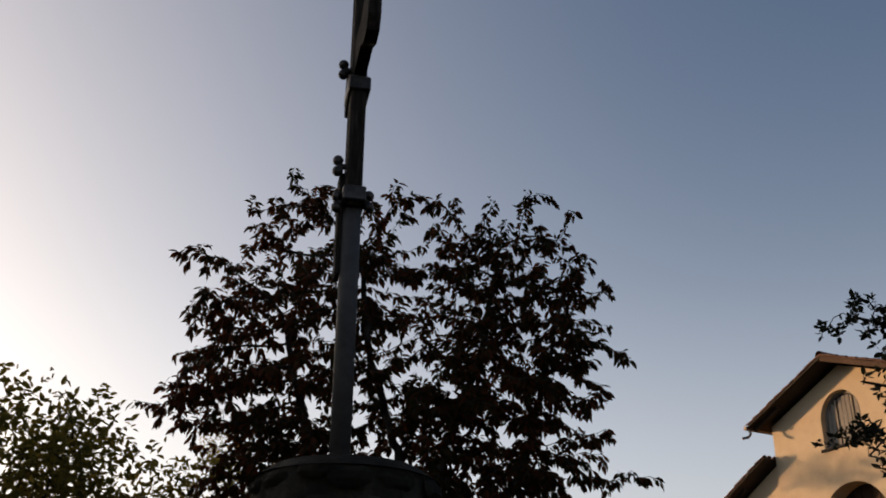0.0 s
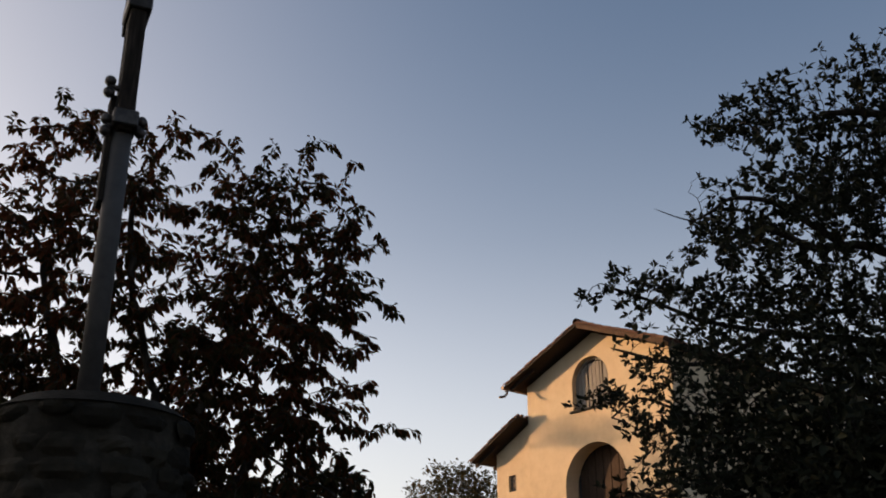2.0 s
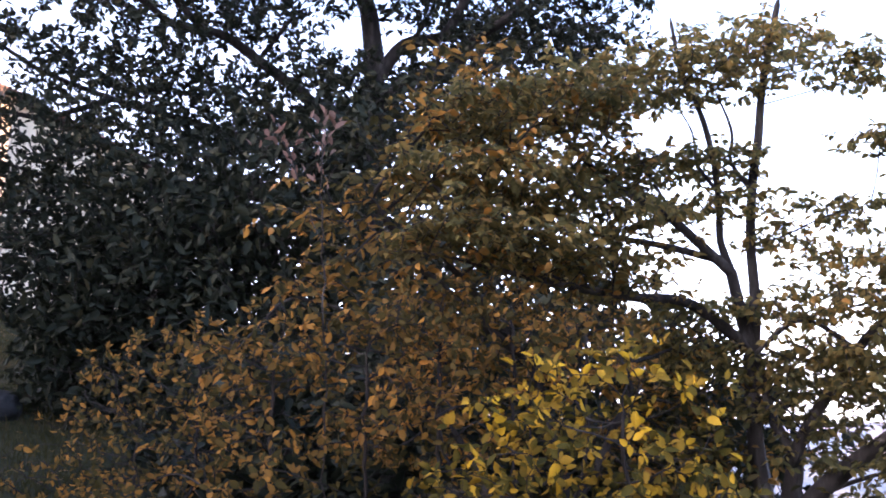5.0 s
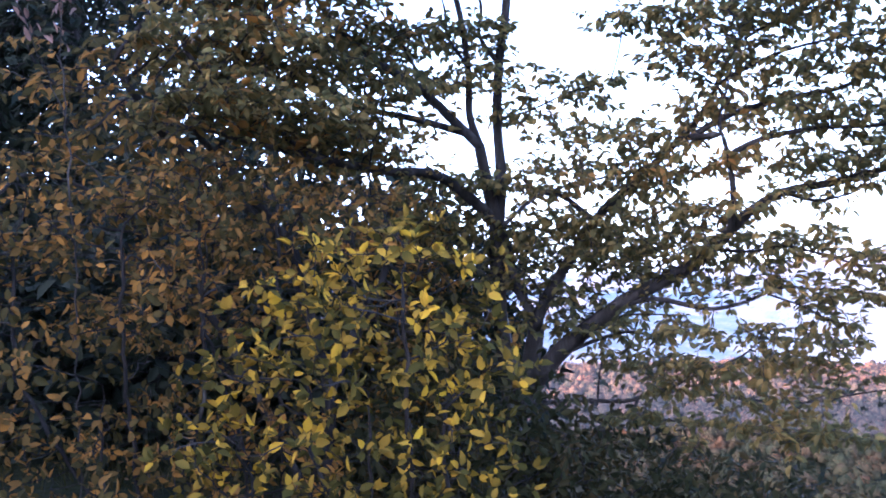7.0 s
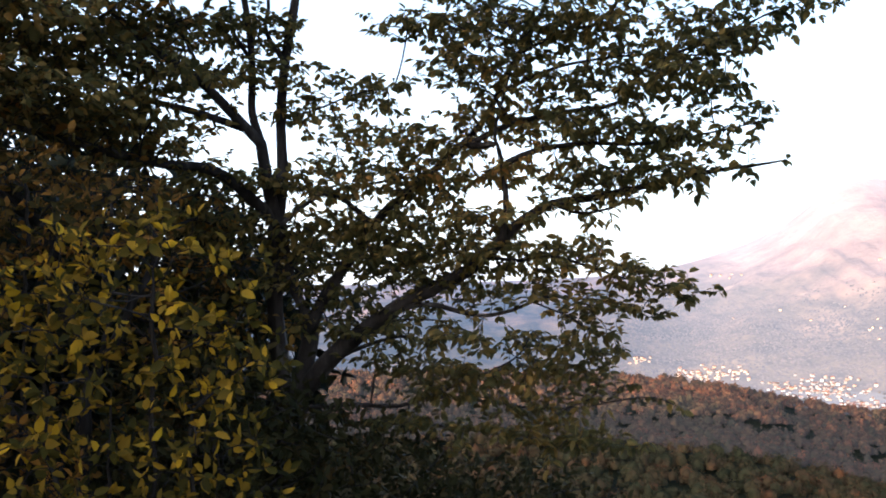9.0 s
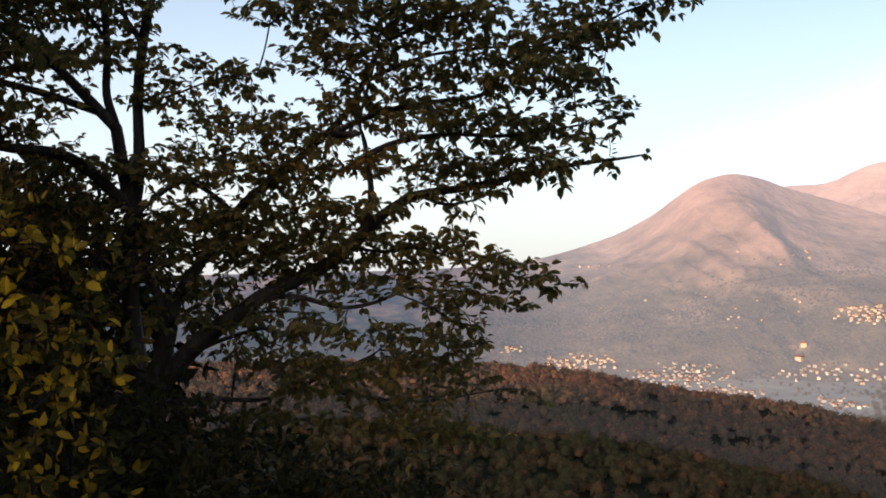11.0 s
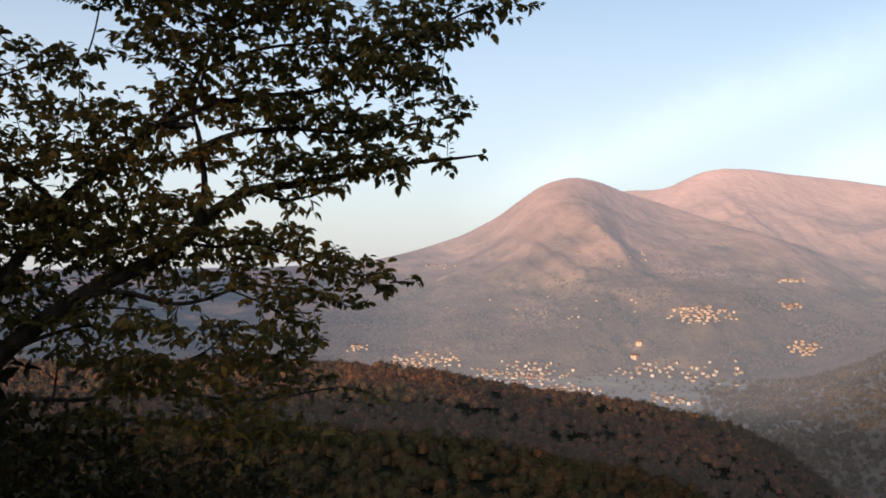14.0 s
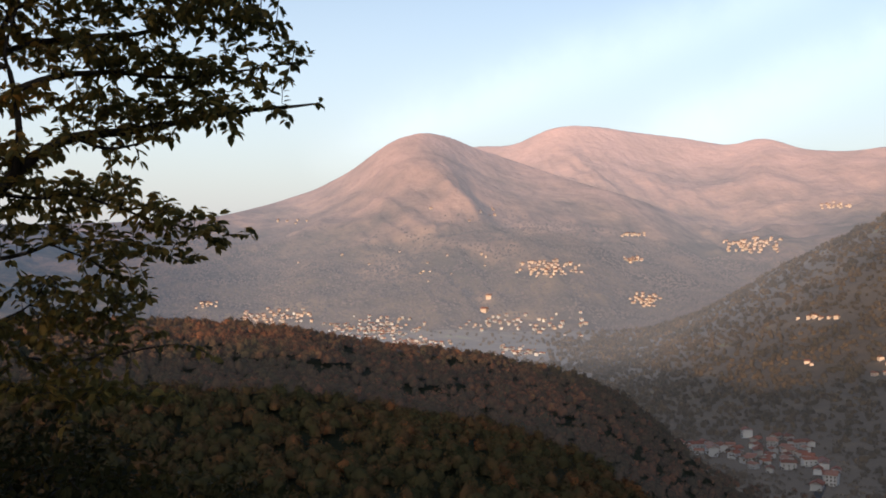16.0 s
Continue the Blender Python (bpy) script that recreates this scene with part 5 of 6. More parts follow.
oak_lobes += lobes_at([(41.5, 14.2, 18.5, 1.0, 1.3, 0.8), (45.5, 14.8, 18.0, 1.1, 1.3, 0.9), (49.5, 14.6, 18.5, 1.1, 1.3, 0.9), (53.5, 14.2, 19.0, 1.1, 1.3, 0.9), (37.5, 13.6, 16.5, 1.0, 1.2, 0.8), (33.5, 13.2, 14.5, 0.9, 1.1, 0.8), (51.5, 15.2, 24.0, 0.9, 1.2, 0.6), (56.5, 14.2, 23.0, 0.9, 1.2, 0.7)])
oak_lobes += lobes_at([(29.5, 12.8, 13.0, 0.7, 0.9, 0.7), (28.5, 12.5, 9.0, 0.7, 0.9, 0.7), (32.0, 12.6, 8.5, 0.9, 1.0, 0.8), (36.5, 15.2, 24.5, 1.0, 1.0, 0.7), (40.5, 15.2, 28.0, 1.0, 1.0, 0.7), (33.0, 13.8, 20.0, 0.8, 1.0, 0.5), (47.5, 15.4, 29.0, 1.1, 1.0, 0.8), (38.0, 13.4, 11.0, 1.2, 1.1, 1.0)])
oak_lobes += lobes_at([(28.8, 12.6, 15.0, 0.5, 0.7, 0.6), (28.6, 12.5, 11.5, 0.5, 0.7, 0.6), (28.7, 12.4, 7.5, 0.5, 0.7, 0.6), (30.0, 12.4, 5.5, 0.6, 0.7, 0.5), (31.0, 13.0, 17.0, 0.6, 0.8, 0.5), (31.0, 12.8, 11.0, 0.7, 0.9, 0.7)])
b = oak_limbs[0][2][0]
b = (b[0], b[1], float(height(b[0], b[1])))
oak_limbs[0][2].insert(0, b)
make_tree("oak_tree", b, oak_limbs, oak_lobes, M_OAK, M_BARK_DARK, "spreading oak with dark green leaves and crooked limbs", seed=7, n_points=21000, step=0.13, reach=1.6, kill=0.14, leaf=0.098, width=0.52, clumps=850, clump=0.22,
          per=7, habit="rosette", share=0.6, bald=[(*spot(26.6, 13.1, 25.2), 0.45)], thin=0.011, tip=0.0042, power=0.42, most=0.06, shell=0.2)

# hazel at the brink, with limbs fanning to both sides
hz, hz_lobes = [], []
hz.append(stem(0.078, 0.055, (67.1, 6.2, -12.1), (67.3, 6.18, -8.0), (67.1, 6.17, -5.7), (67.1, 6.15, -3.9), (66.7, 6.13, -0.6), (66.6, 6.12, 2.2), (66.6, 6.1, 4.6)))
hz.append(stem(0.045, 0.02, (66.6, 6.1, 4.6), (66.9, 6.1, 7.6), (66.8, 6.1, 10.7), (67.0, 6.1, 13.6), (67.4, 6.1, 16.0), (67.8, 6.1, 18.9), (68.8, 6.1, 23.0)))
hz.append(stem(0.042, 0.034, (66.6, 6.1, 4.5), (66.1, 6.05, 6.7), (65.7, 6.0, 8.9)))
hz.append(stem(0.033, 0.01, (65.7, 6.0, 8.9), (64.1, 5.91, 10.5), (62.4, 5.83, 12.1), (60.6, 5.74, 13.2), (59.1, 5.66, 14.3), (57.6, 5.57, 15.6), (56.5, 5.49, 17.2), (54.8, 5.4, 19.3)))
hz.append(stem(0.026, 0.01, (65.6, 6.0, 9.2), (65.2, 5.98, 10.6), (65.2, 5.97, 12.7), (65.0, 5.95, 14.8), (64.5, 5.93, 17.1), (63.4, 5.92, 19.9), (62.9, 5.9, 22.6)))
hz.append(stem(0.024, 0.007, (64.9, 6.0, 9.7), (62.1, 5.87, 10.5), (59.7, 5.74, 11.0), (57.6, 5.61, 11.9), (55.3, 5.49, 12.9), (53.3, 5.36, 14.3), (51.4, 5.23, 16.0), (49.0, 5.1, 18.1)))
hz.append(stem(0.014, 0.003, (65.1, 6.0, 13.3), (64.1, 5.97, 14.8), (63.9, 5.93, 16.5), (62.8, 5.9, 18.5)))
hz.append(stem(0.014, 0.003, (62.7, 5.7, 12.1), (61.8, 5.63, 13.8), (60.9, 5.57, 15.5), (60.3, 5.5, 17.5)))
hz.append(stem(0.012, 0.003, (59.7, 5.6, 13.7), (57.6, 5.47, 13.8), (55.6, 5.33, 14.9), (53.8, 5.2, 15.9)))
hz.append(stem(0.018, 0.003, (67.1, 6.1, 13.0), (65.9, 6.07, 14.8), (66.0, 6.03, 16.5), (65.0, 6.0, 19.1)))
hz.append(stem(0.036, 0.012, (66.6, 6.1, 4.8), (65.1, 5.99, 6.1), (63.9, 5.88, 7.1), (62.6, 5.77, 7.6), (60.8, 5.66, 7.7), (59.0, 5.55, 8.0), (57.0, 5.44, 8.4), (55.3, 5.33, 9.3), (53.7, 5.22, 10.5), (51.6, 5.11, 11.6), (49.5, 5.0, 13.9)))
hz.append(stem(0.02, 0.003, (57.0, 5.4, 8.4), (54.7, 5.28, 8.9), (52.5, 5.15, 9.4), (50.0, 5.03, 10.0), (46.9, 4.9, 10.2)))
hz.append(stem(0.012, 0.003, (57.9, 5.5, 9.2), (55.9, 5.4, 10.4), (53.9, 5.3, 11.0), (51.9, 5.2, 10.8), (49.8, 5.1, 11.2)))
hz.append(stem(0.058, 0.045, (67.7, 6.1, -5.4), (68.0, 6.05, -3.3), (68.4, 6.0, -1.2), (68.3, 5.95, -0.3)))
hz.append(stem(0.03, 0.022, (68.3, 5.95, -0.3), (67.5, 5.98, 1.2), (67.1, 6.02, 2.9), (66.9, 6.05, 4.6)))
hz.append(stem(0.04, 0.008, (68.3, 5.95, -0.9), (68.8, 5.91, 0.3), (69.9, 5.86, 2.1), (70.9, 5.82, 3.5), (72.1, 5.77, 5.2), (73.6, 5.72, 6.5), (75.8, 5.68, 8.4), (77.7, 5.63, 10.4), (78.9, 5.59, 12.8), (80.2, 5.54, 14.8), (81.5, 5.5, 17.3)))
hz.append(stem(0.018, 0.003, (71.7, 5.7, 4.7), (69.9, 5.6, 6.1), (68.6, 5.5, 6.2), (67.3, 5.4, 5.2)))
hz.append(stem(0.016, 0.003, (66.8, 5.8, 4.7), (68.7, 5.72, 6.2), (71.1, 5.65, 6.8), (73.6, 5.58, 7.2), (75.7, 5.5, 6.5)))
hz.append(stem(0.056, 0.04, (68.0, 6.05, -4.2), (69.5, 5.9, -2.4), (71.3, 5.75, -0.9), (73.1, 5.6, 0.4)))
hz.append(stem(0.04, 0.004, (73.1, 5.6, 0.4), (75.3, 5.55, 1.5), (77.1, 5.5, 2.5), (78.6, 5.45, 3.9), (79.5, 5.4, 4.8), (81.3, 5.35, 5.8), (84.0, 5.3, 6.2), (87.2, 5.25, 6.9), (90.0, 5.2, 7.4), (91.9, 5.15, 7.6), (93.4, 5.1, 7.8)))
hz.append(stem(0.02, 0.003, (78.6, 5.4, 3.9), (78.8, 5.34, 6.1), (78.5, 5.28, 8.3), (78.2, 5.22, 9.8), (78.8, 5.16, 12.1), (79.4, 5.1, 14.5)))
hz.append(stem(0.018, 0.003, (78.2, 5.3, 7.7), (80.2, 5.26, 8.6), (82.9, 5.22, 9.0), (86.1, 5.18, 8.9), (89.2, 5.14, 9.3), (92.0, 5.1, 9.8)))
hz.append(stem(0.018, 0.003, (76.6, 5.4, 8.9), (79.1, 5.36, 10.1), (82.1, 5.33, 10.7), (84.8, 5.29, 11.1), (86.0, 5.25, 12.6), (87.7, 5.21, 13.5), (90.3, 5.17, 14.2), (92.5, 5.14, 15.2), (94.1, 5.1, 15.6)))
hz.append(stem(0.014, 0.003, (78.2, 5.4, 11.6), (81.0, 5.34, 12.9), (83.4, 5.28, 13.4), (86.6, 5.22, 13.6), (89.1, 5.16, 13.4), (91.9, 5.1, 13.5)))
hz.append(stem(0.012, 0.003, (79.8, 5.4, 13.9), (81.9, 5.3, 14.9), (84.3, 5.2, 15.3), (86.9, 5.1, 16.2)))
hz.append(stem(0.012, 0.003, (81.3, 5.3, 5.8), (82.8, 5.2, 5.3), (84.5, 5.1, 5.6), (85.3, 5.0, 6.0)))
hz.append(stem(0.012, 0.003, (77.7, 5.4, 3.0), (79.5, 5.35, 2.8), (81.2, 5.3, 3.0), (83.0, 5.25, 2.5), (85.0, 5.2, 1.8), (86.7, 5.15, 1.4), (88.2, 5.1, 0.7)))
hz.append(stem(0.017, 0.003, (72.6, 5.6, 0.1), (74.6, 5.54, 0.4), (76.4, 5.49, -0.0), (77.6, 5.43, -0.2), (79.1, 5.38, 0.1), (80.9, 5.32, 0.8), (82.6, 5.26, 0.7), (84.6, 5.21, 0.5), (86.3, 5.15, -0.3)))
hz.append(stem(0.006, 0.003, (80.3, 5.3, 0.5), (82.0, 5.23, -0.2), (83.1, 5.17, -0.9), (84.4, 5.1, -1.2)))
hz.append(stem(0.016, 0.003, (69.2, 5.9, -2.7), (71.0, 5.8, -1.9), (73.1, 5.7, -1.3), (74.6, 5.6, -1.5), (76.1, 5.5, -0.8)))
hz.append(stem(0.01, 0.003, (71.6, 5.75, -0.8), (73.1, 5.67, -0.4), (74.6, 5.58, -0.4), (76.1, 5.5, -0.5)))
hz.append(stem(0.014, 0.003, (68.0, 6.1, -5.1), (70.4, 6.01, -4.9), (73.1, 5.92, -5.0), (75.0, 5.83, -4.4), (76.4, 5.74, -4.6), (78.1, 5.65, -4.8), (80.2, 5.56, -5.1), (82.5, 5.47, -5.1), (84.5, 5.38, -4.7), (86.5, 5.29, -4.5), (88.0, 5.2, -5.1)))
hz.append(stem(0.01, 0.003, (74.5, 5.6, -4.7), (76.3, 5.52, -3.8), (77.8, 5.45, -3.2), (79.3, 5.38, -2.4), (80.2, 5.3, -1.0)))
hz.append(stem(0.006, 0.003, (81.9, 5.3, -5.1), (83.3, 5.25, -4.5), (83.8, 5.2, -3.3)))
hz.append(stem(0.005, 0.003, (84.0, 5.25, -4.8), (84.8, 5.22, -4.0), (85.5, 5.2, -3.8)))
hz.append(stem(0.01, 0.003, (73.3, 5.8, -5.8), (75.1, 5.72, -6.0), (77.2, 5.63, -6.2), (79.2, 5.55, -6.7), (81.3, 5.47, -7.0), (83.6, 5.38, -6.8), (85.8, 5.3, -7.1)))
hz.append(stem(0.009, 0.003, (71.6, 6.1, -5.2), (71.8, 6.07, -3.4), (72.1, 6.03, -2.2), (72.6, 6.0, -1.0)))
hz.append(stem(0.01, 0.003, (67.3, 6.0, 2.5), (68.4, 5.97, 1.5), (69.2, 5.93, -0.3), (69.5, 5.9, -1.5)))
hz.append(stem(0.01, 0.003, (67.0, 6.05, 10.4), (68.5, 5.97, 10.8), (70.7, 5.88, 11.7), (72.8, 5.8, 12.1)))
hz_lobes += lobes_at([(75.0, 5.4, 15.5, 0.24, 0.42, 0.06), (79.5, 5.3, 15.1, 0.32, 0.42, 0.1), (84.0, 5.2, 15.1, 0.31, 0.42, 0.09), (87.7, 5.1, 13.6, 0.31, 0.42, 0.04), (90.0, 5.1, 14.5, 0.22, 0.42, 0.04), (78.0, 5.4, 13.1, 0.3, 0.42, 0.1), (82.1, 5.2, 12.4, 0.26, 0.42, 0.08), (85.9, 5.1, 11.7, 0.22, 0.42, 0.04), (88.7, 5.1, 11.9, 0.22, 0.42, 0.04)])
hz_lobes += lobes_at([(89.8, 5.1, 10.3, 0.14, 0.42, 0.03), (79.4, 5.4, 10.6, 0.3, 0.42, 0.09), (83.2, 5.2, 9.7, 0.26, 0.42, 0.06), (86.7, 5.1, 9.6, 0.22, 0.42, 0.05), (88.3, 5.1, 8.9, 0.22, 0.42, 0.04), (90.5, 5.1, 7.9, 0.11, 0.42, 0.03), (91.9, 5.1, 15.3, 0.17, 0.42, 0.04), (93.1, 5.1, 15.7, 0.11, 0.42, 0.03), (81.1, 5.3, 7.7, 0.29, 0.42, 0.05)])
hz_lobes += lobes_at([(85.2, 5.2, 7.5, 0.26, 0.42, 0.04), (87.4, 5.1, 7.3, 0.2, 0.42, 0.03), (83.1, 5.2, 6.0, 0.2, 0.42, 0.03), (71.0, 5.9, 12.1, 0.19, 0.42, 0.05), (69.5, 6.0, 10.9, 0.2, 0.42, 0.03), (71.8, 5.7, 9.4, 0.25, 0.42, 0.07), (74.8, 5.5, 8.8, 0.24, 0.42, 0.09), (76.6, 5.5, 7.3, 0.18, 0.42, 0.07), (69.4, 5.9, 7.6, 0.23, 0.42, 0.06)])
hz_lobes += lobes_at([(72.9, 5.6, 6.8, 0.28, 0.42, 0.07), (76.2, 5.5, 4.9, 0.21, 0.42, 0.09), (80.1, 5.3, 5.0, 0.17, 0.42, 0.03), (69.6, 5.9, 3.9, 0.16, 0.42, 0.08), (73.8, 5.6, 3.7, 0.18, 0.42, 0.12), (76.2, 5.5, 2.3, 0.15, 0.42, 0.07), (81.3, 5.3, 3.5, 0.2, 0.42, 0.05), (83.5, 5.2, 2.4, 0.2, 0.42, 0.05), (84.5, 5.2, 1.7, 0.14, 0.42, 0.03)])
hz_lobes += lobes_at([(85.9, 5.15, 1.1, 0.1, 0.42, 0.03), (70.1, 5.8, 1.3, 0.16, 0.42, 0.07), (77.7, 5.5, 1.3, 0.21, 0.42, 0.04), (80.9, 5.3, 0.8, 0.2, 0.42, 0.03), (83.8, 5.2, 0.5, 0.17, 0.42, 0.03), (85.2, 5.15, 0.1, 0.08, 0.42, 0.03), (72.5, 5.7, -1.3, 0.19, 0.42, 0.03), (74.6, 5.5, -0.9, 0.17, 0.42, 0.03), (70.7, 5.8, -0.8, 0.13, 0.42, 0.04)])
hz_lobes += lobes_at([(79.3, 5.3, -1.5, 0.12, 0.42, 0.04), (80.8, 5.3, -2.0, 0.13, 0.42, 0.04), (79.3, 5.35, -3.0, 0.16, 0.42, 0.04), (76.0, 5.5, -3.2, 0.17, 0.42, 0.03), (74.2, 5.6, -2.9, 0.11, 0.42, 0.03), (75.9, 5.5, -5.9, 0.17, 0.42, 0.04), (79.2, 5.4, -6.1, 0.21, 0.42, 0.05), (81.8, 5.3, -6.8, 0.17, 0.42, 0.04), (77.5, 5.4, -4.4, 0.15, 0.42, 0.03)])
hz_lobes += lobes_at([(84.1, 5.2, -6.8, 0.11, 0.42, 0.03), (78.7, 5.35, -3.2, 0.26, 0.42, 0.06), (81.2, 5.3, -6.6, 0.23, 0.42, 0.05), (75.1, 5.5, -4.4, 0.18, 0.42, 0.04), (72.3, 5.7, 3.0, 0.25, 0.42, 0.11), (74.7, 5.6, 2.3, 0.21, 0.42, 0.09), (71.1, 5.8, 4.7, 0.19, 0.42, 0.11), (68.7, 6.0, 2.4, 0.12, 0.42, 0.13), (73.5, 5.6, 4.9, 0.21, 0.42, 0.09)])
hz_lobes += lobes_at([(77.7, 5.4, 3.1, 0.18, 0.42, 0.08), (71.0, 5.8, 0.2, 0.19, 0.42, 0.06)])
hz_lobes += lobes_at([(65.8, 6.0, 14.8, 0.13, 0.45, 0.1), (63.7, 5.9, 14.8, 0.19, 0.45, 0.11), (60.9, 5.6, 14.7, 0.21, 0.45, 0.11), (64.3, 5.9, 12.7, 0.13, 0.45, 0.12), (61.5, 5.7, 9.6, 0.16, 0.45, 0.07), (59.4, 5.5, 12.0, 0.18, 0.45, 0.09), (56.7, 5.3, 13.3, 0.26, 0.45, 0.17), (53.8, 5.1, 14.3, 0.25, 0.45, 0.17), (50.8, 5.0, 14.6, 0.25, 0.45, 0.14)])
hz_lobes += lobes_at([(53.8, 5.1, 10.9, 0.28, 0.45, 0.14), (50.3, 4.95, 11.5, 0.24, 0.45, 0.16), (57.6, 5.4, 9.9, 0.24, 0.45, 0.11), (60.2, 5.6, 8.3, 0.18, 0.45, 0.08), (64.5, 5.9, 6.9, 0.16, 0.45, 0.05), (67.2, 6.0, 7.0, 0.09, 0.45, 0.12), (63.3, 6.2, 4.6, 0.17, 0.45, 0.2), (64.0, 5.9, 19.6, 0.35, 0.45, 0.19), (67.5, 6.0, 20.8, 0.3, 0.45, 0.2)])
hz_lobes += lobes_at([(60.4, 5.7, 19.4, 0.31, 0.45, 0.19), (56.8, 5.4, 18.4, 0.3, 0.45, 0.21), (52.2, 5.2, 18.0, 0.28, 0.45, 0.2), (72.7, 5.8, 19.1, 0.22, 0.45, 0.13), (78.1, 5.4, 18.0, 0.32, 0.45, 0.12), (84.1, 5.2, 17.9, 0.31, 0.45, 0.11)])
b = hz[0][2][0]
b = (b[0], b[1], float(height(b[0], b[1])) - 0.1)
hz[0][2].insert(0, b)
make_tree("hazel_tree", b, hz, hz_lobes, M_GREENISH, M_BARK, "slender hazel with fanning limbs and thinning olive leaves", seed=12, n_points=18000, step=0.052, reach=0.9, kill=0.047, leaf=0.045, width=0.58, per=3.7, habit="spray", clumps=900, clump=0.08, layer=0.35,
          droop=0.4, tilt=0.5, most=0.012, thin=0.0046, tip=0.0017, power=0.42, shell=0.05)

# ochre branches that hang in front of the oak
b = at(57, 5.6)
make_tree("hornbeam_shrub", b, [[b, spot(57, 5.6, -4), spot(55, 5.5, 4), spot(50, 5.3, 10)], [spot(57, 5.6, -4), spot(60, 5.6, 2), spot(60.5, 5.6, 5)], [spot(55, 5.5, 4), spot(49, 5.3, 9), spot(46, 5.2, 13)], [b, spot(51, 5.5, 0), spot(46, 5.4, 6)]],
          lobes_at([(54, 5.6, 8, 0.75, 0.7, 0.6), (49, 5.4, 10, 0.8, 0.6, 0.6), (45.5, 5.3, 9.0, 0.5, 0.5, 0.5), (49, 5.5, 4, 1.2, 0.6, 0.6), (51.5, 5.3, 14, 0.5, 0.6, 0.4), (55.5, 5.3, 17, 0.45, 0.5, 0.35), (52, 5.2, 18.5, 0.45, 0.5, 0.35), (58, 5.5, 14.5, 0.3, 0.4, 0.25), (60.5, 5.7, 2, 0.4, 0.5, 0.55), (62.6, 6.4, 4.0, 0.45, 0.4, 0.45), (64.2, 6.5, 0.5, 0.3, 0.4, 0.4), (61.5, 6.2, -1.5, 0.5, 0.4, 0.5)]),
          M_ORANGE, M_BARK_DARK, "hornbeam shrub with ochre and olive autumn leaves", "shrub", seed=31, n_points=5200, step=0.075, reach=0.9, kill=0.085, leaf=0.054, width=0.55, clumps=190, clump=0.13, layer=0.25, per=2.6, habit="spray", droop=0.4, most=0.035, thin=0.006, tip=0.0022, power=0.46)
b = at(44, 4.6)
make_tree("dry_sapling", b, [[b, spot(43.8, 4.6, 4), spot(43.2, 4.6, 14), spot(43.4, 4.6, 17)], [spot(43.5, 4.6, 10), spot(41.5, 4.6, 15), spot(40.5, 4.6, 16.5)]],
          lobes_at([(43.2, 4.6, 16.4, 0.10, 0.12, 0.08), (40.7, 4.6, 16.0, 0.06, 0.08, 0.05)]),
          M_PINKISH, M_BARK, "sapling with pale pinkish withered leaves", "sapling", seed=33, n_points=46, step=0.07, reach=0.7, kill=0.08, leaf=0.058, width=0.42, per=3, droop=-0.7, spread=0.03, most=0.016, thin=0.005, tip=0.002, bald=[(*spot(43.7, 4.6, 4.5), 0.74), (*spot(44, 4.6, -10), 0.7)])

# bright yellow shrubs near the camera
shrubs = []
shrubs.append((60.5, 4.0, [(60, 4.0, 1.5, 0.36, 0.35, 0.30), (58, 4.0, -4, 0.45, 0.4, 0.4), (62, 4.0, -5, 0.35, 0.35, 0.45), (55, 4.1, -1, 0.35, 0.3, 0.35), (60, 3.9, -11, 0.5, 0.4, 0.4), (52, 4.1, -8, 0.45, 0.35, 0.5)], 620, 0.085))
shrubs.append((47.0, 4.6, [(46, 4.6, 4.5, 0.5, 0.35, 0.28), (41, 4.7, 3.5, 0.45, 0.35, 0.30), (50, 4.6, 2, 0.5, 0.35, 0.35), (45, 4.6, -3, 0.7, 0.4, 0.4), (38, 4.7, -3, 0.5, 0.4, 0.4), (52, 4.5, -7, 0.5, 0.4, 0.4), (44, 4.5, -9, 0.7, 0.4, 0.35)], 900, 0.085))
shrubs.append((54.0, 4.8, [(54, 4.8, 6.0, 0.5, 0.3, 0.25), (58, 4.8, 5.5, 0.4, 0.3, 0.22), (50, 4.8, 6.5, 0.4, 0.3, 0.2)], 420, 0.08))
shrubs.append((33.5, 5.6, [(34, 5.6, 0, 0.6, 0.5, 0.45), (37, 5.6, 3.5, 0.45, 0.4, 0.35), (31, 5.7, -4, 0.5, 0.4, 0.4)], 520, 0.075))
for k, (az, d, lob, n, sz) in enumerate(shrubs):
    b = at(az, d)
    limbs = [[b, spot(az, d, -8)]] + [[b, spot(l[0], l[1], l[2] - 6), spot(l[0], l[1], l[2])] for l in lob]
    make_tree("yellow_shrub", b, limbs, lobes_at(lob), M_YELLOW if k == 0 else M_ORANGE, M_BARK_DARK, "leafy shrub turning bright yellow, fully leaved to the ground" if k == 0 else "leafy shrub with ochre and brownish yellow leaves", "shrub",
              seed=60 + k, n_points=int(n * 3.0), step=0.055, reach=0.8, kill=0.065, leaf=sz * (0.56 if k == 0 else 0.5), width=0.58, clumps=n // 6, clump=0.075, per=5, habit="rosette", share=0.12, most=0.010, thin=0.0055, tip=0.0018, group="shrubs at the brink")

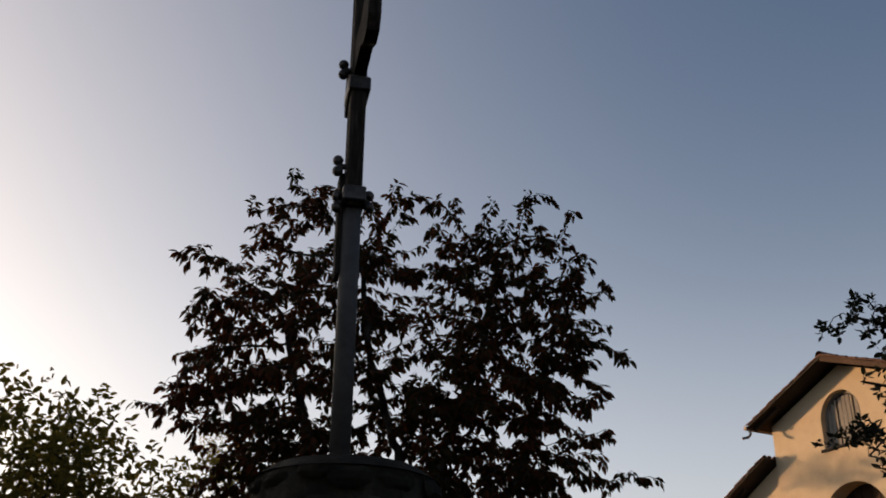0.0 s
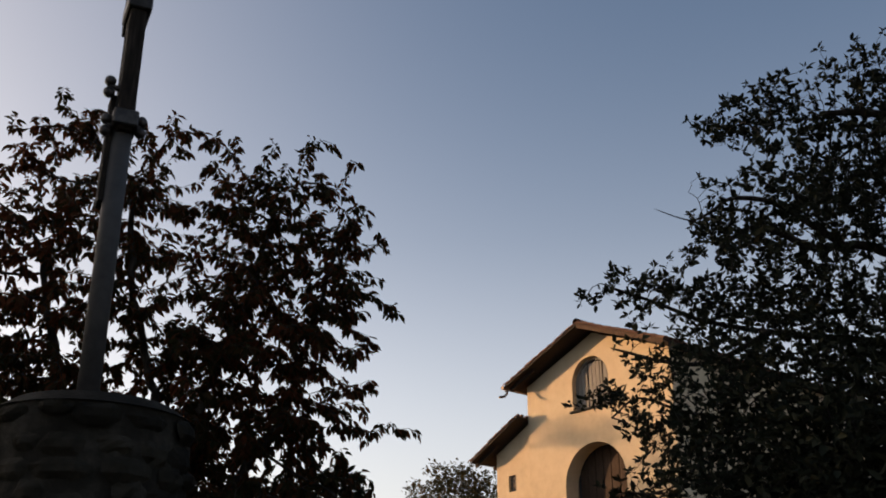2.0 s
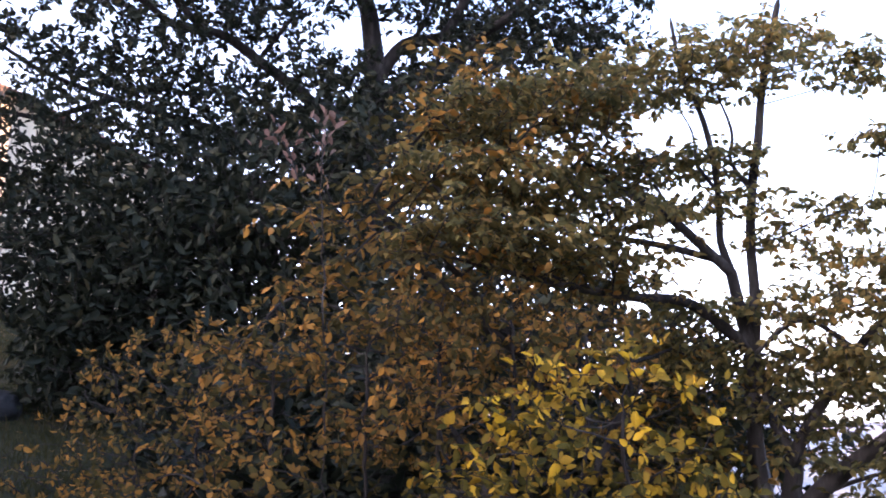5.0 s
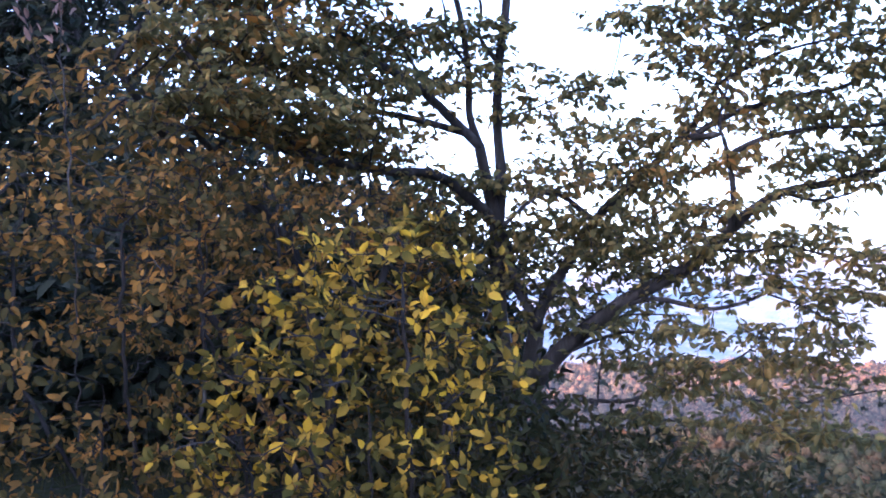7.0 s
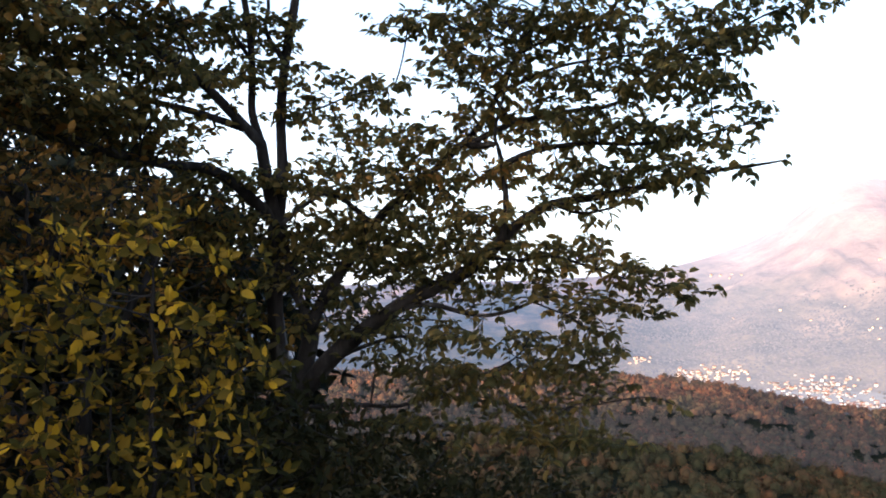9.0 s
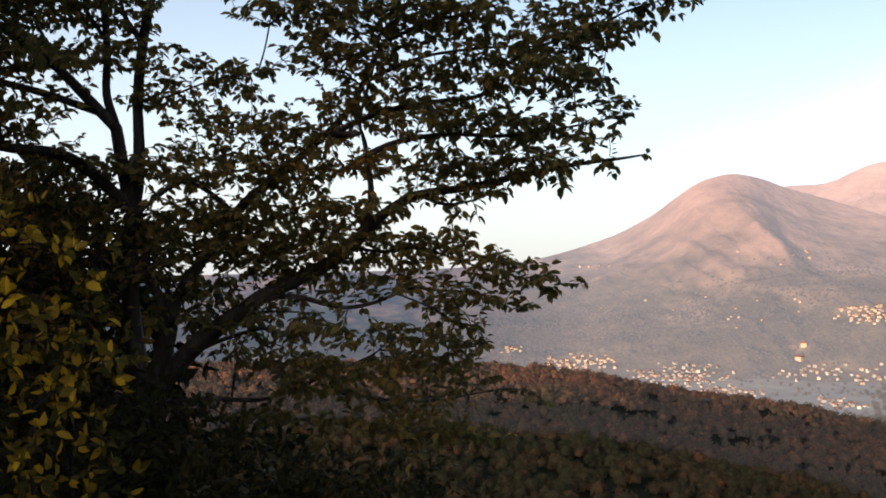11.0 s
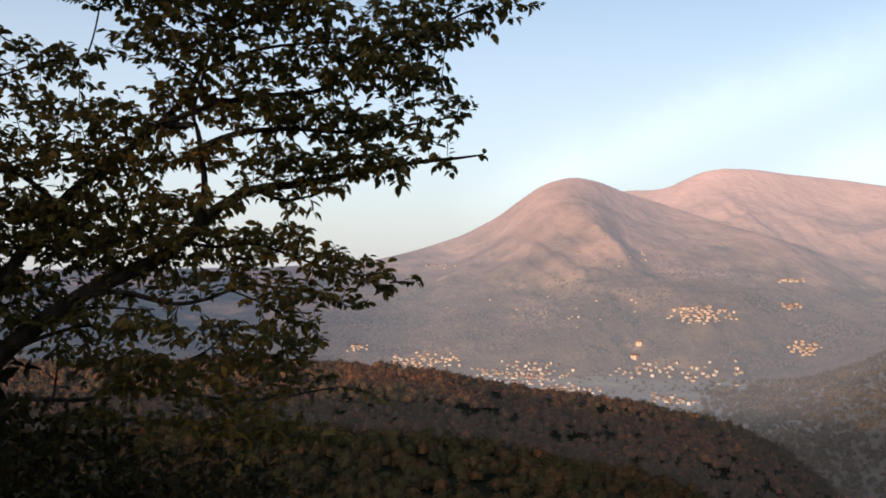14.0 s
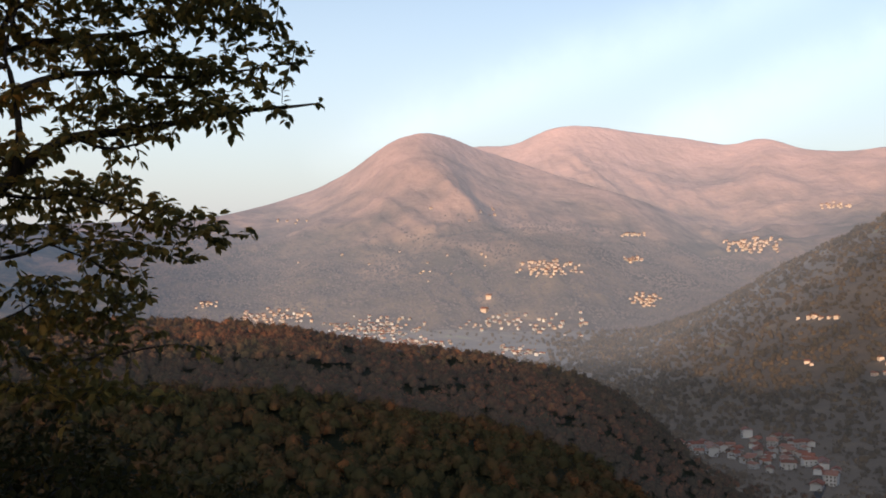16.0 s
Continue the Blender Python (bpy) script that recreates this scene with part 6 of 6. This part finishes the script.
# undergrowth below the hazel
for k, (az, d, el, w, h) in enumerate(((64, 5.4, -9, 0.7, 0.7), (71, 5.8, -11, 0.8, 0.6), (79, 6.2, -12.5, 0.9, 0.5), (88, 6.6, -15, 0.9, 0.4), (62.5, 6.6, -2, 0.5, 0.9), (97, 7, -17, 0.8, 0.4))):
    x, y, z = at(az, d)
    b = (x, y, z)
    t = spot(az, d, el)
    make_tree("undergrowth_shrub", b, [[b, (x, y, z + 0.3), t]], [(t[0], t[1], t[2], w, w, h), (x, y, (z + t[2]) / 2, w, w, max(0.3, (t[2] - z) / 2))], M_UNDER, M_BARK, "dark shady undergrowth at the brink of the slope", "shrub", seed=80 + k,
              n_points=1100, step=0.08, reach=1.2, kill=0.09, leaf=0.06, width=0.5, per=5, droop=0.1, spread=0.06, most=0.02, thin=0.006, tip=0.002, group="undergrowth")

# dark evergreen thicket under the oak, with more added behind the shrubs as their shaded interior
for k, (az, d, el, w, h) in enumerate(((31.3, 11.9, 5, 0.9, 1.5), (34.5, 11.8, 7, 1.3, 1.9), (40, 11.5, 9, 1.5, 2.1), (46, 11.4, 10, 1.5, 2.2), (52, 9.5, 4, 1.5, 1.6), (58, 8.0, 0, 1.2, 1.3), (64, 7.4, -3, 0.9, 1.1), (49, 7.4, -2, 1.2, 1.1), (41, 7.6, -2, 1.2, 1.0))):
    x, y, z = at(az, d)
    t = spot(az, d, el)
    make_tree("evergreen_shrub", (x, y, z), [[(x, y, z), (x, y, (z + t[2]) / 2), t]], [(*t, w, w * 0.8, h), (x, y, (z + t[2]) / 2, w, w * 0.8, max(0.8, (t[2] - z) * 0.6))], M_OAK, M_BARK_DARK, "dense dark evergreen thicket under the oak", "shrub", seed=90 + k,
              n_points=1500, step=0.15, reach=2.0, kill=0.17, leaf=0.135, width=0.5, per=5, droop=0.1, spread=0.1, most=0.06, thin=0.014, tip=0.004, group="thicket under the oak")

# dark shrubs on the brow behind the cherry
for k, (az, d, el, w) in enumerate(((-26, 16, 3, 2.0), (-20, 16, 5, 1.8), (-13, 17, 6, 2.0), (-6, 17, 5.5, 2.0), (0, 18, 5, 1.9), (5, 18, 5.0, 1.5), (-33, 15, 4, 2.2))):
    x, y, z = at(az, d)
    t = spot(az, d, el)
    make_tree("laurel_bush", (x, y, z), [[(x, y, z), (x, y, (z + t[2]) / 2), t]], [(t[0], t[1], t[2] - 0.5, w, w * 0.8, 1.0), (x, y, (z + t[2]) / 2, w, w * 0.8, max(0.8, (t[2] - z) * 0.6))], M_HEDGE, M_BARK_DARK, "dark laurel bush on the brow behind the cherry", "shrub", seed=160 + k,
              n_points=1100, step=0.18, reach=2.4, kill=0.2, leaf=0.135, width=0.5, per=5, droop=0.1, spread=0.12, most=0.06, thin=0.016, tip=0.005, group="bushes on the brow")

# hedge and garden trees by the chapel
for k in range(9):
    t = k / 8
    x, y, z = at(6.5 + 10.8 * t, 24.5 + 7.0 * t)
    make_tree("hedge_bush", (x, y, z), [[(x, y, z), (x, y, z + 0.7)]], [(x, y, z + 0.65, 0.85, 0.7, 0.62), (x + 0.4, y, z + 0.5, 0.6, 0.6, 0.5)], M_HEDGE, M_BARK, "clipped dark green hedge bush by the steps", "hedge", seed=100 + k, n_points=500, step=0.11, reach=1.4, kill=0.13,
              leaf=0.08, width=0.55, per=7, droop=0.0, spread=0.09, most=0.03, thin=0.014, tip=0.004, group="hedge by the steps")
for k, (az, d, el, w, h, mat, bare, label) in enumerate(((10.2, 41, 7.5, 1.3, 1.1, M_HEDGE, 0, "round green garden tree behind the hedge"), (13.8, 44, 9.0, 2.3, 1.9, M_UNDER, 0.05, "thinning brown tree behind the chapel"),
                                                     (7.0, 36, 5.5, 1.5, 1.2, M_HEDGE, 0, "dark evergreen beyond the cherry tree"), (5.6, 13, 5, 0.8, 1.6, M_HEDGE, 0, "dark upright evergreen beside the pillar"))):
    x, y, z = at(az, d)
    t = spot(az, d, el)
    make_tree("garden_tree", (x, y, z), [[(x, y, z), (x, y, (z + t[2]) / 2), t]], [(t[0], t[1], t[2], w, w, h), (t[0], t[1], t[2] - h, w * 0.9, w, h), (t[0] + w * 0.5, t[1], t[2] + 0.1, w * 0.5, w * 0.5, h * 0.6)], mat, M_BARK, label, seed=120 + k,
              n_points=2200, step=0.16, reach=2.2, kill=0.17, leaf=0.15, width=0.5, per=5, droop=0.1, spread=0.1, most=0.1, thin=0.013, tip=0.005, bare=bare)


# ---- woods and villages in the valley ----
def forest(name, n, az0, az1, d0, d1, size, cards, card, seed, label, clear=(), mat=M_UNDERWOOD):
    """Crowns of many small leaf sprays, uneven and gappy."""
    rng = np.random.default_rng(seed)
    P = scatter(n, az0, az1, d0, d1, rng)
    a, d = np.degrees(np.arctan2(P[:, 0], P[:, 1])), np.hypot(P[:, 0], P[:, 1])
    for a0, a1, e0, e1 in clear:
        out = (a > a0) & (a < a1) & (d > e0) & (d < e1)
        P, a, d = P[~out], a[~out], d[~out]
    n = len(P)
    r = size * rng.uniform(0.55, 1.25, n)
    v = rng.normal(0, 1, (n, cards, 3))
    v /= np.linalg.norm(v, axis=2)[:, :, None]
    v[:, :, 2] = np.abs(v[:, :, 2]) * 1.15 - 0.15
    lump = 1 + 0.22 * np.sin(3.1 * v[:, :, 0] + 5 * rng.uniform(0, 6, (n, 1))) * np.sin(4.3 * v[:, :, 1] + rng.uniform(0, 6, (n, 1)))
    at_ = P[:, None] + v * (r[:, None] * lump * rng.uniform(0.75, 1.05, (n, cards)))[:, :, None] * np.array((1, 1, 0.95)) + (np.array((0, 0, 1.0)) * r[:, None])[:, None] * 0.7
    c = at_.reshape(-1, 3)
    m = len(c)
    d1, d2 = rng.normal(0, 1, (m, 3)), rng.normal(0, 1, (m, 3))
    d1 /= np.linalg.norm(d1, axis=1)[:, None]
    d2 /= np.linalg.norm(d2, axis=1)[:, None]
    s = card * rng.uniform(0.5, 1.4, (m, 1))
    V = np.stack([c - d1 * s, c + d2 * s * 0.7, c + d1 * s, c - d2 * s * 0.7], 1).reshape(-1, 3)
    Q = np.arange(m * 4).reshape(-1, 4)
    return stuff(name, V, Q, mat, label, "forest")


def crowns(name, n, az0, az1, d0, d1, size, cards, card, seed, label, clear=(), mat=M_FOREST):
    """Close tree crowns: a dark inner body each, covered with many small leaf sprays."""
    rng = np.random.default_rng(seed)
    bm = bmesh.new()
    bmesh.ops.create_icosphere(bm, subdivisions=1, radius=1.0)
    base = np.array([v.co[:] for v in bm.verts])
    face = np.array([[v.index for v in f.verts] for f in bm.faces])
    bm.free()
    face = face[(base[face][:, :, 2] > -0.6).all(1)]
    P = scatter(n, az0, az1, d0, d1, rng)
    a, d = np.degrees(np.arctan2(P[:, 0], P[:, 1])), np.hypot(P[:, 0], P[:, 1])
    # clearings have ragged edges
    a, d = a + rng.normal(0, 1.1, len(a)), d + rng.normal(0, 45, len(d))
    for a0, a1, e0, e1 in clear:
        out = (a > a0) & (a < a1) & (d > e0) & (d < e1) & (rng.uniform(0, 1, len(a)) < 0.93)
        P, a, d = P[~out], a[~out], d[~out]
    P = P[free_of_houses(P)]
    n = len(P)
    r = size * rng.uniform(0.55, 1.35, (n, 1, 1))
    tall = rng.uniform(0.8, 1.35, (n, 1, 1))
    middle = P[:, None] + np.array((0, 0, 0.7)) * r * tall
    ph, fq = rng.uniform(0, 6.28, (n, 1, 3)), rng.uniform(2.5, 5.0, (n, 1, 3))

    def lumps(v):
        return 1 + 0.13 * np.sin(fq * v + ph).sum(2, keepdims=True)
    flat_up = np.concatenate([np.ones((n, 1, 2)), tall], 2)
    B = np.tile(base, (n, 1, 1)) + rng.normal(0, 0.06, (n, len(base), 3))
    V0 = (middle + B * flat_up * r * lumps(B) * 0.72).reshape(-1, 3)
    Q0 = (face[None] + (np.arange(n) * len(base))[:, None, None]).reshape(-1, 3)
    v = rng.normal(0, 1, (n, cards, 3))
    v[:, :, 2] = np.abs(v[:, :, 2]) * 1.1 - 0.35
    v /= np.linalg.norm(v, axis=2)[:, :, None]
    c = (middle + v * flat_up * r * lumps(v) * rng.uniform(0.78, 1.06, (n, cards, 1))).reshape(-1, 3)
    up = v.reshape(-1, 3) + rng.normal(0, 0.5, (n * cards, 3))
    up /= np.linalg.norm(up, axis=1)[:, None]
    e1_ = np.cross(up, rng.normal(0, 1, up.shape))
    e1_ /= np.linalg.norm(e1_, axis=1)[:, None]
    e2_ = np.cross(up, e1_)
    s = card * rng.uniform(0.5, 1.5, (n * cards, 1))
    V1 = np.stack([c - e1_ * s, c + e2_ * s * 1.1, c + e1_ * s * 0.9 - e2_ * s * 0.5], 1).reshape(-1, 3)
    Q1 = np.arange(len(V1)).reshape(-1, 3) + len(V0)
    return stuff(name, np.concatenate([V0, V1]), np.concatenate([Q0, Q1]), mat, label, "forest")


def ground_at(az, el):
    """Where a sight line of that bearing and angle first meets the land beyond the spur."""
    r = np.arange(640.0 if az > 108 else 1150.0, 4800.0, 6.0)
    x, y = r * math.sin(radians(az)), r * math.cos(radians(az))
    z = height(x, y)
    k = int(np.argmax(z >= 1.6 + r * math.tan(radians(el))))
    return float(x[k]), float(y[k]), float(z[k])


HOUSE_CELLS = set()


def free_of_houses(P):
    """Keeps woods off the houses and the cell on their camera side, so that they stay in sight."""
    cells = np.floor(P[:, :2] / 20.0).astype(int)
    return np.array([(a, b) not in HOUSE_CELLS for a, b in cells.tolist()], bool)


def build_villages():
    """Small gabled houses, one built with its parts and then copied."""
    proto = []
    for w, l, h in ((9, 11, 6.0), (8, 14, 7.5), (11, 9, 9.0), (7, 9, 5.0)):
        root = thing("village_house", Matrix(), "small pale rendered house with a clay roof in the valley", "house", "houses of the valley villages")
        bm = bmesh.new()
        box(bm, -w / 2, w / 2, -l / 2, l / 2, -4, h)
        part("wall", bm, M_PLASTER, root)
        bm = bmesh.new()
        o, rise = 0.7, w * 0.24
        c = [(-w / 2 - o, h - 0.2), (0, h + rise), (w / 2 + o, h - 0.2), (w / 2 + o, h + 0.25), (0, h + rise + 0.45), (-w / 2 - o, h + 0.25)]
        f = [bm.verts.new((x, -l / 2 - o, z)) for x, z in c]
        b = [bm.verts.new((x, l / 2 + o, z)) for x, z in c]
        bm.faces.new((f[0], f[1], f[4], f[5])), bm.faces.new((f[1], f[2], f[3], f[4]))
        bm.faces.new((b[0], b[5], b[4], b[1])), bm.faces.new((b[1], b[4], b[3], b[2]))
        for i in range(6):
            bm.faces.new((f[i], b[i], b[(i + 1) % 6], f[(i + 1) % 6]))
        bmesh.ops.recalc_face_normals(bm, faces=bm.faces)
        part("roof", bm, M_ROOFRED, root)
        for sx in (-1, 1):
            for k in range(3):
                for st in range(int(h // 2.8)):
                    bm = bmesh.new()
                    y = -l / 2 + l * (k + 0.5) / 3
                    box(bm, sx * w / 2 - 0.06, sx * w / 2 + 0.06, y - 0.6, y + 0.6, 1.0 + 2.8 * st, 2.4 + 2.8 * st)
                    part("window", bm, M_GLASS, root)
        proto.append(root)
    rng = random.Random(77)
    used, taken, far, strips = [False] * 4, [], [], []
    # bearing range, range of angles below or above the eye, count, size: strips of settlement
    for az0, az1, e0, e1, n, size in ((112.7, 116.0, -10.7, -10.0, 14, 0.9), (116.1, 119.7, -11.5, -9.3, 44, 0.9), (119.7, 121.1, -12.2, -10.4, 14, 1.0), (93.0, 99.6, -4.9, -3.2, 84, 0.82), (96.2, 100.8, -5.2, -4.4, 34, 0.8), (102.4, 106.1, -5.8, -4.8, 22, 0.8),
                                      (100.5, 108.6, -4.5, -3.0, 38, 0.85), (88.3, 93.0, -3.9, -2.8, 44, 0.82), (104.0, 107.8, -1.3, -0.1, 46, 0.9), (110.1, 112.2, -2.9, -1.9, 24, 0.85), (115.1, 118.5, 0.0, 1.1, 44, 1.0), (109.5, 111.2, 1.0, 1.3, 9, 1.0), (109.7, 111.0, -0.4, 0.0, 14, 0.95),
                                      (119.8, 121.8, 2.3, 2.8, 12, 1.1)):
        strips.append((az0, az1, e0, e1, n, size))
    for az0, az1, e0, e1, n, size in ((97.4, 105.5, 1.7, 3.3, 6, 0.9), (118.6, 121.4, -3.4, -3.1, 5, 0.8), (119.2, 119.9, -5.8, -5.5, 3, 0.8), (122.2, 124.1, -6.2, -4.9, 6, 0.8), (86.1, 88.2, -2.9, -2.4, 9, 0.8), (90.6, 93.4, 1.7, 2.1, 4, 0.9), (88, 112, -2.0, 1.2, 14, 0.7), (102.2, 102.4, -3.15, -3.05, 1, 2.2), (102.5, 102.7, -2.35, -2.25, 1, 1.8)):
        strips.append((az0, az1, e0, e1, n, size))
    for az0, az1, e0, e1, n, size in strips:
        n, size = int(n * 1.25), size * (0.70 if az0 < 112 or e1 > -8 else 0.85)
        for _ in range(n):
            for _ in range(12):
                # houses crowd towards the middle of each strip
                az = az0 + (az1 - az0) * (rng.random() + rng.random()) / 2
                el = e0 + (e1 - e0) * (0.3 * rng.random() + 0.7 * (rng.random() + rng.random()) / 2)
                x, y, z = ground_at(az, el)
                if all((x - p) ** 2 + (y - q) ** 2 > (13 * size) ** 2 for p, q in taken):
                    break
            else:
                continue
            taken.append((x, y))
            HOUSE_CELLS.update((math.floor(x / 20.0) + u, math.floor(y / 20.0) + v) for u in (-1, 0) for v in (0,))
            k = rng.choice((0, 0, 1, 2, 3, 3))
            m = pose(x, y, z - 0.4, 0, 0, rng.choice((20, 110, 65, 155)) + rng.uniform(-20, 20))
            if len(taken) > 290:
                far.append((k, m @ Matrix.Scale(size, 4)))
                continue
            if used[k]:
                ob = copy_thing(proto[k], m)
            else:
                proto[k].matrix_basis = m
                used[k], ob = True, proto[k]
            ob.scale = (size, size, size)
    # the smallest, farthest houses, too small to tell apart
    root = thing("far_hamlets", Matrix(), "tiny pale houses of hamlets high on the mountain", "hamlet", kind="stuff")
    for name, mat in (("wall", M_PLASTER), ("roof", M_ROOFRED)):
        V, F = [], []
        for k, m in far:
            me = next(o for o in proto[k].children if o.name.startswith(name)).data
            n = len(V)
            V += [m @ v.co for v in me.vertices]
            F += [[n + i for i in f.vertices] for f in me.polygons]
        tagged(mesh_object(name, V, F, mat, root), kind="stuff")


build_villages()


def mountain_wood(name, n, az0, az1, d0, d1, size, seed, label, mat):
    """Tiny peaked crowns that give the far slopes their grain."""
    rng = np.random.default_rng(seed)
    P = scatter(n, az0, az1, d0, d1, rng)
    P = P[(P[:, 2] + 35 * rng.normal(0, 1, len(P)) < 50 + 40 * np.sin(P[:, 1] / 170.0)) & free_of_houses(P)]
    n = len(P)
    r = size * rng.uniform(0.5, 1.3, (n, 1))
    turn = rng.uniform(0, 6.28, n)
    V = [P + r * np.stack([0.2 * np.cos(turn), 0.2 * np.sin(turn), rng.uniform(0.35, 0.8, n)], 1)]
    for k in range(4):
        V.append(P + r * np.stack([np.cos(turn + 1.571 * k), np.sin(turn + 1.571 * k), np.full(n, -0.3)], 1))
    b = np.arange(n)[:, None] * 5
    Q = np.concatenate([b + np.array([[0, k + 1, (k + 1) % 4 + 1]]) for k in range(4)], 0)
    return stuff(name, np.stack(V, 1).reshape(-1, 3), Q, mat, label, "forest")


CLEARED = [(112.4, 122.5, 640, 900), (99, 106.5, 1500, 2100), (86, 101, 1600, 2100)]
crowns("forest", 1500, 58, 124, 28, 110, 1.9, 100, 0.22, 201, "dense autumn wood on the slope below the brink", (), M_UNDERWOOD)
crowns("forest", 4000, 62, 126, 105, 330, 2.05, 52, 0.32, 202, "autumn wood of brown and rust crowns on the spur")
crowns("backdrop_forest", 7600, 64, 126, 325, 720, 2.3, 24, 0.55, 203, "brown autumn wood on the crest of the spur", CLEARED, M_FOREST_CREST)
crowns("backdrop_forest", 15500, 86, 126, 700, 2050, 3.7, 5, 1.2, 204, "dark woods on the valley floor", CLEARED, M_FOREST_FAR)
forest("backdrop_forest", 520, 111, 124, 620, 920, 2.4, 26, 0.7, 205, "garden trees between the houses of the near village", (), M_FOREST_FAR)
def build_road():
    """The village road, running away between the houses."""
    a, b = Vector(ground_at(119.6, -13.6)), Vector(ground_at(120.3, -11.3))
    side = Vector((-(b - a).y, (b - a).x, 0)).normalized() * 3.0
    V, Q = [], []
    for k in range(25):
        p = a.lerp(b, k / 24) + side * 0.5 * math.sin(k * 0.16)
        for s in (-1, 0, 1):
            q = p + side * s
            V.append((q.x, q.y, float(height(q.x, q.y)) + 0.5))
        if k:
            Q += [(3 * k - 3 + s, 3 * k - 2 + s, 3 * k + 1 + s, 3 * k + s) for s in (0, 1)]
    tagged(array_object("road", np.array(V), np.array(Q), M_ASPHALT, smooth=True), "grey asphalt road between the village houses", "road", kind="structure")


build_road()
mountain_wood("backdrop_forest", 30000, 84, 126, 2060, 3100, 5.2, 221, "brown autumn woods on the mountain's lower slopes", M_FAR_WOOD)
